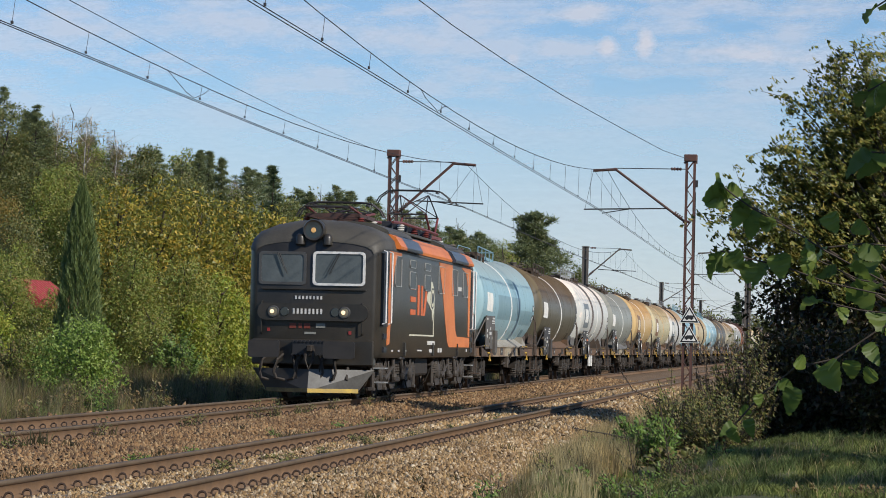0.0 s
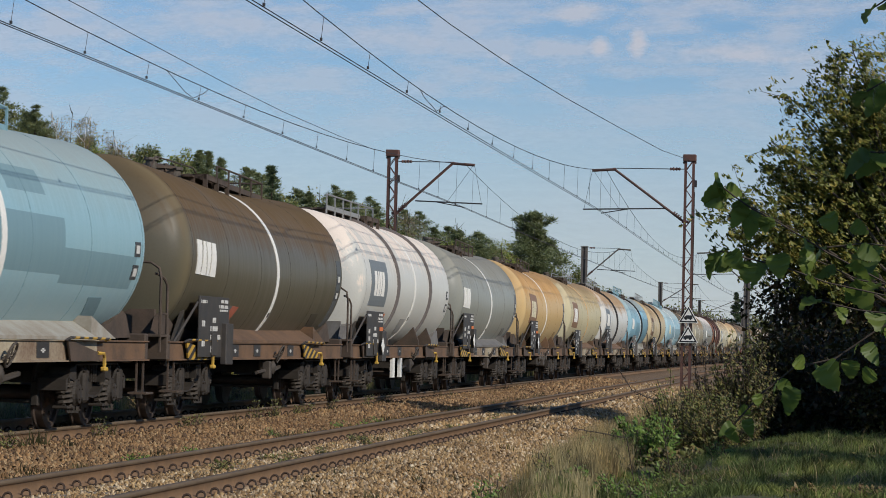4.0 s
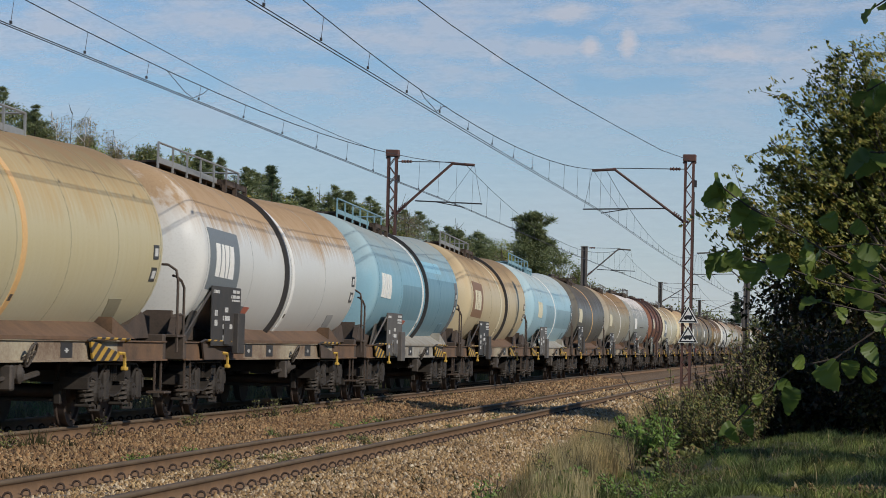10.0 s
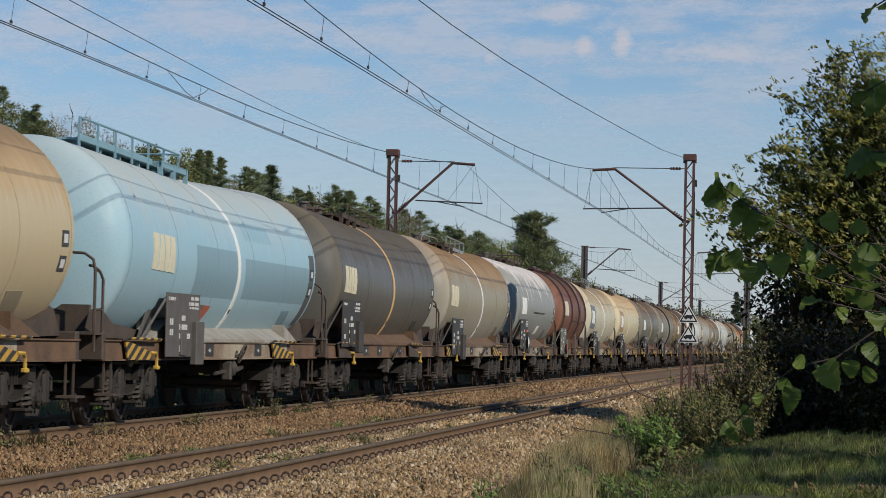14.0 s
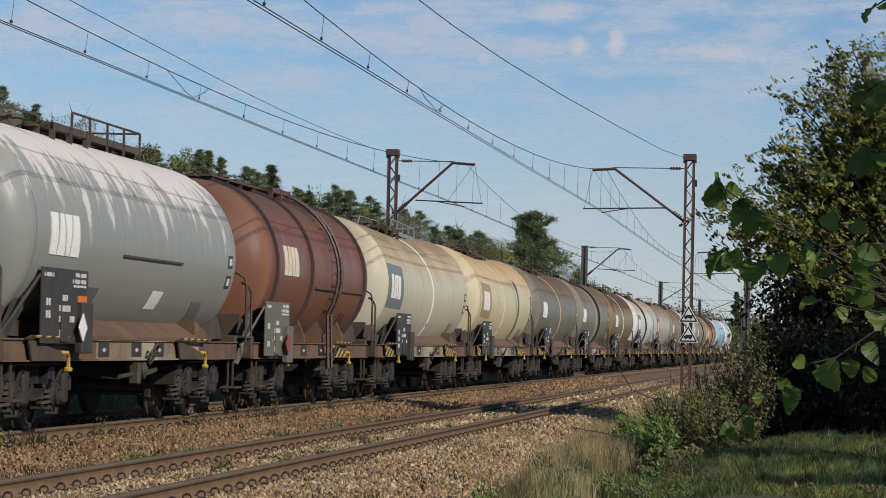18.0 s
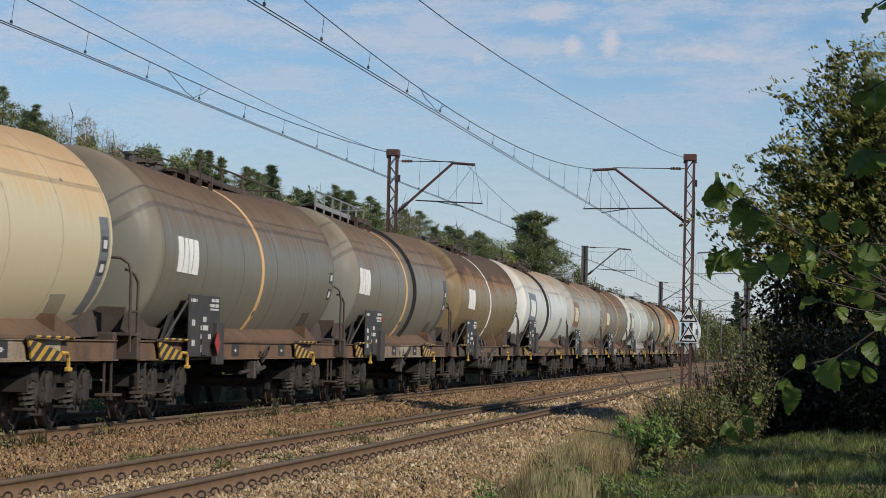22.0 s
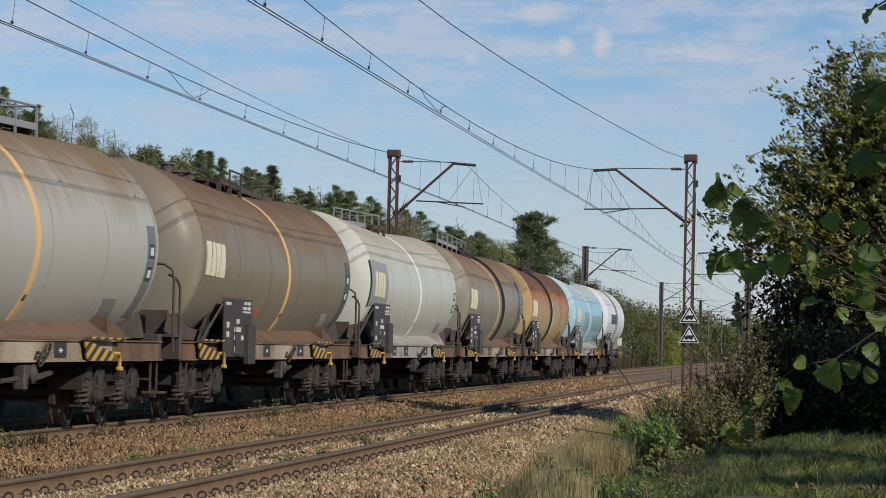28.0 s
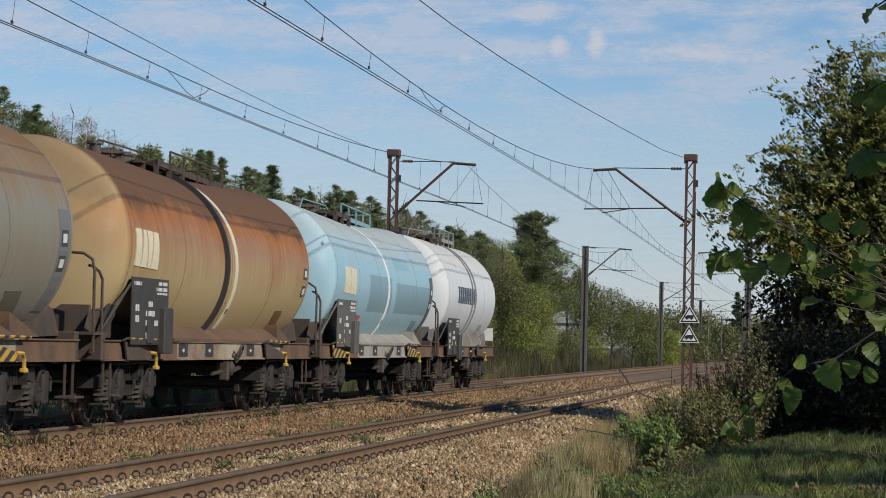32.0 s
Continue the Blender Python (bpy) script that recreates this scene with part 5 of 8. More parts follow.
def pantograph(parent, y, up):
    """Diamond current collector; raised or folded flat."""
    z0 = 3.92
    bm = bmesh.new()
    for x in (-0.55, 0.55):
        box(bm, x - 0.05, x + 0.05, y - 1.1, y + 1.1, z0, z0 + 0.08)
    for yy in (-1.05, 0, 1.05):
        box(bm, -0.6, 0.6, y + yy - 0.05, y + yy + 0.05, z0, z0 + 0.08)
    base = part("pantograph", bm, ROOF_RED if up else ROOF_DARK, parent, "raised diamond pantograph touching the wire" if up else "folded diamond pantograph")
    for x in (-0.6, 0.6):
        for yy in (-0.9, 0.9):
            part("insulator", shared("insulator", lambda b: turned(b, [(0, 0.05), (0.02, 0.09), (0.05, 0.05), (0.07, 0.10), (0.10, 0.05), (0.12, 0.10), (0.15, 0.05), (0.17, 0.09), (0.20, 0.05)], 14, "z")), CERAMIC if yy > 0 else ROOF_RED, base, m=Matrix.Translation((x, y + yy, z0 - 0.20)))
    kz, ky, hz = (4.52, 1.15, 5.06) if up else (4.12, 1.75, 4.16)
    arms = []
    for sgn in (-1, 1):
        yk = y + sgn * ky
        for x in (-0.5, 0.5):
            arms.append(("lower_arm", (x, y + sgn * 0.35, z0 + 0.1), (x * 0.95, yk, kz), 0.030, ROOF_RED))
            arms.append(("upper_arm", (x * 0.95, yk, kz), (x * 0.75, y + sgn * (0.05 if up else 0.1), hz), 0.017, WIRE))
        arms.append(("cross_tube", (-0.5, yk, kz), (0.5, yk, kz), 0.020, WIRE))
        for sx in (-1, 1):
            arms.append(("brace_tube", (-0.5 * sx, yk, kz), (0.36 * sx, y + sgn * 0.05, hz), 0.014, ROOF_RED if sx * sgn > 0 else WIRE))
    for n_, p, q, r, m_ in arms:
        bm = bmesh.new()
        rod(bm, p, q, r, 6)
        part(n_, bm, m_, base)
    bm = bmesh.new()
    for d in (-0.16, 0.16):
        pipe(bm, [(-0.98, y + d, hz - 0.20), (-0.90, y + d, hz - 0.05), (-0.70, y + d, hz + 0.10), (-0.5, y + d, hz + 0.13), (0.5, y + d, hz + 0.13), (0.70, y + d, hz + 0.10), (0.90, y + d, hz - 0.05), (0.98, y + d, hz - 0.20)], 0.019, 6)
    for x in (-0.6, 0.6):
        box(bm, x - 0.02, x + 0.02, y - 0.18, y + 0.18, hz + 0.05, hz + 0.09)
    part("collector_head", bm, WIRE, base, "bent contact strips of the collector")


def locomotive():
    e = thing("electric_locomotive", "black six-axle electric locomotive with orange bands and lit headlamps", "locomotive")
    H = 8.07
    half = [(1.40, 0.88), (1.45, 0.95), (1.45, 2.2), (1.45, 3.0), (1.45, 3.22), (1.40, 3.38), (1.25, 3.54), (0.95, 3.67), (0.5, 3.76), (0.0, 3.79)]
    line = half + [(-x, z) for x, z in half[-2::-1]]
    n = len(line)
    bm = bmesh.new()
    rows = []
    ends = [(0.0, 0.86, 0.42), (0.04, 0.90, 0.52), (0.12, 0.945, 0.66), (0.26, 0.975, 0.80), (0.50, 0.995, 0.93), (0.9, 1.0, 1.0)]
    stations = [(-H + d, wx, wz) for d, wx, wz in ends] + [(y, 1, 1) for y in (-4, 0, 4)] + [(H - d, wx, wz) for d, wx, wz in ends[::-1]]
    for y, wx, wz in stations:
        rows.append([bm.verts.new((x * wx, y, z if z < 3.0 else 3.0 + (z - 3.0) * wz)) for x, z in line])
    for p, q in zip(rows, rows[1:]):
        for k in range(n):
            bm.faces.new((p[k], p[(k + 1) % n], q[(k + 1) % n], q[k]))
    bm.faces.new(rows[0])
    bm.faces.new(rows[-1])
    bmesh.ops.recalc_face_normals(bm, faces=bm.faces)
    body = part("body", bm, LOCO_BLACK, e, "black painted welded body with worn lower edge", True)
    bm = bmesh.new()
    rows = []
    top = [(1.462, 3.20), (1.41, 3.39), (1.26, 3.555), (0.955, 3.685), (0.5, 3.775), (0, 3.805)]
    top = top + [(-x, z) for x, z in top[-2::-1]]
    for y, wx, wz in stations:
        rows.append([bm.verts.new((x * wx, y * 1.0015, z if z < 3.0 else 3.0 + (z - 3.0) * wz + 0.004)) for x, z in top])
    for p, q in zip(rows, rows[1:]):
        for k in range(len(top) - 1):
            bm.faces.new((p[k], p[k + 1], q[k + 1], q[k]))
    g = bmesh.ops.extrude_face_region(bm, geom=list(bm.faces))
    bmesh.ops.translate(bm, vec=(0, 0, -0.03), verts=[v for v in g["geom"] if isinstance(v, bmesh.types.BMVert)])
    bmesh.ops.recalc_face_normals(bm, faces=bm.faces)
    part("roof", bm, LOCO_ROOF, e, "dusty grey-brown arched roof", True)
    # shoulder covers along the roof's edge
    for y0, y1, m_, k in ((-6.15, -5.2, LOCO_ORANGE, 1), (-5.2, -2.7, LOCO_BLUE, 1), (-2.62, 3.05, LOCO_ORANGE, 0), (3.2, 5.85, LOCO_BLUE, 1), (5.85, 6.95, LOCO_ORANGE, 1)):
        bm = bmesh.new()
        g = 0.07 * k
        prism(bm, [(1.40, 3.24), (1.475 + g, 3.24), (1.485 + g, 3.30), (1.36 + g, 3.50), (1.22, 3.60), (1.1, 3.58)], "y", y0, y1)
        part("roof_cover", bm, m_, e, "hinged shoulder cover on the roof's edge")
    for y0, y1 in ((-6.2, -2.66), (3.12, 7.0)):
        bm = bmesh.new()
        prism(bm, [(1.0, 3.55), (1.30, 3.57), (1.24, 3.66), (0.9, 3.80), (0.3, 3.84), (0.3, 3.70)], "y", y0, y1)
        part("roof_hatch", bm, LOCO_ROOF, e)
    # orange bands
    X = 1.452
    side_shape(e, "orange_band", [(-7.30, 1.15), (-6.90, 1.18), (-6.80, 1.6), (-6.62, 2.3), (-6.35, 2.85), (-6.0, 3.08), (-5.35, 3.12), (-5.35, 3.21), (-7.05, 3.21), (-7.12, 2.4)], X, LOCO_ORANGE, "orange painted band curving up behind the cab door")
    side_shape(e, "orange_band", [(0.80, 3.21), (1.55, 2.5), (2.2, 1.7), (2.62, 1.25), (2.95, 1.13), (7.05, 1.13), (7.05, 1.38), (4.45, 1.40), (4.15, 1.55), (3.75, 2.3), (3.32, 3.21)], X, LOCO_ORANGE, "broad slanting orange band")
    side_shape(e, "orange_band", [(6.72, 1.40), (7.05, 1.40), (7.08, 3.21), (5.3, 3.21), (5.3, 3.13), (6.1, 3.05), (6.5, 2.7), (6.66, 2.2)], X, LOCO_ORANGE, "narrow upright orange band")
    # windows on the side
    for y0, y1, z0, z1, painted in ((-6.25, -5.34, 2.43, 3.10, True), (-4.05, -3.13, 2.90, 3.08, False), (-4.05, -3.10, 2.43, 2.82, False), (-1.63, -0.70, 2.90, 3.08, False), (-1.63, -0.60, 2.43, 2.81, False), (0.80, 1.86, 2.42, 3.08, True), (3.30, 4.38, 2.42, 3.08, True), (5.50, 6.50, 2.42, 3.06, True)):
        window_part(e, "side_window", (y0 + y1) / 2, (z0 + z1) / 2, y1 - y0, z1 - z0, "x", 1.455, TRIM, None if painted else GLASS_SIDE, 0.013, 0.014)
    # side logo as plain shapes
    RED_MARK = plain("logo_orange", (0.62, 0.13, 0.025), 0.45)
    CREAM_MARK = plain("logo_cream", (0.60, 0.58, 0.44), 0.5)
    for y0, y1, z0, z1 in ((-3.85, -3.05, 2.42, 2.54), (-3.85, -3.05, 2.14, 2.26), (-3.85, -3.05, 1.85, 1.97), (-2.72, -2.42, 1.85, 2.54), (-2.15, -1.88, 1.85, 2.54)):
        side_shape(e, "logo_block", [(y0, z0), (y1, z0), (y1, z1), (y0, z1)], X + 0.002, RED_MARK)
    side_shape(e, "logo_block", [(-1.80, 1.85), (-1.50, 1.85), (-1.20, 2.30), (-1.20, 2.54), (-1.34, 2.54)], X + 0.002, RED_MARK)
    side_shape(e, "emblem", [(-1.25, 2.22), (-1.0, 2.42), (-0.80, 2.50), (-0.62, 2.68), (-0.30, 2.66), (0.0, 2.50), (0.14, 2.30), (0.12, 2.05), (0.02, 1.98), (-0.22, 1.72), (-0.32, 1.98), (-0.62, 2.05), (-0.80, 2.12)], X + 0.002, CREAM_MARK, "cream painted emblem on the side")
    for k, (ry, rz, m_) in enumerate(((0.34, 0.25, LOCO_BLACK), (0.29, 0.21, CREAM_MARK), (0.19, 0.13, LOCO_BLACK))):
        side_shape(e, "emblem_ring", [(-0.24 + ry * math.cos(q), 2.28 + rz * math.sin(q)) for q in np.linspace(0, 2 * math.pi, 19)[:-1]], X + 0.005 + 0.003 * k, m_)
    side_shape(e, "emblem_tail", [(0.02, 2.0), (0.09, 2.0), (0.07, 1.37), (0.0, 1.37)], X + 0.003, CREAM_MARK)
    side_shape(e, "emblem_line", [(-3.95, 1.375), (0.0, 1.375), (0.0, 1.41), (-3.95, 1.41)], X + 0.003, CREAM_MARK)
    for y0, y1, z0, z1 in ((-0.95, 0.30, 1.18, 1.27), (-0.6, -0.15, 1.0, 1.08), (0.9, 1.2, 1.0, 1.10), (1.35, 1.6, 1.0, 1.10), (4.55, 5.2, 2.56, 2.66), (-2.6, -1.9, 1.03, 1.06), (6.4, 6.6, 1.02, 1.08), (-5.6, -5.4, 1.02, 1.05), (-6.6, -6.4, 1.02, 1.05), (-4.6, -4.35, 1.02, 1.05)):
        side_shape(e, "number_mark", [(y0, z0), (y1, z0), (y1, z1), (y0, z1)], X + 0.002, BOARD_TEXT)
    # doors and handrails
    for yd, yb in ((-7.53, (-7.92, -7.14)), (7.42, (7.15, 7.72))):
        bm = bmesh.new()
        box(bm, 1.40, 1.458, yd - 0.33, yd + 0.33, 1.55, 3.10)
        d = part("cab_door", bm, mat("door_black", (0.02, 0.02, 0.021), None, 0.5, 0, 3, 30, 0.03), e, "black recessed cab door")
        window_part(d, "door_window", yd, 2.7, 0.42, 0.55, "x", 1.458, BLACK, GLASS_DARK, 0.03, 0.01)
        for y in yb:
            bm = bmesh.new()
            pipe(bm, [(1.45, y, 1.60), (1.52, y, 1.62), (1.52, y, 3.12), (1.45, y, 3.14)], 0.022, 6)
            part("handrail", bm, SILVER, e, "white tube handrail beside the cab door")
        for z in (1.00, 1.28):
            bm = bmesh.new()
            box(bm, 1.40, 1.462, yd - 0.2, yd + 0.2, z, z + 0.12)
            part("step_recess", bm, BLACK, e)
        for z in (0.35, 0.65):
            bm = bmesh.new()
            box(bm, 1.20, 1.50, yd - 0.24, yd + 0.24, z, z + 0.03)
            box(bm, 1.2, 1.23, yd - 0.24, yd - 0.21, z, 0.9)
            part("step", bm, GALV, e)
    # front
    F = -H - 0.012
    window_part(e, "windscreen", -0.68, 2.735, 1.02, 0.70, "y", F + 0.02, TRIM_DARK, SCREEN, 0.06, 0.035)
    window_part(e, "windscreen", 0.53, 2.74, 1.12, 0.72, "y", F + 0.02, SILVER, SCREEN, 0.05, 0.045)
    for x, lean in ((-0.75, 0.18), (0.55, -0.22)):
        bm = bmesh.new()
        rod(bm, (x, F - 0.05, 3.06), (x + lean, F - 0.06, 2.62), 0.010, 5)
        rod(bm, (x - 0.04, F - 0.05, 3.06), (x + lean - 0.04, F - 0.06, 2.66), 0.007, 5)
        part("wiper", bm, BLACK, e)
    bm = bmesh.new()
    box(bm, -1.12, 1.12, F - 0.05, F + 0.02, 2.28, 2.31, 0.008)
    part("brow_rail", bm, LOCO_BLACK, e)
    bm = bmesh.new()
    prism(bm, [(p[0], p[1] + 1.815) for p in rounded(2.36, 0.36, 0.17)], "y", F - 0.10, F + 0.05)
    strip = part("lamp_strip", bm, LOCO_BLACK, e, "rounded black housing of the lower headlamps", True)
    for x in (-0.84, 0.68):
        bm = bmesh.new()
        turned(bm, [(F - 0.13, 0.115), (F - 0.10, 0.13), (F - 0.05, 0.13)], 24, "y", (x, 0, 1.815))
        rim = part("lamp_rim", bm, TRIM_DARK, strip, "", True)
        bm = bmesh.new()
        turned(bm, [(F - 0.137, 0.015), (F - 0.135, 0.085), (F - 0.12, 0.095)], 20, "y", (x, 0, 1.815))
        part("reflector", bm, LAMP_GLASS, strip)
        bm = bmesh.new()
        turned(bm, [(F - 0.146, 0.01), (F - 0.144, 0.042), (F - 0.13, 0.048)], 16, "y", (x - 0.02, 0, 1.815))
        part("headlamp", bm, LAMP_LIT, strip, "lit yellow-white headlamp")
        bm = bmesh.new()
        turned(bm, [(F - 0.12, 0.02), (F - 0.12, 0.085), (F - 0.10, 0.10)], 20, "y", (x + (0.24 if x < 0 else -0.20), 0, 1.815))
        part("marker_lamp", bm, GLASS_DARK, strip)
    bm = bmesh.new()
    turned(bm, [(F - 0.10, 0.15), (F - 0.12, 0.215), (F - 0.06, 0.235), (F + 0.10, 0.235), (F + 0.5, 0.2)], 28, "y", (-0.02, 0, 3.54))
    hous = part("roof_lamp", bm, LOCO_BLACK, e, "round black housing of the roof headlamp", True)
    bm = bmesh.new()
    turned(bm, [(F - 0.118, 0.01), (F - 0.116, 0.050), (F - 0.10, 0.056)], 20, "y", (-0.02, 0, 3.54))
    part("headlamp", bm, LAMP_AMBER, hous, "dim amber headlamp")
    bm = bmesh.new()
    turned(bm, [(F - 0.105, 0.10), (F - 0.108, 0.205), (F - 0.10, 0.21)], 24, "y", (-0.02, 0, 3.54))
    part("lens", bm, GLASS_DARK, hous)
    for x in (-0.31, 0.27):
        bm = bmesh.new()
        turned(bm, [(3.24, 0.105), (3.38, 0.105), (3.44, 0.085), (3.47, 0.04), (3.475, 0.01)], 18, "z", (x, F - 0.02, 0))
        part("horn_cover", bm, LOCO_BLACK, e, "", True)
    for x0, x1, z0, z1, m_ in ((-0.40, 0.22, 2.085, 2.155, BOARD_TEXT), (-0.42, 0.25, 1.775, 1.885, BOARD_TEXT), (-0.50, -0.36, 1.47, 1.58, plain("faded_red", (0.16, 0.035, 0.02), 0.5)), (-0.31, -0.24, 1.47, 1.58, plain("faded_red", (0.16, 0.035, 0.02), 0.5)), (-0.19, -0.06, 1.47, 1.58, plain("faded_red", (0.16, 0.035, 0.02), 0.5)), (0.06, 0.26, 1.49, 1.58, plain("logo_grey", (0.25, 0.25, 0.22), 0.5)), (-0.18, 0.06, 1.35, 1.40, plain("logo_grey", (0.25, 0.25, 0.22), 0.5)), (-0.98, -0.92, 1.40, 1.47, RED_DARK), (0.76, 0.82, 1.36, 1.43, RED_DARK)):
        k = 8 if m_ is BOARD_TEXT else 1
        wd = (x1 - x0) / k
        for j in range(k):
            bm = bmesh.new()
            yy = F - 0.104 if abs(z0 - 1.77) < 0.01 else F
            box(bm, x0 + wd * j, x0 + wd * (j + 0.48 if k > 1 else j + 1), yy - 0.004, yy + 0.008, z0, z1)
            part("number_mark" if k > 1 else "front_mark", bm, m_, e)
    for x in (-1.10, 1.05):
        bm = bmesh.new()
        pipe(bm, [(x, F + 0.02, 1.35), (x, F - 0.06, 1.38), (x, F - 0.06, 2.0), (x, F + 0.02, 2.03)], 0.015, 5)
        part("front_handrail", bm, LOCO_BLACK, e)
    bm = bmesh.new()
    box(bm, -1.30, 1.30, -H - 0.03, -H + 0.3, 0.70, 1.24, 0.03)
    part("buffer_beam", bm, LOCO_BLACK, e)
    for sy in (-1, 1):
        for x in (-0.93, 0.66) if sy < 0 else (-0.875, 0.875):
            bm = bmesh.new()
            prism(bm, [(p[0] + x, p[1] + 1.03) for p in rounded(0.66, 0.36, 0.05)], "y", sy * (H + 0.56), sy * (H + 0.62))
            rod(bm, (x, sy * H, 1.03), (x, sy * (H + 0.57), 1.03), 0.12, 14)
            part("buffer", bm, mat("buffer_black", (0.018, 0.017, 0.016), (0.035, 0.030, 0.026), 0.6, 0, 3, 30, 0.05), e, "broad rectangular black buffer")
    bm = bmesh.new()
    box(bm, -0.42, 0.30, -H - 0.16, -H - 0.03, 0.90, 1.22, 0.02)
    for k in range(9):
        for z in (0.92, 1.20):
            rod(bm, (-0.40 + k * 0.085, -H - 0.19, z), (-0.40 + k * 0.085, -H - 0.15, z), 0.028, 6)
    part("coupler_frame", bm, BLACK, e, "bolted black coupler frame")
    bm = bmesh.new()
    box(bm, -0.06, 0.06, -H - 0.45, -H, 0.98, 1.12, 0.02)
    pipe(bm, [(-0.08, -H - 0.35, 1.05), (-0.08, -H - 0.42, 0.80), (0.0, -H - 0.44, 0.62), (0.08, -H - 0.42, 0.80), (0.08, -H - 0.35, 1.05)], 0.03, 6)
    part("screw_coupling", bm, IRON, e)
    for x, d in ((-0.95, -0.12), (-0.62, -0.15), (-0.42, 0.12), (-0.2, -0.1), (0.16, 0.12), (0.30, -0.1), (0.45, 0.1)):
        bm = bmesh.new()
        pipe(bm, [(x, -H - 0.05, 0.92), (x + d * 0.6, -H - 0.25, 0.80), (x + d, -H - 0.28, 0.55), (x + d * 0.6, -H - 0.3, 0.42), (x - d * 0.5, -H - 0.22, 0.38)], 0.032, 6)
        part("brake_hose", bm, IRON, e)
    # the left wing and its edge are darker: shade below the buffers, painted in
    for sx, m_, lab in ((1, PLOUGH, "bare steel wing of the snow plough"), (-1, mat("plough_shaded", (0.022, 0.021, 0.02), (0.05, 0.045, 0.04), 0.6, 0, 2, 25, 0.05), "wing of the snow plough with shade painted in as black")):
        bm = bmesh.new()
        outline = [(0.0, -H - 0.50), (sx * 0.98, -H + 0.05), (sx * 0.98, -H + 0.09), (0.0, -H - 0.45)]
        lo = [bm.verts.new((x, y, 0.16)) for x, y in outline]
        hi = [bm.verts.new((x * 1.33, y + 0.12, 0.62)) for x, y in outline]
        for f in (lo[::-1], hi, *[(lo[k], lo[(k + 1) % 4], hi[(k + 1) % 4], hi[k]) for k in range(4)]):
            bm.faces.new(f)
        bmesh.ops.recalc_face_normals(bm, faces=bm.faces)
        plow = part("snow_plough", bm, m_, e, lab)
        bm = bmesh.new()
        prism(bm, [(x * 1.005, y - 0.012) for x, y in outline], "z", 0.13, 0.215)
        part("plough_edge", bm, mat("plough_yellow", (0.55, 0.38, 0.06), (0.30, 0.22, 0.08), 0.6, 0, 6, 40, 0.03) if sx > 0 else mat("plough_yellow_shaded", (0.20, 0.15, 0.05), (0.05, 0.045, 0.03), 0.7, 0, 6, 40, 0.03), plow)
    for x in (-0.75, 0.75):
        bm = bmesh.new()
        rod(bm, (x, -H + 0.1, 0.75), (x, -H - 0.12, 0.4), 0.04, 6)
        part("plough_stay", bm, IRON, plow)
    for y in (-4.75, 4.45):
        loco_bogie(e, y)
    for y in (-4.75, -0.1, 4.5):
        bm = bmesh.new()
        prism(bm, [(y - 0.05, 0.92), (y + 0.05, 0.92), (y + 0.02, 1.22), (y - 0.02, 1.22)], "x", 1.45, 1.49)
        part("jacking_bracket", bm, LOCO_BLACK, e)
    bm = bmesh.new()
    box(bm, -1.2, 1.2, -1.2, 1.0, 0.45, 0.88, 0.05)
    part("battery_box", bm, IRON, e)
    # roof gear
    pantograph(e, 6.45, True)
    pantograph(e, -4.9, False)
    for x in (0.35, 0.8):
        bm = bmesh.new()
        pipe(bm, [(x, -2.5, 3.98), (x, -1.0, 4.02), (x + 0.05, 1.0, 4.0), (x, 3.0, 4.02), (x, 5.2, 4.0)], 0.035, 6)
        part("roof_busbar", bm, ROOF_RED, e, "red painted roof conductor")
    for k, y in enumerate((-2.4, -1.2, 0.0, 1.0, 2.0, 3.1, 4.2)):
        part("insulator", shared("insulator", None), CERAMIC if k % 3 == 1 else ROOF_RED, e, m=Matrix.Translation((0.8 if k % 2 else 0.35, y, 3.78)))
        bm = bmesh.new()
        turned(bm, [(-0.12, 0.02), (-0.12, 0.12), (0.12, 0.12), (0.12, 0.02)], 14, "x", (0.6, y + 0.4, 3.90))
        part("roof_gear", bm, BLACK, e)
    bm = bmesh.new()
    box(bm, -0.9, 0.95, -2.5, 4.8, 3.74, 3.80, 0.01)
    part("roof_walk", bm, LOCO_ROOF, e)
    return e


TRAIN.insert(0, (locomotive(), 70.20))


def times_between(u0, far, near):
    """When a thing at u0 in the train is at the far and the near distance along the track."""
    out = []
    for d in (far, near):
        t = (u0 - d) / 13.67
        for _ in range(4):
            t += (u0 - run(t) - d) / 13.6
        out.append(t)
    return out


def motions():
    """The train rolls along the far track."""
    for ob, u0 in TRAIN:
        walk(ob, [(t, on_track(u0 - run(t))) for t in range(0, 33)])
    for w_, r in WHEELS:
        top_thing = w_.parent.parent
        u0 = [q for ob, q in TRAIN if ob is top_thing][0]
        place = w_.location.copy()
        a, b = [min(max(v, 0), 32) for v in times_between(u0, 92.0, 24.0)]
        n0, n1 = math.ceil(a * FPS), math.floor(b * FPS)
        if n1 <= n0:
            continue
        steps = sorted({0, FPS * 32, *range(n0, n1 + 1)})
        walk(w_, [(k / FPS, Matrix.Translation(place) @ Matrix.Rotation((run(min(max(k, n0), n1) / FPS) / r) % (2 * math.pi), 4, "X")) for k in steps])
    walk(CLOUDS, [(0, pose(0, 3600, 0)), (16, pose(-32, 3600, 0)), (32, pose(-62, 3600, 0))])

# ---------------------------------------------------------------- overhead line
SUPPORTS = [16.0, 84.0, 155.0, 235.0, 315.0, 395.0]


def thin(name, pts, r, material, label="", category="", group="", n=5):
    bm = bmesh.new()
    pipe(bm, pts, r, n)
    ob = new(name, mesh_of(name, bm))
    ob.data.materials.append(material)
    return tagged(ob, label, category, group)


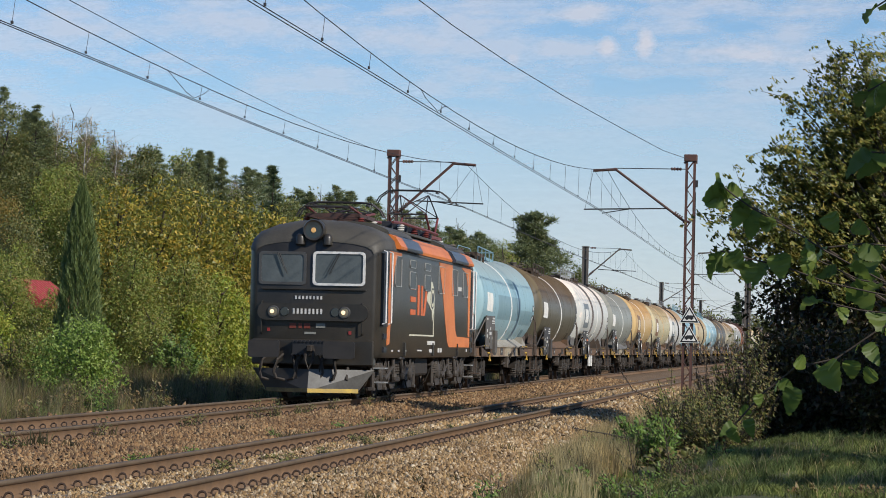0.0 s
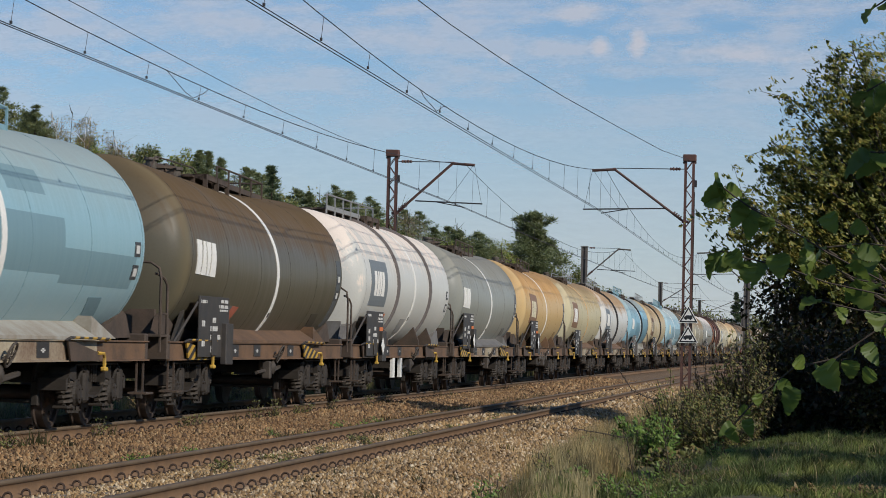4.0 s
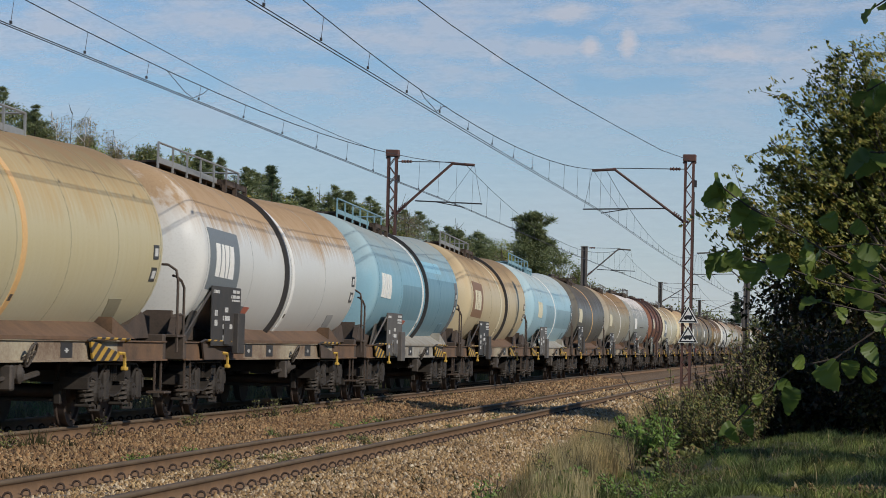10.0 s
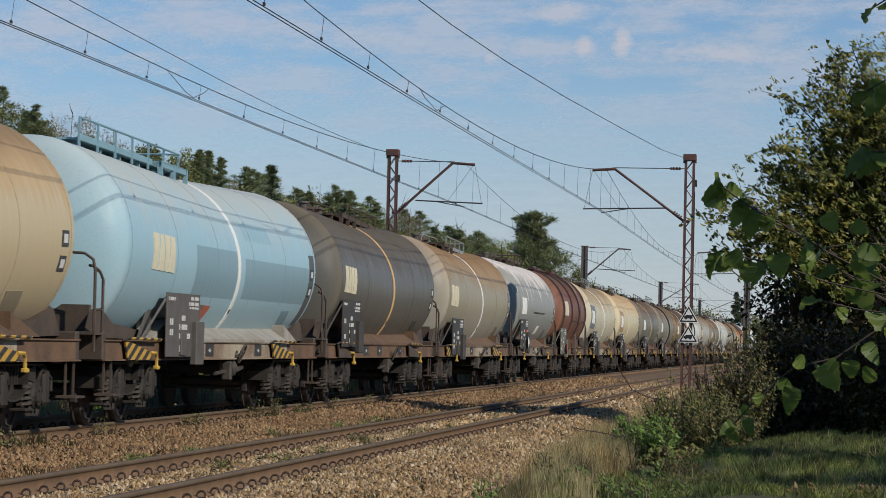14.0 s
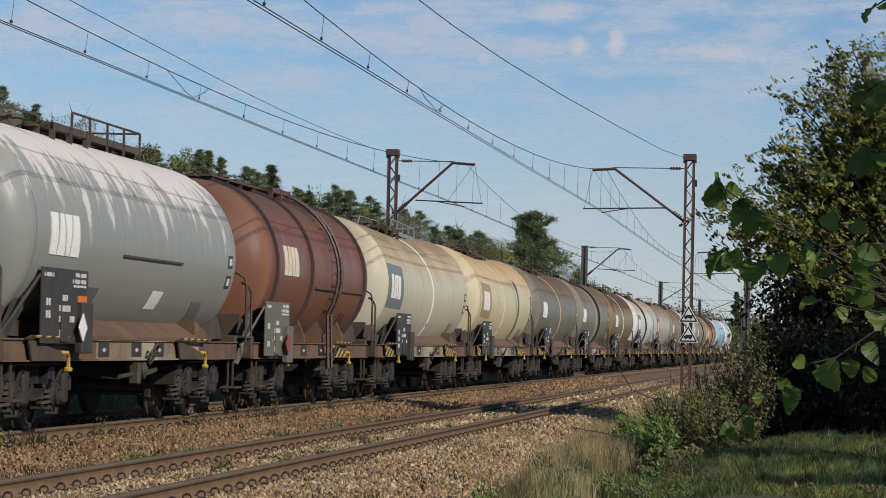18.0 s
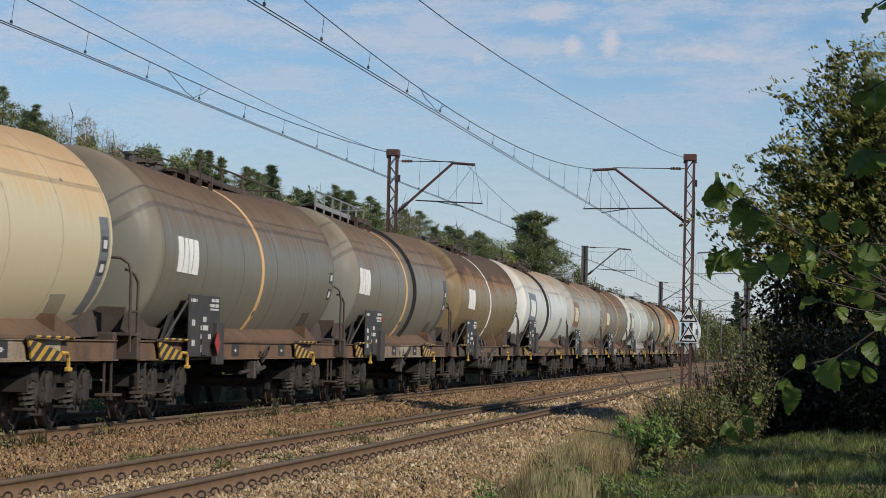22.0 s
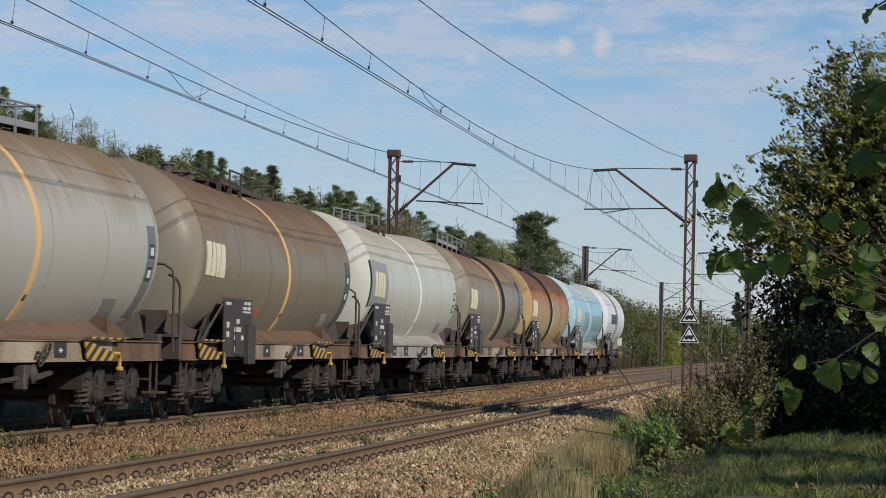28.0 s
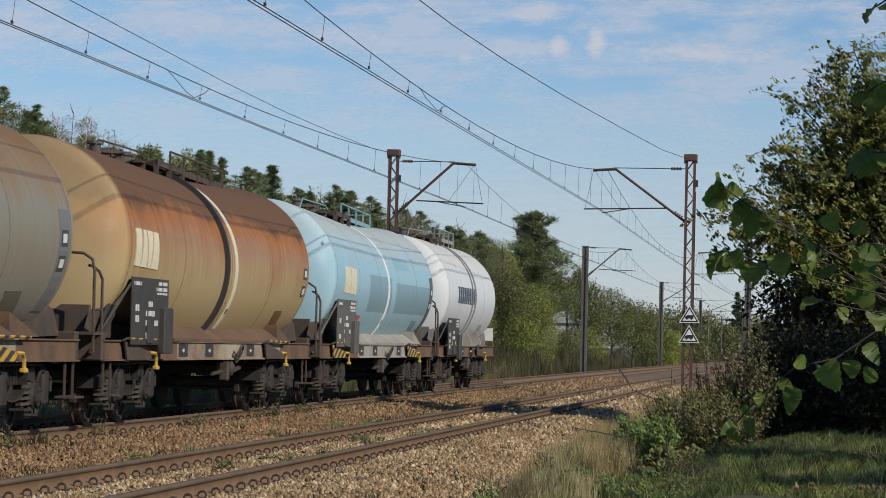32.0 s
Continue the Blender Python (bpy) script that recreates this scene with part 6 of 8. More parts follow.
def overhead(off, z0, lift, sag):
    """Messenger, twin contact wires and droppers over one track."""
    base = new("overhead_line")
    tagged(base, "dark overhead contact line with droppers above the track", "overhead line", "overhead lines")

    def wire(name, pts, r):
        bm = bmesh.new()
        pipe(bm, pts, r, 4)
        return part(name, bm, WIRE, base)

    def cz(s):
        return z0 + 5.24 + lift * max(0.0, 84.0 - s)

    def mz(s, a, b):
        v = (2 * s - a - b) / (b - a)
        return z0 + 5.24 + 0.24 + 1.06 * v * v + lift * max(0.0, 84.0 - s) - sag * (1 - v * v)

    zig = {84.0: 0.10, 155.0: -0.12, 16.0: -0.10, 235.0: 0.1, 315.0: -0.1, 395.0: 0.1}
    for d in (-0.035, 0.035):
        pts = []
        for a, b in zip(SUPPORTS, SUPPORTS[1:]):
            for s in np.linspace(a, b, 9)[:-1]:
                k = (s - a) / (b - a)
                pts.append((float(bend(s)) + off + d + zig[a] * (1 - k) + zig[b] * k, s, cz(s) - (0.05 + 0.1 * sag) * math.sin(math.pi * k)))
        wire("contact_wire", pts, 0.0075)
    for a, b in zip(SUPPORTS, SUPPORTS[1:]):
        wire("messenger_wire", [(float(bend(s)) + off + zig[a] * (1 - (s - a) / (b - a)) + zig[b] * (s - a) / (b - a), s, mz(s, a, b)) for s in np.linspace(a, b, 21)], 0.008)
        if a > 200:
            continue
        n = 18
        for j in range(n):
            s = a + (b - a) * (j + 0.5) / n
            k = (s - a) / (b - a)
            x = float(bend(s)) + off + zig[a] * (1 - k) + zig[b] * k
            bm = bmesh.new()
            rod(bm, (x, s, cz(s)), (x, s + 0.15, mz(s, a, b)), 0.004, 4)
            box(bm, x - 0.012, x + 0.012, s - 0.03, s + 0.03, cz(s) - 0.01, cz(s) + 0.03)
            part("dropper", bm, WIRE, base)
    for s in (45.6, 55.0):
        a, b = 16.0, 84.0
        x = float(bend(s)) + off
        bm = bmesh.new()
        pipe(bm, [(x, s, mz(s, a, b)), (x, s + 0.6, mz(s, a, b) - 0.1), (x, s + 1.4, cz(s) + 0.02), (x, s + 2.0, cz(s) - 0.03), (x, s + 2.8, cz(s) + 0.12), (x, s + 3.2, mz(s + 3.2, a, b))], 0.006, 5)
        if s < 50:
            part("jumper_cable", bm, WIRE, base)
        else:
            bm.free()


overhead(0.0, 0.0, 0.0018, 0.0)
overhead(TRACK2, DZ2, 0.0, 0.09)
thin("feeder_wire", [(-2.38 + (84 - y) * 0.012, y, z) for y, z in ((84, 6.80), (80, 6.66), (74, 6.59), (66, 6.55), (59, 6.59), (51.3, 6.69), (46, 6.76), (16, 7.3))], 0.007, WIRE, "thin aerial wire strung between mast tops", "wire")
thin("feeder_wire", [(6.40 - (84 - y) * 0.055, y, z) for y, z in ((84, 6.74), (77, 6.53), (68.5, 6.46), (59.5, 6.41), (52.5, 6.42), (47, 6.49), (44.2, 6.57), (16, 7.4))], 0.008, WIRE, "thin aerial wire strung between mast tops", "wire")


def cantilever(mast, sx, reach, z, rusty):
    """Bracket arm that carries the line: sx is the side towards the track."""
    m_ = MAST_RUST if rusty else MAST_GREY
    pieces = [("arm_tube", [(sx * 0.15, 0, z + 5.05), (sx * (reach - 0.35), 0, z + 6.55)], 0.042, m_), ("arm_tip", [(sx * (reach - 0.40), 0, z + 6.545), (sx * (reach + 0.30), 0, z + 6.50)], 0.045, m_), ("tie_rod", [(sx * 0.1, 0, z + 6.58), (sx * (reach - 0.3), 0, z + 6.58)], 0.014, WIRE), ("steady_tube", [(sx * 0.70, 0, z + 5.42), (sx * (reach + 0.55), 0, z + 5.36)], 0.022, WIRE), ("steady_arm", [(sx * (reach - 0.85), 0, z + 5.40), (sx * (reach + 0.02), 0, z + 5.25)], 0.016, WIRE), ("stay_wire", [(sx * (reach + 0.30), 0, z + 6.48), (sx * (reach + 0.52), 0, z + 5.38)], 0.006, WIRE), ("stay_wire", [(sx * (reach + 0.25), 0, z + 6.48), (sx * (reach - 0.5), 0, z + 5.40)], 0.006, WIRE)]
    for n_, pts, r, mm in pieces:
        bm = bmesh.new()
        pipe(bm, pts, r, 6)
        part(n_, bm, mm, mast)
    for y0, zz in ((0.42, z + 6.58),):
        bm = bmesh.new()
        turned(bm, [(-0.16, 0.02), (-0.13, 0.05), (-0.08, 0.025), (-0.05, 0.055), (0.0, 0.025), (0.05, 0.055), (0.08, 0.025), (0.13, 0.05), (0.16, 0.02)], 12, "x", (sx * y0, 0, zz))
        part("insulator", bm, MAST_RUST, mast)
    bm = bmesh.new()
    d = Vector((sx * (reach - 0.5), 0, 1.5)).normalized()
    for k in range(4):
        p = Vector((sx * 0.25, 0, z + 5.15)) + d * 0.075 * k
        rod(bm, p - d * 0.02, p + d * 0.02, 0.065, 10)
    part("insulator", bm, MAST_RUST, mast, "ribbed brown insulator")
    bm = bmesh.new()
    box(bm, min(0, sx * 0.2), max(0, sx * 0.2), -0.04, 0.04, z + 5.00, z + 5.08)
    part("bracket", bm, m_, mast)


def lattice_mast(x, y, top, sx, reach, z):
    m = thing("catenary_mast", "rusty steel lattice overhead line mast beside the track", "mast", "overhead line masts", Matrix.Translation((x, y, 0)))
    for dx in (-0.115, 0.115):
        bm = bmesh.new()
        box(bm, dx - 0.035, dx + 0.035, -0.10, -0.09, -0.7, top)
        box(bm, dx - 0.035, dx + 0.035, 0.09, 0.10, -0.7, top)
        box(bm, dx - 0.006, dx + 0.006, -0.09, 0.09, -0.7, top)
        part("leg", bm, MAST_RUST, m)
    k = 0
    z_ = 0.0
    while z_ < top - 0.25:
        a, b = (-0.1, 0.1) if k % 2 else (0.1, -0.1)
        bm = bmesh.new()
        rod(bm, (a, -0.1, z_), (b, -0.1, z_ + 0.28), 0.012, 4)
        rod(bm, (a, 0.1, z_), (b, 0.1, z_ + 0.28), 0.012, 4)
        part("lacing_bar", bm, MAST_RUST, m)
        z_ += 0.28
        k += 1
    bm = bmesh.new()
    box(bm, -0.19, 0.19, -0.16, 0.16, top, top + 0.20, 0.015)
    for dx in (-0.15, 0.15):
        rod(bm, (dx, 0, top - 0.05), (dx * 1.3, 0, top - 0.02), 0.03, 6)
    part("mast_cap", bm, MAST_RUST, m, "rusty box on the mast's top")
    bm = bmesh.new()
    rod(bm, (0.16, -0.02, 0.3), (0.16, -0.02, top - 0.9), 0.012, 5)
    box(bm, 0.12, 0.22, -0.06, 0.06, top - 0.75, top - 0.55)
    part("down_lead", bm, WIRE, m)
    cantilever(m, sx, reach, z, True)
    return m


def pole_mast(x, y, top, sx, reach, z):
    m = thing("catenary_mast", "weathered grey concrete overhead line mast beside the track", "mast", "overhead line masts", Matrix.Translation((x, y, 0)))
    bm = bmesh.new()
    prism(bm, [(-0.17, -0.12), (-0.17, 0.12), (-0.05, 0.12), (-0.05, 0.05), (0.05, 0.05), (0.05, 0.12), (0.17, 0.12), (0.17, -0.12), (0.05, -0.12), (0.05, -0.05), (-0.05, -0.05), (-0.05, -0.12)], "z", -0.7, top)
    part("post", bm, MAST_GREY, m)
    bm = bmesh.new()
    box(bm, -0.2, 0.2, -0.15, 0.15, top, top + 0.04)
    part("mast_cap", bm, MAST_GREY, m)
    cantilever(m, sx, reach, z, False)
    return m


lattice_mast(-2.38, 84, 6.72, 1, 2.15, 0.0)
lattice_mast(6.40, 84, 6.70, -1, 2.55, DZ2)
pole_mast(-2.93, 155, 6.62, 1, 2.2, 0.0)
pole_mast(5.85, 155, 6.62, -1, 2.4, DZ2)
pole_mast(-3.75, 235, 6.62, 1, 2.8, 0.0)
pole_mast(5.65, 235, 6.62, -1, 2.4, DZ2)
pole_mast(-4.4, 315, 6.6, 1, 4.0, 0.0)
pole_mast(6.5, 315, 6.6, -1, 2.4, DZ2)
pole_mast(-2.4, 395, 6.6, 1, 3.6, 0.0)


def warning_sign(z):
    """White triangle with a black border and a small vehicle shape."""
    g = thing("warning_sign", "white triangular sign with black border and van symbol on the mast", "sign", "signs on the mast", Matrix.Translation((6.46, 83.84, z)))

    def tri(k):
        return [(-0.30 * k, -0.175 * k), (0.30 * k, -0.175 * k), (0.0, 0.345 * k)]
    for n_, k, y0, y1, m_ in (("plate", 1.0, -0.012, 0.0, WHITE), ("border", 0.88, -0.016, -0.012, BLACK), ("field", 0.66, -0.020, -0.016, WHITE)):
        bm = bmesh.new()
        prism(bm, tri(k), "y", y0, y1)
        part(n_, bm, m_, g)
    bm = bmesh.new()
    prism(bm, [(-0.13, -0.05), (-0.13, 0.0), (-0.06, 0.05), (0.12, 0.05), (0.12, -0.05)], "y", -0.025, -0.020)
    for x in (-0.07, 0.06):
        turned(bm, [(-0.025, 0.03), (-0.020, 0.03)], 12, "y", (x, 0, -0.055))
    part("symbol", bm, BLACK, g)


warning_sign(2.155)
warning_sign(1.575)
tall = thing("wooden_pole", "thin grey pole standing behind the trackside bushes", "pole", "", Matrix.Translation((-8.6, 205, 0.3)))
bm = bmesh.new()
rod(bm, (0, 0, -0.5), (0, 0, 4.6), 0.09, 8, 0.07)
part("post", bm, MAST_GREY, tall)
for sx_, ss in ((-4.9, 345), (-4.4, 372), (4.2, 340)):
    tall = thing("wooden_pole", "thin grey pole beside the far track", "pole", "far poles", Matrix.Translation((sx_, ss, 0)))
    bm = bmesh.new()
    rod(bm, (0, 0, -0.5), (0, 0, 5.6), 0.12, 8, 0.09)
    box(bm, -0.7, 0.7, -0.05, 0.05, 5.1, 5.2)
    part("post", bm, MAST_GREY, tall)

# ---------------------------------------------------------------- far buildings


def small_house(name, label, x, y, z, wx, wy, eave, ridge, wall_c, roof_m):
    h = thing(name, label, "building", "", Matrix.Translation((x, y, z)))
    bm = bmesh.new()
    box(bm, -wx / 2, wx / 2, -wy / 2, wy / 2, 0, eave)
    part("wall", bm, wall_c, h)
    bm = bmesh.new()
    prism(bm, [(-wx / 2 - 0.25, eave - 0.05), (wx / 2 + 0.25, eave - 0.05), (wx / 2 + 0.25, eave + 0.03), (0, ridge), (-wx / 2 - 0.25, eave + 0.03)], "y", -wy / 2 - 0.2, wy / 2 + 0.2)
    roof = part("roof", bm, roof_m, h, "pitched sheet roof")
    for k in range(12):
        y_ = -wy / 2 - 0.1 + k * (wy + 0.2) / 11
        bm = bmesh.new()
        for sx in (-1, 1):
            rod(bm, (sx * (wx / 2 + 0.25), y_, eave + 0.04), (0, y_, ridge + 0.01), 0.025, 4)
        part("roof_rib", bm, roof_m, roof)
    return h


small_house("garden_shed", "red-roofed shed half hidden behind a conifer", -10.6, 74.6, -0.2, 1.3, 3.0, 2.15, 2.85, mat("shed_wall", (0.12, 0.07, 0.06), None, 0.8), mat("red_roof", (0.34, 0.045, 0.045), (0.24, 0.035, 0.035), 0.5, 0, 3, 30, 0.03))
small_house("house", "low house with pale corrugated roof behind bushes", -11.3, 231, 0, 2.6, 4.0, 3.1, 4.0, mat("house_wall", (0.5, 0.47, 0.42), None, 0.8), mat("pale_roof", (0.42, 0.41, 0.40), (0.30, 0.29, 0.28), 0.6, 0, 1.5, 20, 0.03))

# ---------------------------------------------------------------- plants
rng = np.random.default_rng(7)


def leaf_cards(centres, size, shape=1.6, jitter=0.35):
    """Leaves as small folded cards at the centres."""
    n = len(centres)
    light = np.array([0.62, -0.36, 0.70])
    d = rng.normal(size=(n, 3))
    d -= 0.72 * (d @ light)[:, None] * light
    d /= np.linalg.norm(d, axis=1, keepdims=True)
    up = rng.normal(size=(n, 3)) * 0.55 + light
    e = np.cross(d, up)
    e /= np.linalg.norm(e, axis=1, keepdims=True) + 1e-9
    s = size * (1 + jitter * rng.normal(size=(n, 1))).clip(0.4, 1.8)
    fold = np.cross(d, e) * s * 0.25
    tip, base = centres + d * s * shape / 2, centres - d * s * shape / 2
    a, b = centres + e * s / 2 + fold, centres - e * s / 2 + fold
    verts = np.stack([base, a, tip, b], 1).reshape(-1, 3)
    i = np.arange(n)[:, None] * 4
    faces = np.concatenate([i + [[0, 1, 2]], i + [[0, 2, 3]]], 1).reshape(-1, 3)
    return verts, faces


def slivers(centres, dirs, wide, long, rng_=rng):
    """Leaves or needle tufts far off: one thin triangle each, pointing along dirs."""
    n = len(centres)
    d = dirs / (np.linalg.norm(dirs, axis=1, keepdims=True) + 1e-9)
    e = np.cross(d, rng_.normal(size=(n, 3)))
    e /= np.linalg.norm(e, axis=1, keepdims=True) + 1e-9
    k = rng_.uniform(0.6, 1.4, (n, 1))
    base = centres - d * long * k / 2
    verts = np.stack([base - e * wide * k / 2, base + e * wide * k / 2, centres + d * long * k / 2], 1).reshape(-1, 3)
    return verts, np.arange(3 * n).reshape(-1, 3)


def lobes(hgt, width, low, lumps):
    """Centres and radii of the leaf masses that make up a crown: broad low down, small towards the top."""
    c, r = [], []
    for k in range(lumps):
        f = (k + 0.5) / lumps
        z = hgt * (low + (0.94 - low) * f)
        reach = width / 2 * math.sqrt(max(0.05, 1 - ((f - 0.36) / 0.68) ** 2))
        a = k * 2.4 + rng.uniform(-0.5, 0.5)
        q = reach * rng.uniform(0.35, 0.85)
        c.append((q * math.cos(a), q * math.sin(a), z + rng.uniform(-0.03, 0.03) * hgt))
        r.append(max(0.24, reach * rng.uniform(0.42, 0.66)))
    return np.array(c), np.array(r)


def leafy(hgt, width, low, lumps, wide, long, cover):
    """Leaves on the outer shells of the crown's lobes, most of them drooping outwards."""
    c, r = lobes(hgt, width, low, lumps)
    n = int(cover * 0.72 * width * hgt * (1 - low) / (0.5 * wide * long))
    share = r ** 2 / (r ** 2).sum()
    pick = rng.choice(len(r), n, p=share)
    d = rng.normal(size=(n, 3))
    d /= np.linalg.norm(d, axis=1, keepdims=True)
    ripple = 1 + 0.22 * np.sin(d[:, 0] * 7 + pick) * np.sin(d[:, 2] * 9 + 2 * pick)
    p = c[pick] + d * (r[pick] * ripple * rng.uniform(0.30, 1.12, n) ** 0.7)[:, None] * np.array([1, 1, 0.85])
    p += rng.normal(size=(n, 3)) * (0.05 + 0.02 * width)
    out = d * 0.7 + rng.normal(size=(n, 3)) * 0.7 + np.array([0, 0, -0.35])
    return p, out


def stems(bm, height, spread, n, r, top=0.8, lean=0.05):
    """Tapered trunk with forking limbs."""
    pts = [Vector((lean * height * math.sin(k * 1.3) * k / 6, lean * height * 0.4 * math.sin(k * 2.1) * k / 6, height * top * k / 5)) for k in range(6)]
    for k in range(5):
        rod(bm, pts[k], pts[k + 1], r * (1 - 0.16 * k), 7, r * (1 - 0.16 * (k + 1)))
    for j in range(n):
        k = 1 + j % 4
        p = pts[k].lerp(pts[k + 1], random.random())
        a = j * 2.4 + random.random()
        q = p + Vector((math.cos(a), math.sin(a), 0.6 + random.random() * 0.5)) * spread * random.uniform(0.45, 0.8)
        mid_ = p.lerp(q, 0.5) + Vector((0, 0, -0.05 * spread))
        rod(bm, p, mid_, r * 0.42, 5, r * 0.3)
        rod(bm, mid_, q, r * 0.3, 5, r * 0.12)


LEAVES = {
    "walnut": [(0.091, 0.122, 0.022), (0.183, 0.213, 0.033), (0.329, 0.305, 0.046), (0.488, 0.366, 0.061), (0.134, 0.171, 0.029), (0.244, 0.244, 0.039)],
    "dark": [(0.073, 0.103, 0.037), (0.116, 0.145, 0.050), (0.154, 0.182, 0.062), (0.198, 0.182, 0.062)],
    "hedge": [(0.145, 0.140, 0.040), (0.246, 0.211, 0.057), (0.335, 0.239, 0.069), (0.157, 0.197, 0.046), (0.291, 0.168, 0.057)],
    "olive": [(0.118, 0.187, 0.040), (0.201, 0.276, 0.057), (0.302, 0.323, 0.081), (0.168, 0.254, 0.052), (0.291, 0.254, 0.081), (0.134, 0.207, 0.046)],
    "birch": [(0.156, 0.150, 0.066), (0.216, 0.180, 0.090), (0.180, 0.144, 0.084)],
    "pine": [(0.105, 0.145, 0.075), (0.150, 0.195, 0.098), (0.20, 0.235, 0.110)],
    "cypress": [(0.092, 0.150, 0.064), (0.136, 0.204, 0.078), (0.193, 0.256, 0.096)],
    "bush": [(0.130, 0.221, 0.039), (0.195, 0.312, 0.065), (0.286, 0.377, 0.104)],
    "green": [(0.144, 0.228, 0.031), (0.240, 0.336, 0.048), (0.360, 0.408, 0.060), (0.288, 0.300, 0.054)],
    "bare": [(0.196, 0.155, 0.092), (0.161, 0.138, 0.081), (0.241, 0.196, 0.115)],
    "rtree": [(0.043, 0.071, 0.014), (0.071, 0.109, 0.022), (0.119, 0.155, 0.031), (0.202, 0.202, 0.041)],
    # near-black tones: the thicket's deep shade is painted into these leaves
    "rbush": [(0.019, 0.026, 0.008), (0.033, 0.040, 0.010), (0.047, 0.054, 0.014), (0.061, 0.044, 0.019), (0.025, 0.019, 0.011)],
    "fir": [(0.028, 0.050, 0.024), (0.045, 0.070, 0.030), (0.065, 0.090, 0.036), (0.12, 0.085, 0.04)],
    "spruce": [(0.058, 0.095, 0.054), (0.086, 0.126, 0.065)],
}
TREE_TEXT = {
    "walnut": ("tree", "broad-leaved tree with yellowing green crown"), "dark": ("tree", "dark green leafy tree at the wood's edge"),
    "hedge": ("shrub", "brownish autumn shrub thicket beside the track"), "olive": ("shrub", "olive green shrub with browning leaves"), "birch": ("birch_tree", "thin white-stemmed birch with sparse yellow leaves"),
    "pine": ("pine_tree", "dark green pine with uneven crown"), "bigpine": ("pine_tree", "tall spreading pine with layered dark crown"),
    "cypress": ("conifer", "dense columnar blue-green conifer"), "bush": ("shrub", "rounded light green leafy shrub"),
    "green": ("shrub", "bright green sapling thicket in tall grass"), "bare": ("tree", "half-bare brownish tree behind the line"),
    "rtree": ("walnut_tree", "tall leafy tree with glossy dark green leaves"), "rbush": ("shrub", "tangled shrub beside the track, shade put into its leaf colour"),
    "spruce": ("spruce_tree", "dark pointed spruce beyond the track"), "fir": ("fir_tree", "young dark fir with upright brown shoots"),
}


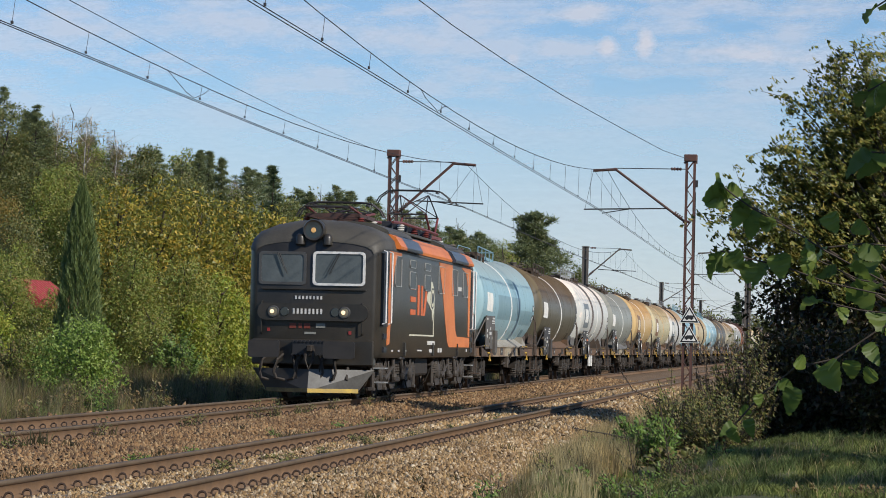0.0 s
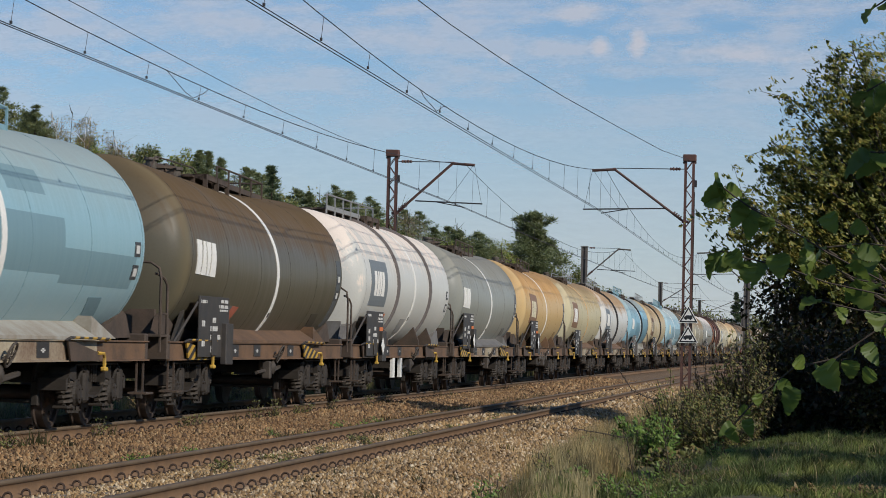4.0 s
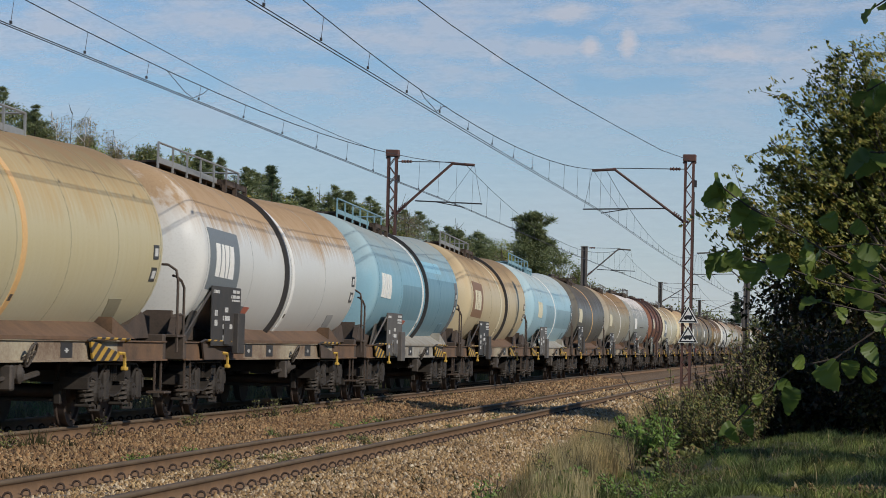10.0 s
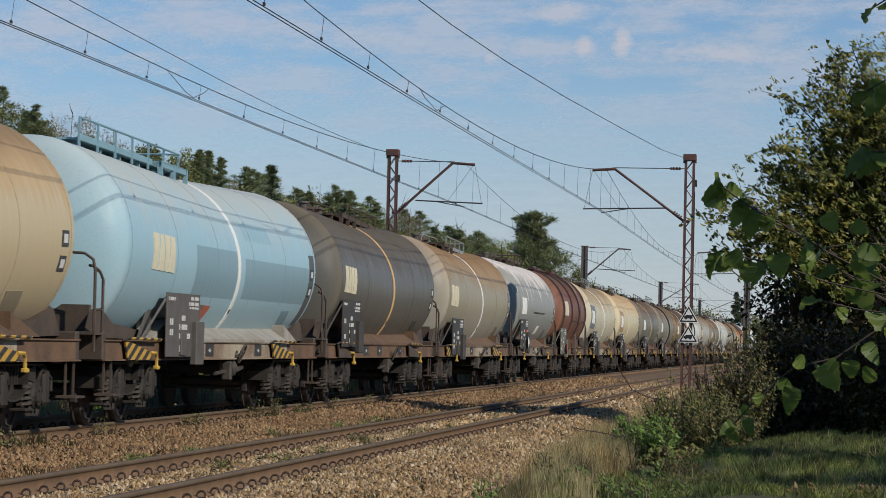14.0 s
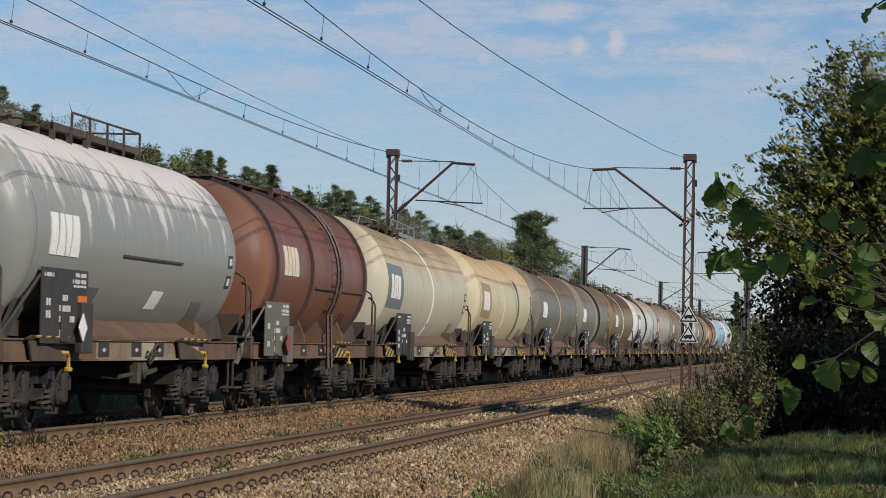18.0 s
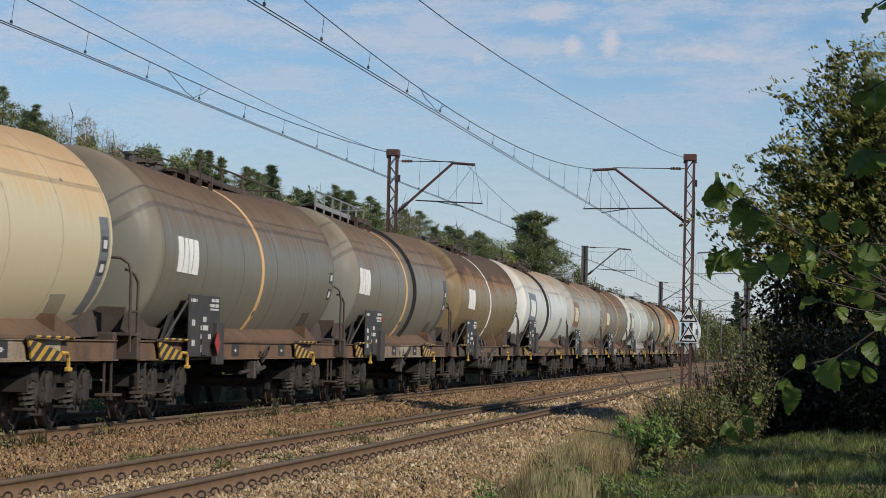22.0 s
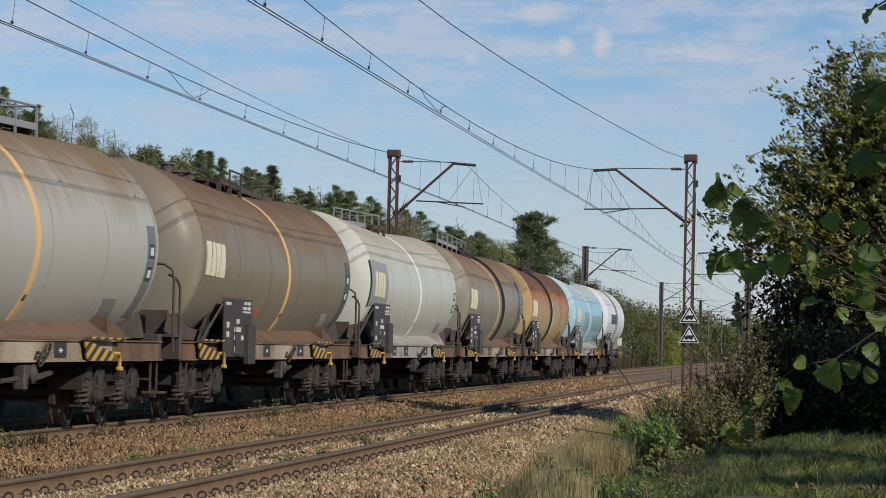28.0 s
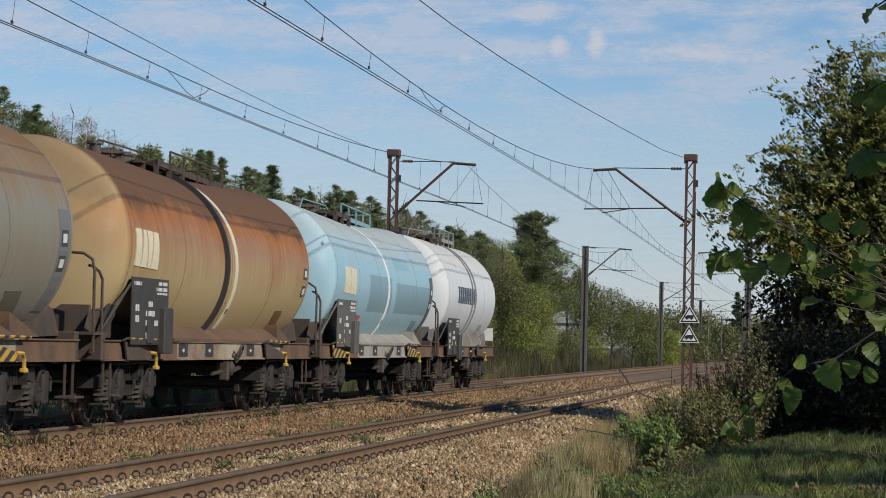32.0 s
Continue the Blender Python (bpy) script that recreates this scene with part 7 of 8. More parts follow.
def plant(kind, x, y, top, width):
    """A tree or shrub whose crown tops out at the height top."""
    z0 = float(ground_z(x, y)) - 0.05
    hgt = top - z0
    name, label = TREE_TEXT[kind]
    t = thing(name, label, name.split("_")[-1], "", Matrix.Translation((x, y, z0)))
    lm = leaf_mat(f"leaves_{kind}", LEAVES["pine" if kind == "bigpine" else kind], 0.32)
    fine = max(y, 55.0) / 5100.0 * (0.7 if 150 < y < 330 and kind != "bigpine" else 1.0)
    bm = bmesh.new()
    if kind == "cypress":
        stems(bm, hgt, 0.3, 4, 0.06)
        n = 26000
        v = rng.uniform(0, 1, n) ** 1.15
        a = rng.uniform(0, 2 * math.pi, n)
        prof = np.interp(v, [0, 0.12, 0.35, 0.7, 0.9, 1], [0.80, 0.98, 1.0, 0.70, 0.34, 0.03]) * width / 2
        lobe = 1 + 0.20 * np.sin(a * 9 + v * 7) * np.sin(v * 30 + a * 3)
        r = prof * lobe * np.sqrt(rng.uniform(0.6, 1, n))
        c = np.stack([r * np.cos(a), r * np.sin(a), 0.1 + v * (hgt - 0.1)], 1)
        verts, faces = slivers(c, np.stack([np.cos(a) * 0.35, np.sin(a) * 0.35, np.full(n, 1.0)], 1) + rng.normal(size=(n, 3)) * 0.22, 0.024, 0.12)
    elif kind in ("pine", "spruce", "bigpine", "fir"):
        big = kind == "bigpine"
        trunk_r = 0.2 if big else 0.09
        stems(bm, hgt, 0.3, 2, trunk_r, 0.95, 0.012)
        tufts, size = [], []
        levels = 46 if big else 34
        for k in range(levels):
            f = k / (levels - 1)
            z = hgt * ((0.36 if big else 0.45 if kind in ("fir", "pine") else 0.25) + (0.62 if big else 0.53 if kind in ("fir", "pine") else 0.74) * f)
            if kind in ("spruce", "fir"):
                w_ = width / 2 * (1.05 - f)
            elif big:
                w_ = width / 2 * (0.80 + 0.30 * math.sin(f * 13.0 + 1.0)) * math.sqrt(1.04 - f * f)
            else:
                w_ = width / 2 * 1.25 * rng.uniform(0.6, 1.15) * min(1.0, (1.02 - f) / 0.42) ** 0.8
            a = k * 2.4 + rng.uniform(-0.6, 0.6)
            tip = Vector((w_ * math.cos(a), w_ * math.sin(a), z + (0.10 if kind not in ("spruce", "fir") else -0.25) * w_))
            rod(bm, (0, 0, z - 0.12 * w_), tip, 0.018 + 0.02 * trunk_r, 4, 0.008)
            for j in range(9 if big else 6):
                g = 1.0 - 0.11 * j if big else 1.0 - 0.15 * j
                tufts.append(np.array(tip) * (g, g, 1.0) + rng.normal(size=3) * (0.16 * w_ + 0.05) * (1, 1, 0.5))
                size.append((0.08 + 0.14 * w_) * rng.uniform(0.6, 1.3))
        tufts, size = np.array(tufts), np.array(size)
        per = 130 if big else 55
        pick = np.repeat(np.arange(len(tufts)), per)
        d = rng.normal(size=(len(pick), 3)) * (1, 1, 0.55)
        verts, faces = slivers(tufts[pick] + d * (size[pick] * 0.75)[:, None], d + (0, 0, 0.5), (1.5 if kind != "fir" else 3.0) * fine, (4.6 if kind != "fir" else 7.0) * fine)
    elif kind in ("birch", "bare"):
        stems(bm, hgt, width * 0.5, 14, 0.055, 0.97, 0.015)
        c, r = lobes(hgt, width, 0.30, 26)
        tw = bmesh.new()
        for p, q in zip(c, r):
            root = Vector((0, 0, max(0.5, p[2] - 0.45 * hgt * 0.3)))
            rod(tw, root, tuple(p), 0.014, 4, 0.006)
            for j in range(7):
                e = Vector(p) + Vector(rng.normal(size=3)) * q * 0.7 + Vector((0, 0, 0.35 * q))
                rod(tw, tuple(p), e, 0.008, 3, 0.003)
        tagged(part("branchwork", tw, TWIG, t, "thin grey-brown branches"), kind="stuff")
        p, out = leafy(hgt, width, 0.30, 26, 1.8 * fine, 3.2 * fine, 0.8)
        verts, faces = slivers(p, out, 1.8 * fine, 3.2 * fine)
    else:
        bushy = kind in ("hedge", "bush", "green", "olive")
        stems(bm, hgt, width * 0.45, 12, 0.03 + 0.012 * hgt, 0.8)
        wide, long, cover = {"walnut": (3.2, 7.0, 2.9), "bush": (3.4, 5.0, 4.5), "green": (2.6, 6.5, 3.2), "hedge": (2.2, 4.2, 3.2), "olive": (2.2, 4.4, 3.4), "rtree": (6.0, 10.0, 3.4), "rbush": (5.0, 8.5, 3.6)}.get(kind, (2.4, 4.0, 3.4))
        p, out = leafy(hgt, width, 0.03 if bushy or kind == "rbush" else 0.12 if kind == "walnut" else 0.30, 44 if hgt > 4 else 26, wide * fine, long * fine, cover * (1 if y < 240 else 1.6))
        p[:, 2] = np.maximum(p[:, 2], 0.02)
        verts, faces = slivers(p, out, wide * fine * 1.2, long * fine)
    part("trunk", bm, BIRCH if kind == "birch" else BARK, t)
    part("crown", raw("crown", verts, faces, lm), lm, t)
    return t


PLANTS = [
    # the wood's skyline behind the far track
    ("dark", -21.5, 108, 10.66, 2.2), ("pine", -21.8, 112, 10.29, 1.3), ("birch", -19.9, 110, 10.14, 1.6), ("birch", -18.2, 108, 9.91, 1.3), ("birch", -18.0, 112, 9.41, 1.0),
    ("dark", -18.8, 118, 9.20, 1.4), ("dark", -17.1, 114, 9.57, 1.9), ("bare", -18.1, 124, 9.27, 0.9), ("pine", -16.9, 122, 9.32, 0.95), ("pine", -16.9, 124, 9.56, 0.95),
    ("pine", -16.1, 123, 9.21, 0.85), ("bare", -17.0, 130, 8.96, 1.1), ("pine", -16.8, 132, 9.01, 1.0), ("spruce", -14.8, 128, 9.13, 2.4), ("dark", -15.3, 135, 8.43, 1.6),
    ("pine", -15.0, 138, 8.53, 1.2), ("pine", -14.7, 142, 8.56, 1.3), ("pine", -14.4, 146, 9.01, 1.6), ("dark", -14.3, 150, 8.55, 1.5), ("pine", -14.4, 155, 8.90, 1.4),
    ("bare", -13.3, 160, 9.02, 2.2), ("pine", -13.0, 168, 8.16, 1.4), ("pine", -12.0, 172, 8.15, 1.9), ("pine", -11.5, 178, 7.71, 1.7), ("dark", -11.0, 182, 7.66, 1.7),
    ("bigpine", -9.5, 190, 10.05, 5.5), ("dark", -12.12, 250.9, 8.44, 2.3),
    ("dark", -20.6, 110, 10.3, 2.6), ("dark", -19.2, 112, 9.7, 2.4), ("pine", -20.5, 109, 10.3, 1.7), ("olive", -18.4, 109, 9.1, 2.3), ("dark", -16.2, 116, 9.0, 2.2), ("dark", -22.6, 106, 9.9, 2.4), ("olive", -17.6, 103, 8.1, 2.2), ("bare", -19.0, 111, 9.9, 1.8),
    ("pine", -23.18, 113.5, 11.42, 2.2), ("dark", -22.93, 115.7, 10.83, 2.0), ("birch", -22.56, 118.7, 10.94, 1.5), ("bare", -22.27, 120.8, 11.18, 1.7), ("birch", -21.99, 122.6, 11.18, 1.4), ("bare", -21.52, 125.3, 10.50, 1.5), ("dark", -20.84, 128.9, 10.58, 1.7), ("pine", -19.66, 134.3, 10.30, 1.6), ("pine", -17.71, 141.8, 10.06, 1.5), ("pine", -15.49, 149.0, 9.13, 1.4),
    # lower trees before it
    ("dark", -19.1, 104, 8.30, 2.4), ("dark", -17.1, 106, 8.00, 2.4), ("dark", -15.1, 112, 7.93, 2.3), ("dark", -14.3, 118, 7.73, 2.3), ("dark", -13.0, 132, 7.59, 2.3),
    ("dark", -12.6, 150, 7.53, 2.5), ("dark", -12.2, 160, 7.03, 2.4), ("dark", -10.9, 165, 6.76, 2.4), ("dark", -13.6, 125, 7.7, 2.3), ("dark", -13.6, 142, 7.6, 2.3), ("dark", -20.8, 103, 7.6, 2.4),
    ("hedge", -16.5, 92, 6.08, 2.2), ("olive", -16.8, 98, 7.51, 2.5), ("olive", -15.0, 97, 6.98, 2.0), ("hedge", -14.6, 84, 4.6, 2.0),
    ("walnut", -11.9, 89, 6.43, 2.5), ("walnut", -9.8, 86, 6.41, 2.4), ("walnut", -9.1, 88, 6.18, 2.3), ("walnut", -8.3, 90, 5.95, 2.1), ("walnut", -8.1, 94, 5.91, 1.9), ("walnut", -8.1, 100, 5.83, 1.9),
    ("walnut", -8.3, 108, 5.8, 2.0), ("dark", -8.6, 118, 5.8, 2.6), ("dark", -9.2, 130, 5.9, 2.8), ("dark", -9.4, 145, 6.0, 3.0), ("walnut", -12.6, 94, 6.2, 2.2),
    # shrubs along the track's foot
    ("cypress", -6.98, 66, 4.89, 1.06), ("olive", -9.2, 80, 3.89, 2.1), ("olive", -8.1, 82, 3.65, 2.0), ("green", -7.4, 83.6, 3.22, 1.47), ("green", -7.74, 81.4, 2.33, 1.13), ("green", -7.11, 85.4, 2.59, 1.17),
    ("olive", -8.12, 78.1, 2.02, 1.65), ("olive", -11.9, 78, 3.82, 1.5), ("olive", -10.6, 79.5, 4.6, 1.5), ("bush", -5.30, 60, 1.60, 1.75), ("olive", -6.9, 62, 1.24, 0.95), ("green", -8.9, 66, 1.82, 0.6), ("olive", -8.4, 69, 2.3, 1.0), ("olive", -9.9, 70, 3.2, 1.5), ("olive", -9.5, 69, 2.6, 1.2), ("olive", -10.3, 71, 3.5, 1.4), ("olive", -8.8, 70, 1.9, 0.9), ("dark", -13.2, 82, 5.0, 2.2), ("hedge", -13.9, 80, 4.4, 1.6),
    ("olive", -7.91, 85.1, 2.77, 1.79), ("hedge", -7.44, 88.9, 2.34, 1.71), ("hedge", -7.07, 95.1, 1.89, 2.09),
    # beyond the lattice masts
    ("bare", -9.4, 172, 6.87, 2.6), ("dark", -8.4, 168, 5.91, 2.8), ("olive", -7.3, 172, 5.03, 2.8), ("dark", -13.44, 246.3, 8.18, 3.67), ("dark", -6.2, 178, 2.3, 2.0),
    ("dark", -7.0, 205, 6.25, 2.9), ("dark", -6.1, 214, 5.87, 3.3), ("dark", -5.3, 225, 5.26, 3.4), ("dark", -5.0, 238, 4.46, 3.5), ("olive", -4.9, 250, 3.47, 3.6), ("olive", -4.8, 265, 2.97, 3.8), ("dark", -4.6, 300, 2.96, 5.0),
    ("olive", -6.8, 160, 2.85, 2.2), ("olive", -9.6, 158, 5.6, 2.6), ("dark", -14.4, 243.9, 5.21, 3.48), ("dark", -14.71, 250.0, 7.95, 4.0), ("olive", -6.3, 196, 2.6, 2.4),
    ("spruce", -4.1, 420, 9.6, 4.6), ("dark", -1.5, 430, 6.38, 7.6), ("dark", -5.3, 400, 4.74, 5.6), ("dark", -12, 440, 6.2, 11.6), ("dark", 1.0, 640, 6.5, 12), ("dark", -18, 520, 7.4, 17.4),
    # the thicket on the near side, then its low fringe
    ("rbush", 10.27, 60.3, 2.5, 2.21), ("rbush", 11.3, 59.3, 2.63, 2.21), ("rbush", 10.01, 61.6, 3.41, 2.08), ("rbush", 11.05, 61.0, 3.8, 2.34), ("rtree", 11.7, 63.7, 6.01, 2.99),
    # rtrees at x 14.43 and 13.91 stand out of view, added to shade the thicket
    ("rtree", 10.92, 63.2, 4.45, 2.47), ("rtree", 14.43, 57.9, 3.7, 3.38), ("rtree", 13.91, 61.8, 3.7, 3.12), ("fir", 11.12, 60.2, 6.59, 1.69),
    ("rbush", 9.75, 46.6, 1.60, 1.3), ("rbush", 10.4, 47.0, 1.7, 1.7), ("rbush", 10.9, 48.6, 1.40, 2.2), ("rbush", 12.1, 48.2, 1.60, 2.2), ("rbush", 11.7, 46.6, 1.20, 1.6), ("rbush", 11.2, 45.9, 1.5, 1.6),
    # unseen trees added right of the view, so that shade falls on grass and fringe
    ("rtree", 13.6, 44.5, 4.40, 2.6), ("rtree", 13.2, 46.6, 4.0, 2.2), ("rtree", 17.4, 27.5, 5.60, 3.2), ("rtree", 17.0, 31.5, 5.40, 2.6), ("rtree", 13.9, 36.6, 4.0, 2.1),
]
for row in PLANTS:
    plant(*row)
for k in range(34):
    ws = 108.0 + 2.35 * k
    plant(("pine", "olive", "pine", "dark", "bare", "pine")[k % 6], -21.5 + (ws - 108) * 0.135 + random.uniform(-0.4, 0.4), ws + 4, 10.75 - (ws - 108) * 0.027 - random.uniform(0.0, 1.1), random.uniform(2.6, 3.6))


def thicket(name, label, x, y, top, width, n, tones, size=0.035, dense=26):
    """A loose shrub: many thin arching shoots with small leaves along them."""
    z0 = float(ground_z(x, y)) - 0.03
    hgt = top - z0
    t = thing(name, label, "shrub", "", Matrix.Translation((x, y, z0)))
    bm = bmesh.new()
    spots = []
    for k in range(n):
        r = random.Random(k + int(x * 100))
        a = r.uniform(0, 2 * math.pi)
        reach = width / 2 * math.sqrt(r.uniform(0.02, 1))
        h = hgt * r.uniform(0.55, 1.05) * (1 - 0.45 * (2 * reach / width) ** 2)
        base = Vector((math.cos(a) * reach * 0.35, math.sin(a) * reach * 0.35, 0))
        tip = Vector((math.cos(a) * reach, math.sin(a) * reach, h))
        pts = [base.lerp(tip, f) + Vector((0, 0, 0.12 * h * math.sin(math.pi * f))) + Vector((r.gauss(0, 0.02), r.gauss(0, 0.02), 0)) for f in (0, 0.25, 0.5, 0.75, 1.0)]
        pipe(bm, pts, 0.0045, 4)
        for q in range(dense):
            f = r.uniform(0.12, 1.0) * 3.999
            p = pts[int(f)].lerp(pts[int(f) + 1], f % 1)
            spots.append((p.x + r.gauss(0, 0.045), p.y + r.gauss(0, 0.045), p.z + r.gauss(0, 0.03)))
    tagged(part("stem", bm, BARK, t), kind="stuff")
    verts, faces = leaf_cards(np.array(spots), size, 1.9)
    lm = leaf_mat(f"leaves_{name}_{int(tones[0][0] * 1000)}", tones, 0.3)
    part("crown", raw("crown", verts, faces, lm), lm, t)
    return t


OLIVE = [(0.080, 0.105, 0.028), (0.13, 0.155, 0.042), (0.18, 0.19, 0.06), (0.19, 0.15, 0.06), (0.09, 0.08, 0.035), (0.10, 0.14, 0.036)]
RUSSET = [(0.13, 0.105, 0.042), (0.19, 0.15, 0.06), (0.10, 0.095, 0.035), (0.26, 0.18, 0.09), (0.09, 0.06, 0.035)]
FRESH = [(0.075, 0.15, 0.026), (0.11, 0.20, 0.035), (0.15, 0.25, 0.05), (0.09, 0.13, 0.03)]
thicket("shrub", "loose olive and brown shrub of thin arching shoots", 8.42, 44.6, 0.95, 1.35, 70, [(0.085, 0.11, 0.03), (0.12, 0.15, 0.04), (0.17, 0.19, 0.055), (0.20, 0.15, 0.06)], 0.028, 52)
thicket("shrub", "thin reddish brown shrub with few leaves", 8.85, 46.2, 1.35, 1.2, 60, RUSSET, 0.026, 44)
thicket("shrub", "loose shrub of green and brown twigs", 9.35, 45.6, 1.75, 1.3, 80, OLIVE, 0.028, 60)
thicket("shrub", "tangled olive shrub at the embankment edge", 9.05, 43.4, 0.6, 1.3, 70, OLIVE, 0.027, 52)
thicket("shrub", "brown half-dry shrub beside the straw grass", 8.15, 47.5, 0.7, 1.1, 50, RUSSET, 0.034, 24)
thicket("bramble", "low bramble with fresh green leaves", 8.0, 42.6, 0.40, 1.2, 60, FRESH, 0.038, 30)
thicket("bramble", "small bramble patch low in the shade", 8.55, 41.0, -0.08, 0.9, 36, OLIVE, 0.05, 18)
thicket("weed_clump", "bright green weed clump at the grass edge", 7.25, 37.5, -0.30, 0.5, 22, FRESH, 0.055, 18)
thicket("weed_clump", "green weed clump in the dry grass", 7.45, 34.0, -0.33, 0.45, 18, FRESH, 0.05, 16)


for k in range(34):
    wr = random.Random(k + 900)
    wy = wr.uniform(27, 41)
    thicket("weed_clump", "low mixed weeds standing in the grass", float(bend(wy)) + wr.uniform(7.0, 11.5), wy, -0.42 + wr.uniform(0.12, 0.42), wr.uniform(0.25, 0.6), 12, (OLIVE, FRESH, RUSSET, OLIVE)[k % 4], 0.028, 12)
for k in range(26):
    wr = random.Random(k + 40)
    wy = wr.uniform(47, 70)
    thicket("weed_clump", "tall weedy herbs behind the far rail", float(bend(wy)) - wr.uniform(3.0, 5.6), wy, wr.uniform(-0.05, 0.55), wr.uniform(0.5, 1.0), 16, (OLIVE, FRESH, RUSSET, RUSSET)[k % 4], 0.035, 18)
thicket("shrub", "fine-twigged olive shrub in front of the wood", -7.5, 62.0, 1.25, 1.7, 70, OLIVE, 0.04, 40)
thicket("shrub", "yellow-green sapling thicket beside the track", -7.2, 77.2, 1.56, 1.75, 60, FRESH, 0.055, 34)


for k in range(48):
    wr = random.Random(k + 300)
    wy = wr.uniform(28, 66)
    wc = wr.uniform(0.86, 1.05) if k % 3 == 0 else wr.uniform(2.3, 3.2) if k % 3 == 1 else wr.uniform(3.7, 4.6)
    wx = float(bend(wy)) + wc
    thicket("trackside_weed", "small leafy weed growing in the ballast", wx, wy, float(ground_z(wx, wy)) + (wr.uniform(0.18, 0.38) if k % 3 == 0 else wr.uniform(0.08, 0.2)), 0.28, 8, (OLIVE, FRESH, OLIVE)[k % 3], 0.022, 12)


def thorny_shoot(pts):
    """A bare dark bramble runner with small bristling buds."""
    t = thing("bramble_shoot", "bare dark thorny bramble runner", "shrub", "", Matrix.Translation(pts[-1]))
    o = Vector(pts[-1])
    bm = bmesh.new()
    p3 = [Vector(p) - o for p in pts]
    pipe(bm, p3, 0.006, 5)
    for a, c in zip(p3, p3[1:]):
        for k in range(7):
            p = a.lerp(c, k / 7)
            rod(bm, p, p + Vector((random.uniform(-0.02, 0.02), 0.005, random.choice((-1, 1)) * random.uniform(0.015, 0.032))), 0.008, 4, 0.003)
    part("runner", bm, BARK, t)


thorny_shoot([(7.53, 35.9, 0.20), (7.75, 36.0, 0.16), (7.98, 36.0, 0.13), (8.21, 36.1, 0.086), (8.30, 36.2, -0.45)])
thorny_shoot([(8.10, 35.9, 0.95), (8.18, 36.0, 0.82), (8.27, 36.0, 0.69), (8.42, 36.1, 0.62), (8.59, 36.2, 0.55), (8.75, 36.4, -0.38)])


def walnut_tree(x, y, tips):
    """A leafy tree whose limbs reach out singly, with airy sprays of leaflets."""
    z0 = float(ground_z(x, y)) - 0.05
    o = Vector((x, y, z0))
    t = thing("walnut_tree", "tall leafy tree with glossy green leaf sprays", "tree", "", Matrix.Translation(o))
    bm = bmesh.new()
    trunk = [Vector((0.05 * math.sin(k), 0.06 * math.cos(k * 2), 0.98 * k)) for k in range(7)]
    for a, c, k in zip(trunk, trunk[1:], range(6)):
        rod(bm, a, c, 0.14 - 0.018 * k, 8, 0.122 - 0.018 * k)
    part("trunk", bm, BARK, t)
    leaves = []
    for k, (tx, ty, tz) in enumerate(tips):
        r = random.Random(k * 5 + 1)
        tip = Vector((tx, ty, tz)) - o
        zs = max(1.2, min(5.6, tip.z * 0.55))
        a = Vector((0, 0, zs))
        pts = [a.lerp(tip, f) + Vector((r.gauss(0, 0.05), r.gauss(0, 0.05), 0.21 * math.sin(math.pi * f))) for f in (0, 0.2, 0.4, 0.6, 0.8)] + [tip]
        lb = bmesh.new()
        for u, v, w_ in zip(pts, pts[1:], (0.039, 0.032, 0.026, 0.018, 0.012)):
            rod(lb, u, v, w_, 5, w_ * 0.75)
        for q in range(64):
            f = r.uniform(0.2, 1.0) ** 0.7 * 4.999
            p = pts[int(f)].lerp(pts[int(f) + 1], f % 1)
            e = p + Vector((r.gauss(0, 0.35), r.gauss(0, 0.33), r.gauss(0.03, 0.27)))
            if q < 14:
                rod(lb, p, e, 0.0065, 4, 0.004)
            for w_ in range(3):
                s = p.lerp(e, 0.4 + 0.3 * w_)
                d = Vector((r.gauss(0, 1), r.gauss(0, 1), r.gauss(-0.2, 0.5))).normalized() * 0.21
                for z in range(6):
                    c = s + d * (z / 5.0)
                    leaves.append((c.x + r.gauss(0, 0.029), c.y + r.gauss(0, 0.029), c.z + r.gauss(0, 0.023) - 0.04 * z / 5))
        part("limb", lb, BARK, t)
    verts, faces = leaf_cards(np.array(leaves), 0.053, 2.2)
    lm = leaf_mat("leaves_walnut_sprays", [(0.075, 0.105, 0.024), (0.125, 0.160, 0.037), (0.195, 0.222, 0.055), (0.33, 0.29, 0.075), (0.095, 0.130, 0.031), (0.155, 0.182, 0.043)], 0.38)
    part("crown", raw("crown", verts, faces, lm), lm, t)


walnut_tree(12.03, 58.8, [(10.97, 58.5, 7.37), (10.58, 58.9, 7.18), (10.3, 58.4, 6.66), (9.69, 58.5, 6.4), (10.08, 59.0, 5.64), (9.41, 58.2, 5.42), (9.2, 58.6, 4.97), (9.33, 58.9, 4.34), (8.52, 58.1, 4.32), (8.39, 58.4, 4.0), (8.81, 58.5, 3.56), (8.97, 58.8, 3.21)])
walnut_tree(12.55, 60.1, [(11.64, 59.1, 7.44), (11.25, 59.4, 6.85), (10.86, 59.3, 6.33), (11.44, 59.0, 5.88), (10.53, 59.3, 5.29), (11.05, 58.9, 4.97), (10.14, 59.3, 4.64), (9.95, 59.0, 3.99), (10.79, 58.8, 4.06), (11.57, 58.6, 4.45), (9.62, 59.1, 3.47), (10.4, 59.0, 3.34), (11.31, 58.8, 3.41), (11.83, 58.5, 6.53), (12.03, 58.5, 5.23), (9.75, 59.0, 4.84)])
walnut_tree(12.87, 62.4, [(10.92, 61.9, 6.01), (10.4, 62.0, 5.23), (11.44, 61.8, 6.4), (10.01, 62.0, 4.32), (10.79, 61.8, 4.45), (11.44, 61.8, 5.1), (11.83, 61.6, 4.06), (10.27, 61.9, 3.54), (11.05, 61.8, 3.54)])


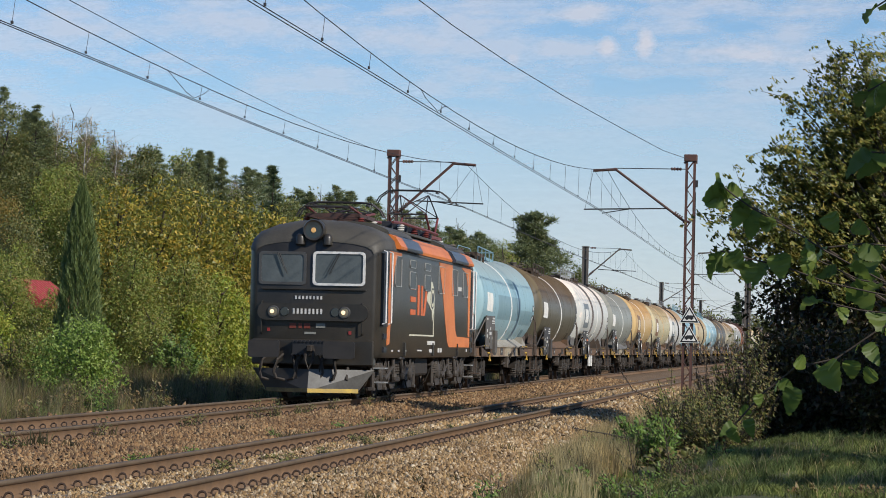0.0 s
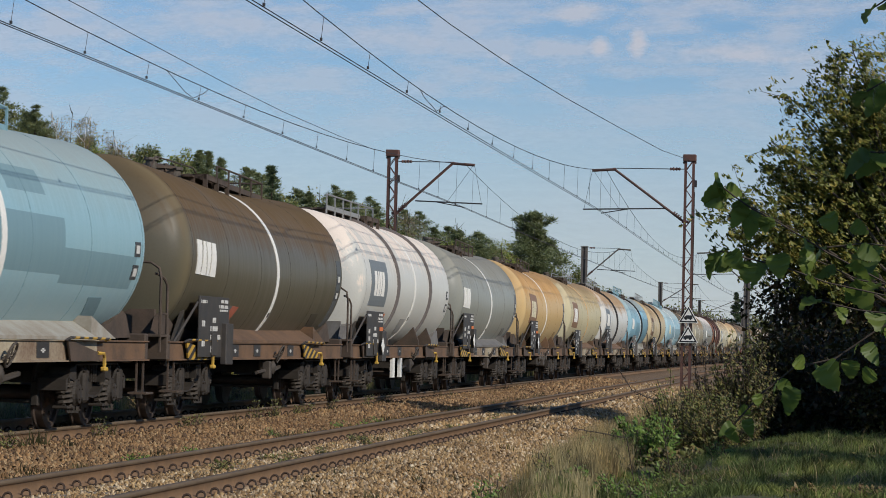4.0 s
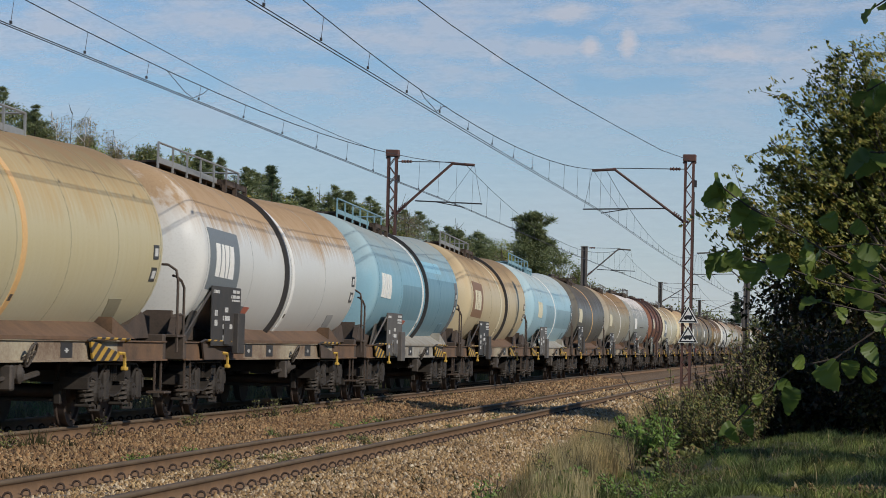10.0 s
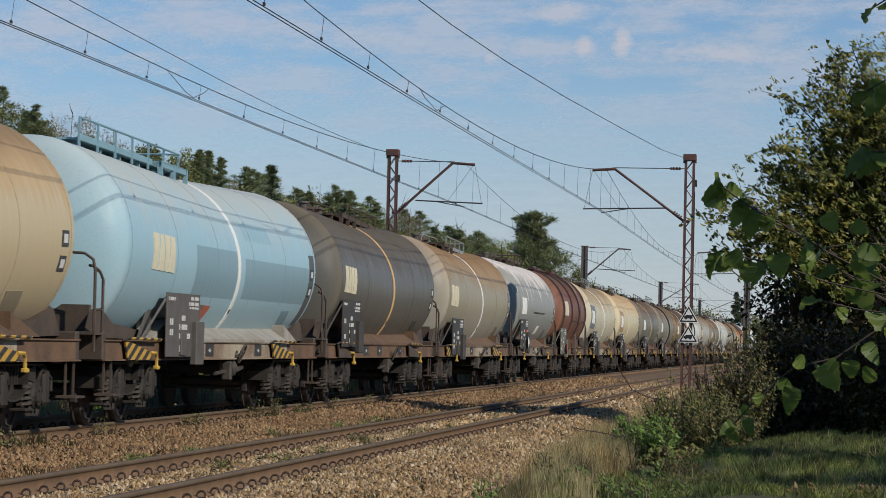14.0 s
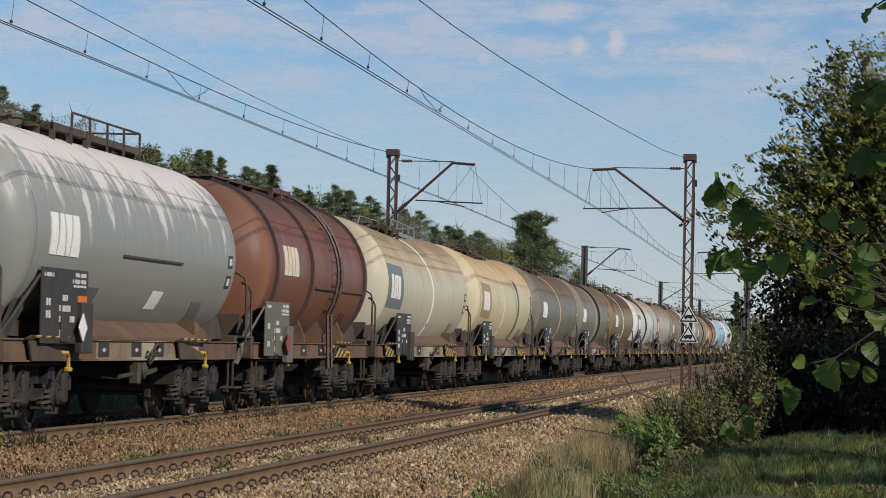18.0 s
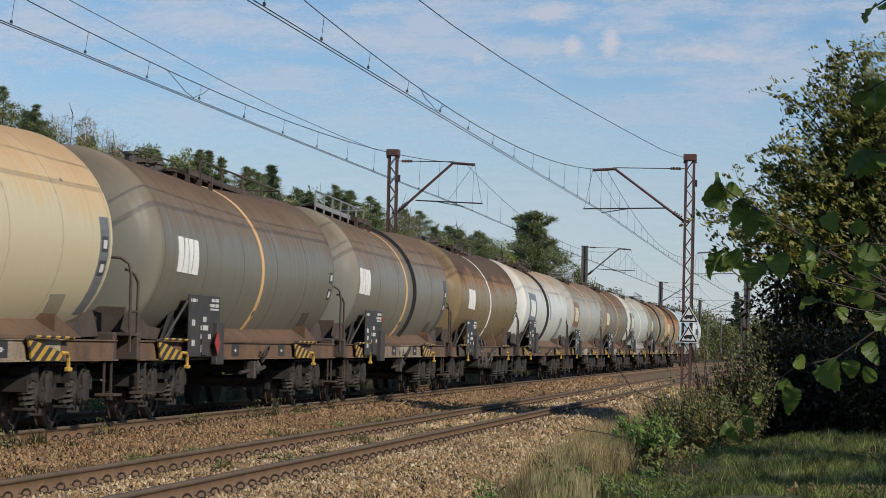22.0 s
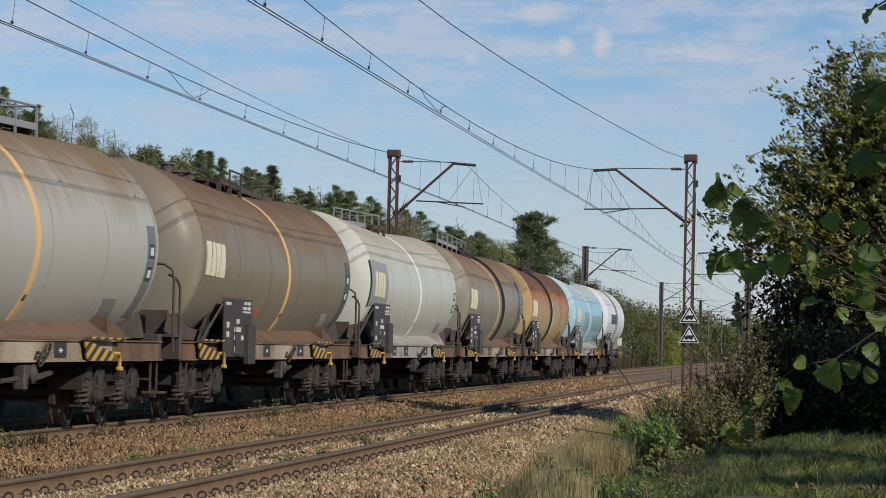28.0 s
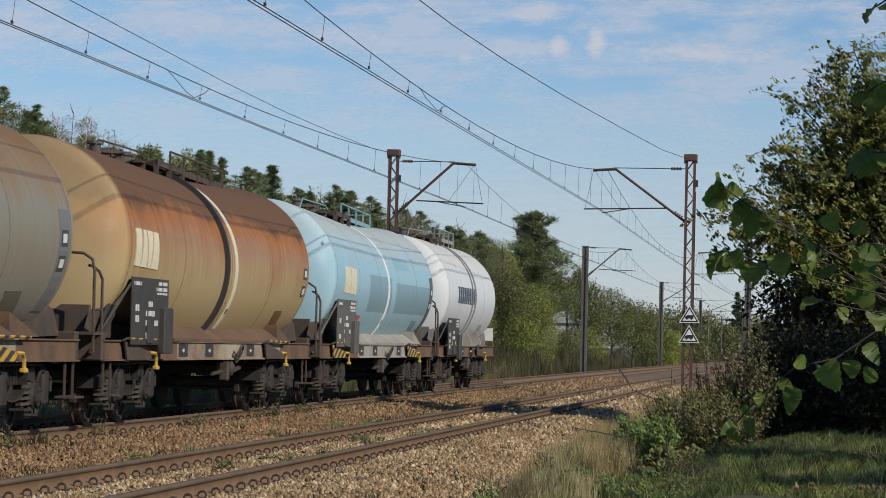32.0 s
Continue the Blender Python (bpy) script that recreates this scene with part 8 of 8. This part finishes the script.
# near twigs of a hazel with large leaves
def hazel_leaf(bm, L, W, seed):
    n = 14
    mid_, left, right = [], [], []
    for j in range(n + 1):
        f = j / n
        w_ = W * math.sin(math.pi * f ** 0.62) ** 0.7 if 0 < j < n else 0.001
        zz = -0.32 * L * f * f + 0.002 * math.sin(j * 1.3 + seed)
        tooth = 0.0016 * (1 if j % 2 else -1)
        mid_.append(bm.verts.new((f * L, 0, zz)))
        left.append(bm.verts.new((f * L - 0.15 * w_, w_ + tooth, zz + 0.25 * w_ - 0.003 * math.sin(j * 2 + seed))))
        right.append(bm.verts.new((f * L - 0.15 * w_, -w_ - tooth, zz + 0.22 * w_ + 0.003 * math.sin(j * 1.7 + seed))))
    for j in range(n):
        bm.faces.new((mid_[j], mid_[j + 1], left[j + 1], left[j]))
        bm.faces.new((right[j], right[j + 1], mid_[j + 1], mid_[j]))


def hazel():
    z0 = float(ground_z(11.6, 6.4))
    o = Vector((11.6, 6.4, z0))
    t = thing("hazel_bush", "hazel branches with large serrated leaves hanging near", "shrub", "", Matrix.Translation(o))
    bm = bmesh.new()
    for a, c in (((0, 0, 0), (-0.10, 0.02, 0.8)), ((-0.10, 0.02, 0.8), (-0.30, 0.0, 1.5)), ((-0.10, 0.02, 0.8), (-0.25, 0.02, 1.9)), ((-0.25, 0.02, 1.9), (-0.35, 0.0, 2.4)), ((0, 0, 0), (0.15, -0.1, 1.2)), ((0.15, -0.1, 1.2), (-0.05, -0.2, 2.5))):
        rod(bm, a, c, 0.014, 6, 0.009)
    part("stem", bm, BARK, t)
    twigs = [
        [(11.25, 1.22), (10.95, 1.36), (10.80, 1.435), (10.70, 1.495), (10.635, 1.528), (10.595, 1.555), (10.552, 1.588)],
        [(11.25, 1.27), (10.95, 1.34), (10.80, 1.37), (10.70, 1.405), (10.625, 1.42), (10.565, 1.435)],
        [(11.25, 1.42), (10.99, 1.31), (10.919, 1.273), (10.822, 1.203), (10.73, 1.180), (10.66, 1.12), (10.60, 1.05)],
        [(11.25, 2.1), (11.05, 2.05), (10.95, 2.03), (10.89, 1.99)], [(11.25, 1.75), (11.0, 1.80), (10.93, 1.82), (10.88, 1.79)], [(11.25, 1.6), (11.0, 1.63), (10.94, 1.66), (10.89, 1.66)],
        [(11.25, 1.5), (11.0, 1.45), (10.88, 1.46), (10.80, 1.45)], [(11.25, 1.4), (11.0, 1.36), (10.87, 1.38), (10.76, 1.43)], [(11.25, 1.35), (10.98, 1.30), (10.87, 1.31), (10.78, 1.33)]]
    lm = leaf_mat("hazel_leaf", [(0.068, 0.111, 0.026), (0.105, 0.168, 0.036), (0.173, 0.255, 0.054), (0.120, 0.174, 0.041)], 0.5)
    shapes = [shared(f"leaf_{k}", lambda q, k=k: hazel_leaf(q, 0.056 + 0.006 * k, 0.026 + 0.004 * (k % 4), k), True) for k in range(6)]

    def hang(x, y, z, r, big=1.0):
        m = Matrix.Translation((x - o.x, y - o.y, z - z0)) @ Euler((radians(r.uniform(-50, 50)), radians(r.uniform(5, 60)), radians(r.choice((200, 165, 235, 130, 300, 30)) + r.uniform(-30, 30)))).to_matrix().to_4x4() @ Matrix.Scale(big, 4)
        part("leaf", r.choice(shapes), lm, t, m=m)

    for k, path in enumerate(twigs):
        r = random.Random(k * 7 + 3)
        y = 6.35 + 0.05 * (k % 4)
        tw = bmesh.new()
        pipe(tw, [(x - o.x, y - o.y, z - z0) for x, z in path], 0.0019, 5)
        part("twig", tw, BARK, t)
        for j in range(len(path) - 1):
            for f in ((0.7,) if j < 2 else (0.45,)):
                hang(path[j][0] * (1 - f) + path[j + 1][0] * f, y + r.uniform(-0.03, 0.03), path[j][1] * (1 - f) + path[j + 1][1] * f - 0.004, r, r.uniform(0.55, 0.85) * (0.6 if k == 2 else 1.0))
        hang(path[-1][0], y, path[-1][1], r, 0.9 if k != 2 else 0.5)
    r = random.Random(99)
    for k in range(6):
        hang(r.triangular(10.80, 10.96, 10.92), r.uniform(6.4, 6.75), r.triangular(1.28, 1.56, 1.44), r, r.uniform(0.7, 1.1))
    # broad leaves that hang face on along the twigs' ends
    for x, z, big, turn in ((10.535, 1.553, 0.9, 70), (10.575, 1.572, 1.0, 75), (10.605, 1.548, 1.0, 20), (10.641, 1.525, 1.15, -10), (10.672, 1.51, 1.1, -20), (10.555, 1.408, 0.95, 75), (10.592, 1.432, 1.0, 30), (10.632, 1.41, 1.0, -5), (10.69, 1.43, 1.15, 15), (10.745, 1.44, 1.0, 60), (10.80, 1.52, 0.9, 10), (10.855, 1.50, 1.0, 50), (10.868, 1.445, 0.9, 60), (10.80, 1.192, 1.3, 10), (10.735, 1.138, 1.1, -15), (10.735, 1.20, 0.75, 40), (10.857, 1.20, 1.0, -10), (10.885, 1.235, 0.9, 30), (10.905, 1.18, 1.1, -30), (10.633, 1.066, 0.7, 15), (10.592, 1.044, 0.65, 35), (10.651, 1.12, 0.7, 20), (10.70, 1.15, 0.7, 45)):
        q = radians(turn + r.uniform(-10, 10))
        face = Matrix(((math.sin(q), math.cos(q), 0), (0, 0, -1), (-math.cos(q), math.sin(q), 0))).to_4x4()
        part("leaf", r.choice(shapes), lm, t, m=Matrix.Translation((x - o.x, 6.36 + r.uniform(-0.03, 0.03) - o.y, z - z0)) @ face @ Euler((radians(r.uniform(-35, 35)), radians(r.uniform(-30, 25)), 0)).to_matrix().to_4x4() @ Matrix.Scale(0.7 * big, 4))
    for k in range(5):
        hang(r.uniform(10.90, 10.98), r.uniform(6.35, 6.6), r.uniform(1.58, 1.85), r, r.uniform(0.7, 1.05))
    # unseen leaves added sunward, out of view, to shade the twigs
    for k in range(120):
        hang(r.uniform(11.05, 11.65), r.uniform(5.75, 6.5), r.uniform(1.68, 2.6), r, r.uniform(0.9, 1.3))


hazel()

# ---------------------------------------------------------------- ballast, sleepers, clips


def stones(name, label, material, spans):
    """Loose broken stone: many small uneven lumps."""
    oct_v = np.array([(1, 0.2, -0.5), (-0.9, -0.2, -0.5), (-0.2, 1, -0.5), (0.2, -1, -0.5), (0.35, 0.2, 0.8), (-0.4, -0.15, 0.75)], float)
    oct_f = np.array([(0, 2, 4), (4, 2, 5), (2, 1, 5), (1, 3, 5), (5, 3, 4), (3, 0, 4)])
    P_, S_ = [], []
    for c0, c1, y0, y1, per, size in spans:
        n = int((c1 - c0) * (y1 - y0) * per)
        c, y = rng.uniform(c0, c1, n), rng.uniform(y0, y1, n)
        x = c + bend(y)
        P_.append(np.stack([x, y, ground_z(x, y) + size * (rng.uniform(-0.6, 0.6, n) + np.where(rng.uniform(0, 1, n) < 0.28, 1.0, 0.0))], 1))
        S_.append(size * rng.choice((0.7, 0.9, 1.0, 1.25, 1.5), n))
    P_, S_ = np.concatenate(P_), np.concatenate(S_)
    n = len(P_)
    q = oct_v[None] * (S_[:, None, None] * rng.uniform(0.6, 1.5, (n, 6, 1)))
    q = q * rng.uniform(0.7, 1.3, (n, 1, 3))
    a, b = rng.uniform(0, 2 * math.pi, (n, 1)), rng.normal(0, 0.4, (n, 1))
    x, y, z = q[..., 0], q[..., 1], q[..., 2]
    x, y = x * np.cos(a) - y * np.sin(a), x * np.sin(a) + y * np.cos(a)
    y, z = y * np.cos(b) - z * np.sin(b), y * np.sin(b) + z * np.cos(b)
    verts = (np.stack([x, y, z], -1) + P_[:, None]).reshape(-1, 3)
    faces = (oct_f[None] + (np.arange(n) * 6)[:, None, None]).reshape(-1, 3)
    return tagged(new(name, raw(name, verts, faces, material)), label, "ballast", kind="stuff")


stones("ballast", "brown broken-stone ballast heaped between the tracks", STONE, [(0.95, 3.25, 25, 55, 640, 0.0225), (0.95, 3.25, 55, 90, 250, 0.034), (0.95, 3.25, 90, 125, 110, 0.05), (-2.1, -0.9, 40, 60, 80, 0.045)])
stones("ballast", "pale stony ballast shoulder beside the near track", STONE_PALE, [(5.05, 7.1, 24, 48, 680, 0.0218), (5.05, 6.6, 48, 70, 300, 0.034), (5.05, 6.4, 70, 110, 120, 0.048), (3.55, 4.8, 25, 50, 520, 0.0205), (3.55, 4.8, 50, 75, 230, 0.033), (3.55, 4.8, 75, 120, 100, 0.045)])

for k, (off, z) in enumerate(((0.0, 0.0), (TRACK2, DZ2))):
    bed = tagged(new("railway_track"), "concrete-sleepered railway track in stone ballast", "track", "the two tracks", "structure")
    me = shared("sleeper", lambda b: prism(b, [(-0.15, -0.36), (0.15, -0.36), (0.13, -0.175), (-0.13, -0.175)], "x", -1.28, 1.28))
    for j in range(140):
        s = 25.0 + 0.595 * j
        part("sleeper", me, SLEEPER, bed, m=on_track(s, off, z))

CLIP = mat("clip_iron", (0.060, 0.037, 0.024), (0.030, 0.021, 0.015), 0.8, 0.1, 6, 40)


def clip_shape(bm):
    for sx in (1, -1):
        ring = [(sx * (0.094 + 0.040 * math.cos(a)), 0.016 * math.sin(a), -0.140 + 0.038 * math.sin(a)) for a in np.linspace(-0.6, math.pi + 0.6, 10)]
        pipe(bm, ring, 0.012, 4)
        box(bm, min(sx * 0.05, sx * 0.15), max(sx * 0.05, sx * 0.15), -0.055, 0.055, -0.178, -0.158)


clip_me = shared("rail_clip", clip_shape)
for rail_ob, (off, z) in zip(RAILS, ((-0.7525, 0), (0.7525, 0), (TRACK2 - 0.7525, DZ2), (TRACK2 + 0.7525, DZ2))):
    for j in range(130):
        part("rail_clip", clip_me, CLIP, rail_ob, m=on_track(25.0 + 0.595 * j, off, z))

# ---------------------------------------------------------------- grass


def grass_mat(name, tones, trans):
    """Grass: a tone for each blade, drier in patches, with mottled shade painted in."""
    m, nt, bsdf = shader(name)
    geo = nt.nodes.new("ShaderNodeNewGeometry")
    n = len(tones)
    col = ramp(nt, geo.outputs["Random Per Island"], [(i / (n - 1), c) for i, c in enumerate(tones)])
    vec = coords(nt, (1, 0.45, 0.4))
    dry = ramp(nt, noise_of(nt, vec, 1.1, 4), [(0.45, (0, 0, 0)), (0.62, (0.75,) * 3)])
    col = blend(nt, dry, col, blend(nt, 1.0, col, (1.35, 1.15, 0.95), "MULTIPLY"))
    # dark hollows and lit clumps put into the blade colour by noise
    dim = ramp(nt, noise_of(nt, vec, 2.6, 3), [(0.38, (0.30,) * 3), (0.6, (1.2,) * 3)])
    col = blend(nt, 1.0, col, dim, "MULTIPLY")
    nt.links.new(col, bsdf.inputs["Base Color"])
    bsdf.inputs["Roughness"].default_value = 0.55
    tr = nt.nodes.new("ShaderNodeBsdfTranslucent")
    nt.links.new(col, tr.inputs["Color"])
    mix = nt.nodes.new("ShaderNodeMixShader")
    mix.inputs[0].default_value = trans
    nt.links.new(bsdf.outputs[0], mix.inputs[1])
    nt.links.new(tr.outputs[0], mix.inputs[2])
    nt.links.new(mix.outputs[0], nt.nodes["Material Output"].inputs["Surface"])
    return m


def grass(name, label, spans, tones, wide, bend_=0.35, per_tuft=40, spread=0.07):
    """Blades: narrow tapered strips bowed by the wind."""
    V, F = [], []
    base = 0
    for c0, c1, y0, y1, n, h0, h1 in spans:
        c, y = rng.uniform(c0, c1, n), rng.uniform(y0, y1, n)
        nt_ = n // per_tuft + 1
        tuft = rng.integers(0, nt_, n)
        tx, ty = rng.uniform(c0, c1, nt_), rng.uniform(y0, y1, nt_)
        mix_ = rng.uniform(0, 1, n) < 0.72
        c = np.where(mix_, tx[tuft] + rng.normal(0, spread, n), c)
        y = np.where(mix_, ty[tuft] + rng.normal(0, spread * 1.7, n), y)
        x = c + bend(y)
        z = ground_z(x, y) - 0.02
        h = rng.uniform(h0, h1, n) * np.where(mix_, rng.uniform(0.35, 1.35, nt_)[tuft], 0.4)
        a = rng.uniform(0, 2 * math.pi, n)
        lean = rng.uniform(0.05, bend_, n) * h
        w_ = wide * rng.uniform(0.6, 1.3, n)
        dx, dy = np.cos(a) * lean, np.sin(a) * lean
        p = np.stack([x, y, z], 1)
        side = np.stack([w_, 0 * w_, 0 * w_], 1)
        mid_ = p + np.stack([dx * 0.3, dy * 0.3, h * 0.6], 1)
        tip = p + np.stack([dx, dy, h], 1)
        V.append(np.stack([p - side, p + side, mid_ + side * 0.7, mid_ - side * 0.7, tip], 1).reshape(-1, 3))
        i = base + np.arange(n)[:, None] * 5
        F.append(np.concatenate([i + [[0, 1, 2]], i + [[0, 2, 3]], i + [[3, 2, 4]]], 1).reshape(-1, 3))
        base += n * 5
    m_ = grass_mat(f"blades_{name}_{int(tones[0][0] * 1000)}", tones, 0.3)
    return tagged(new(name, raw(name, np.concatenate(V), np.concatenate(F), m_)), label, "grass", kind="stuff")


GREEN_G = [(0.050, 0.080, 0.018), (0.11, 0.155, 0.034), (0.17, 0.225, 0.055), (0.24, 0.27, 0.085), (0.070, 0.105, 0.024)]
DRY_G = [(0.30, 0.25, 0.115), (0.42, 0.35, 0.17), (0.52, 0.44, 0.24), (0.18, 0.17, 0.065)]
MIX_G = [(0.13, 0.155, 0.045), (0.21, 0.20, 0.075), (0.29, 0.24, 0.12), (0.18, 0.14, 0.085), (0.17, 0.19, 0.05)]
WEED_G = [(0.055, 0.062, 0.022), (0.09, 0.10, 0.032), (0.11, 0.085, 0.04), (0.07, 0.06, 0.03)]
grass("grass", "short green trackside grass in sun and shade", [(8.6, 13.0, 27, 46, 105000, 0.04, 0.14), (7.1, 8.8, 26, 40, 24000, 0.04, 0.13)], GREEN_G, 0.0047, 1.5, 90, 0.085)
grass("tall_grass", "dry straw-coloured tall grass on the slope", [(7.12, 7.9, 35, 52, 24000, 0.22, 0.50), (6.9, 8.4, 52, 66, 9000, 0.3, 0.6), (7.2, 8.2, 29, 36, 2500, 0.10, 0.30), (6.9, 8.5, 66, 100, 9000, 0.3, 0.7)], DRY_G, 0.0045, 0.4, 60, 0.10)
grass("dry_stalks", "thin pale dry stalks standing in the grass", [(8.6, 12.5, 27, 44, 900, 0.12, 0.34)], DRY_G, 0.0028, 1.2, 7, 0.12)
grass("tall_grass", "tall weedy autumn grass behind the far track", [(-8.0, -2.9, 44, 75, 36000, 0.15, 0.75), (-9.0, -3.0, 75, 100, 14000, 0.3, 0.8), (-10.0, -3.2, 100, 130, 7000, 0.5, 1.0)], MIX_G, 0.0055, 0.7, 70, 0.12)
grass("meadow_grass", "dark olive tall grass on the far verge", [(-10.0, -3.6, 130, 210, 26000, 0.6, 1.5), (-12.0, -3.6, 210, 420, 9000, 0.7, 1.4)], [(0.065, 0.072, 0.026), (0.105, 0.10, 0.042), (0.145, 0.12, 0.06), (0.085, 0.095, 0.030)], 0.012, 0.5, 70, 0.2)
grass("weeds", "small brownish green weeds growing in the ballast", [(0.85, 1.15, 28, 100, 900, 0.05, 0.22), (1.2, 2.6, 28, 80, 500, 0.04, 0.14), (2.4, 3.3, 27, 90, 8000, 0.04, 0.16), (3.6, 4.7, 27, 80, 1800, 0.04, 0.10), (5.2, 6.6, 26, 60, 900, 0.04, 0.14)], WEED_G, 0.006, 0.8, 26, 0.05)

# ---------------------------------------------------------------- clouds


def cloud_sheet():
    """A thin far sheet of broken cloud, sunlit, that drifts slowly."""
    m, nt, bsdf = shader("cloud")
    vec = coords(nt)

    def grain(sx, sz, lean, scale, detail, rough):
        mp = nt.nodes.new("ShaderNodeMapping")
        mp.inputs["Scale"].default_value = (1 / sx, 1.0, 1 / sz)
        mp.inputs["Rotation"].default_value = (0, lean, 0)
        nt.links.new(vec, mp.inputs[0])
        return noise_of(nt, mp.outputs[0], scale, detail, rough)
    puff, veil, wisp = grain(150.0, 40.0, 0.06, 1.0, 7, 0.60), grain(420.0, 90.0, 0.03, 1.0, 5, 0.55), grain(60.0, 22.0, 0.05, 1.0, 6, 0.62)
    sep = nt.nodes.new("ShaderNodeSeparateXYZ")
    nt.links.new(vec, sep.inputs[0])
    height = math_node(nt, "DIVIDE", sep.outputs[2], 640.0)
    haze = ramp(nt, height, [(0.0, (0.54,) * 3), (0.26, (0.42,) * 3), (0.42, (0.28,) * 3), (0.54, (0.08,) * 3), (0.9, (0.08,) * 3)])
    upper = ramp(nt, height, [(0.38, (0.10,) * 3), (0.56, (0.75,) * 3), (0.70, (0.85,) * 3)])
    sheet = math_node(nt, "MULTIPLY", ramp(nt, puff, [(0.43, (0.0,) * 3), (0.60, (0.72,) * 3)]), upper)
    # single clouds: place across, height, half width, half height, thickness
    heaps = None
    for cx, cz, rx, rz, k in ((-238, 386, 17, 30, 1.0), (-286, 376, 19, 22, 0.95), (-408, 366, 16, 16, 0.7), (-318, 424, 75, 20, 0.75), (-350, 374, 90, 26, 0.60), (-110, 371, 150, 26, 0.80), (-560, 388, 150, 30, 0.60), (-760, 402, 190, 38, 0.60), (-980, 398, 160, 44, 0.60), (-200, 352, 190, 14, 0.45), (-60, 322, 90, 16, 0.40), (-640, 340, 160, 14, 0.30), (-420, 432, 120, 14, 0.45)):
        dx = math_node(nt, "DIVIDE", math_node(nt, "SUBTRACT", sep.outputs[0], cx), rx)
        dz = math_node(nt, "DIVIDE", math_node(nt, "SUBTRACT", sep.outputs[2], cz), rz)
        r2 = math_node(nt, "ADD", math_node(nt, "MULTIPLY", dx, dx), math_node(nt, "MULTIPLY", dz, dz))
        near = math_node(nt, "MULTIPLY", math_node(nt, "SUBTRACT", 1.0, math_node(nt, "SQRT", r2)), 1.0)
        ragged = math_node(nt, "ADD", near, math_node(nt, "MULTIPLY", math_node(nt, "SUBTRACT", wisp, 0.5), 2.4))
        one = math_node(nt, "MULTIPLY", math_node(nt, "MULTIPLY", ragged, 1.1, True), k)
        heaps = one if heaps is None else math_node(nt, "MAXIMUM", heaps, one)
    alpha = math_node(nt, "ADD", math_node(nt, "MAXIMUM", math_node(nt, "MULTIPLY", sheet, 0.95), heaps), math_node(nt, "MULTIPLY", haze, math_node(nt, "ADD", veil, 0.45)), True)
    bsdf.inputs["Base Color"].default_value = (0.755, 0.765, 0.83, 1)
    bsdf.inputs["Roughness"].default_value = 1.0
    bsdf.inputs["Specular IOR Level"].default_value = 0.0
    nt.links.new(alpha, bsdf.inputs["Alpha"])
    xs, zs = np.linspace(-1800, 1400, 9), np.linspace(-20, 1500, 6)
    X, Z = np.meshgrid(xs, zs)
    i = np.arange(5)[:, None] * 9 + np.arange(8)[None]
    faces = np.stack([i, i + 1, i + 10, i + 9], -1).reshape(-1, 4)
    ob = new("cloud_backdrop", raw("cloud_backdrop", np.stack([X, 0 * X, Z], -1).reshape(-1, 3), faces, m))
    ob.location = (0, 3600, 0)
    return tagged(ob, "thin broken white cloud drifting over blue sky", "clouds", kind="structure")


CLOUDS = cloud_sheet()


motions()
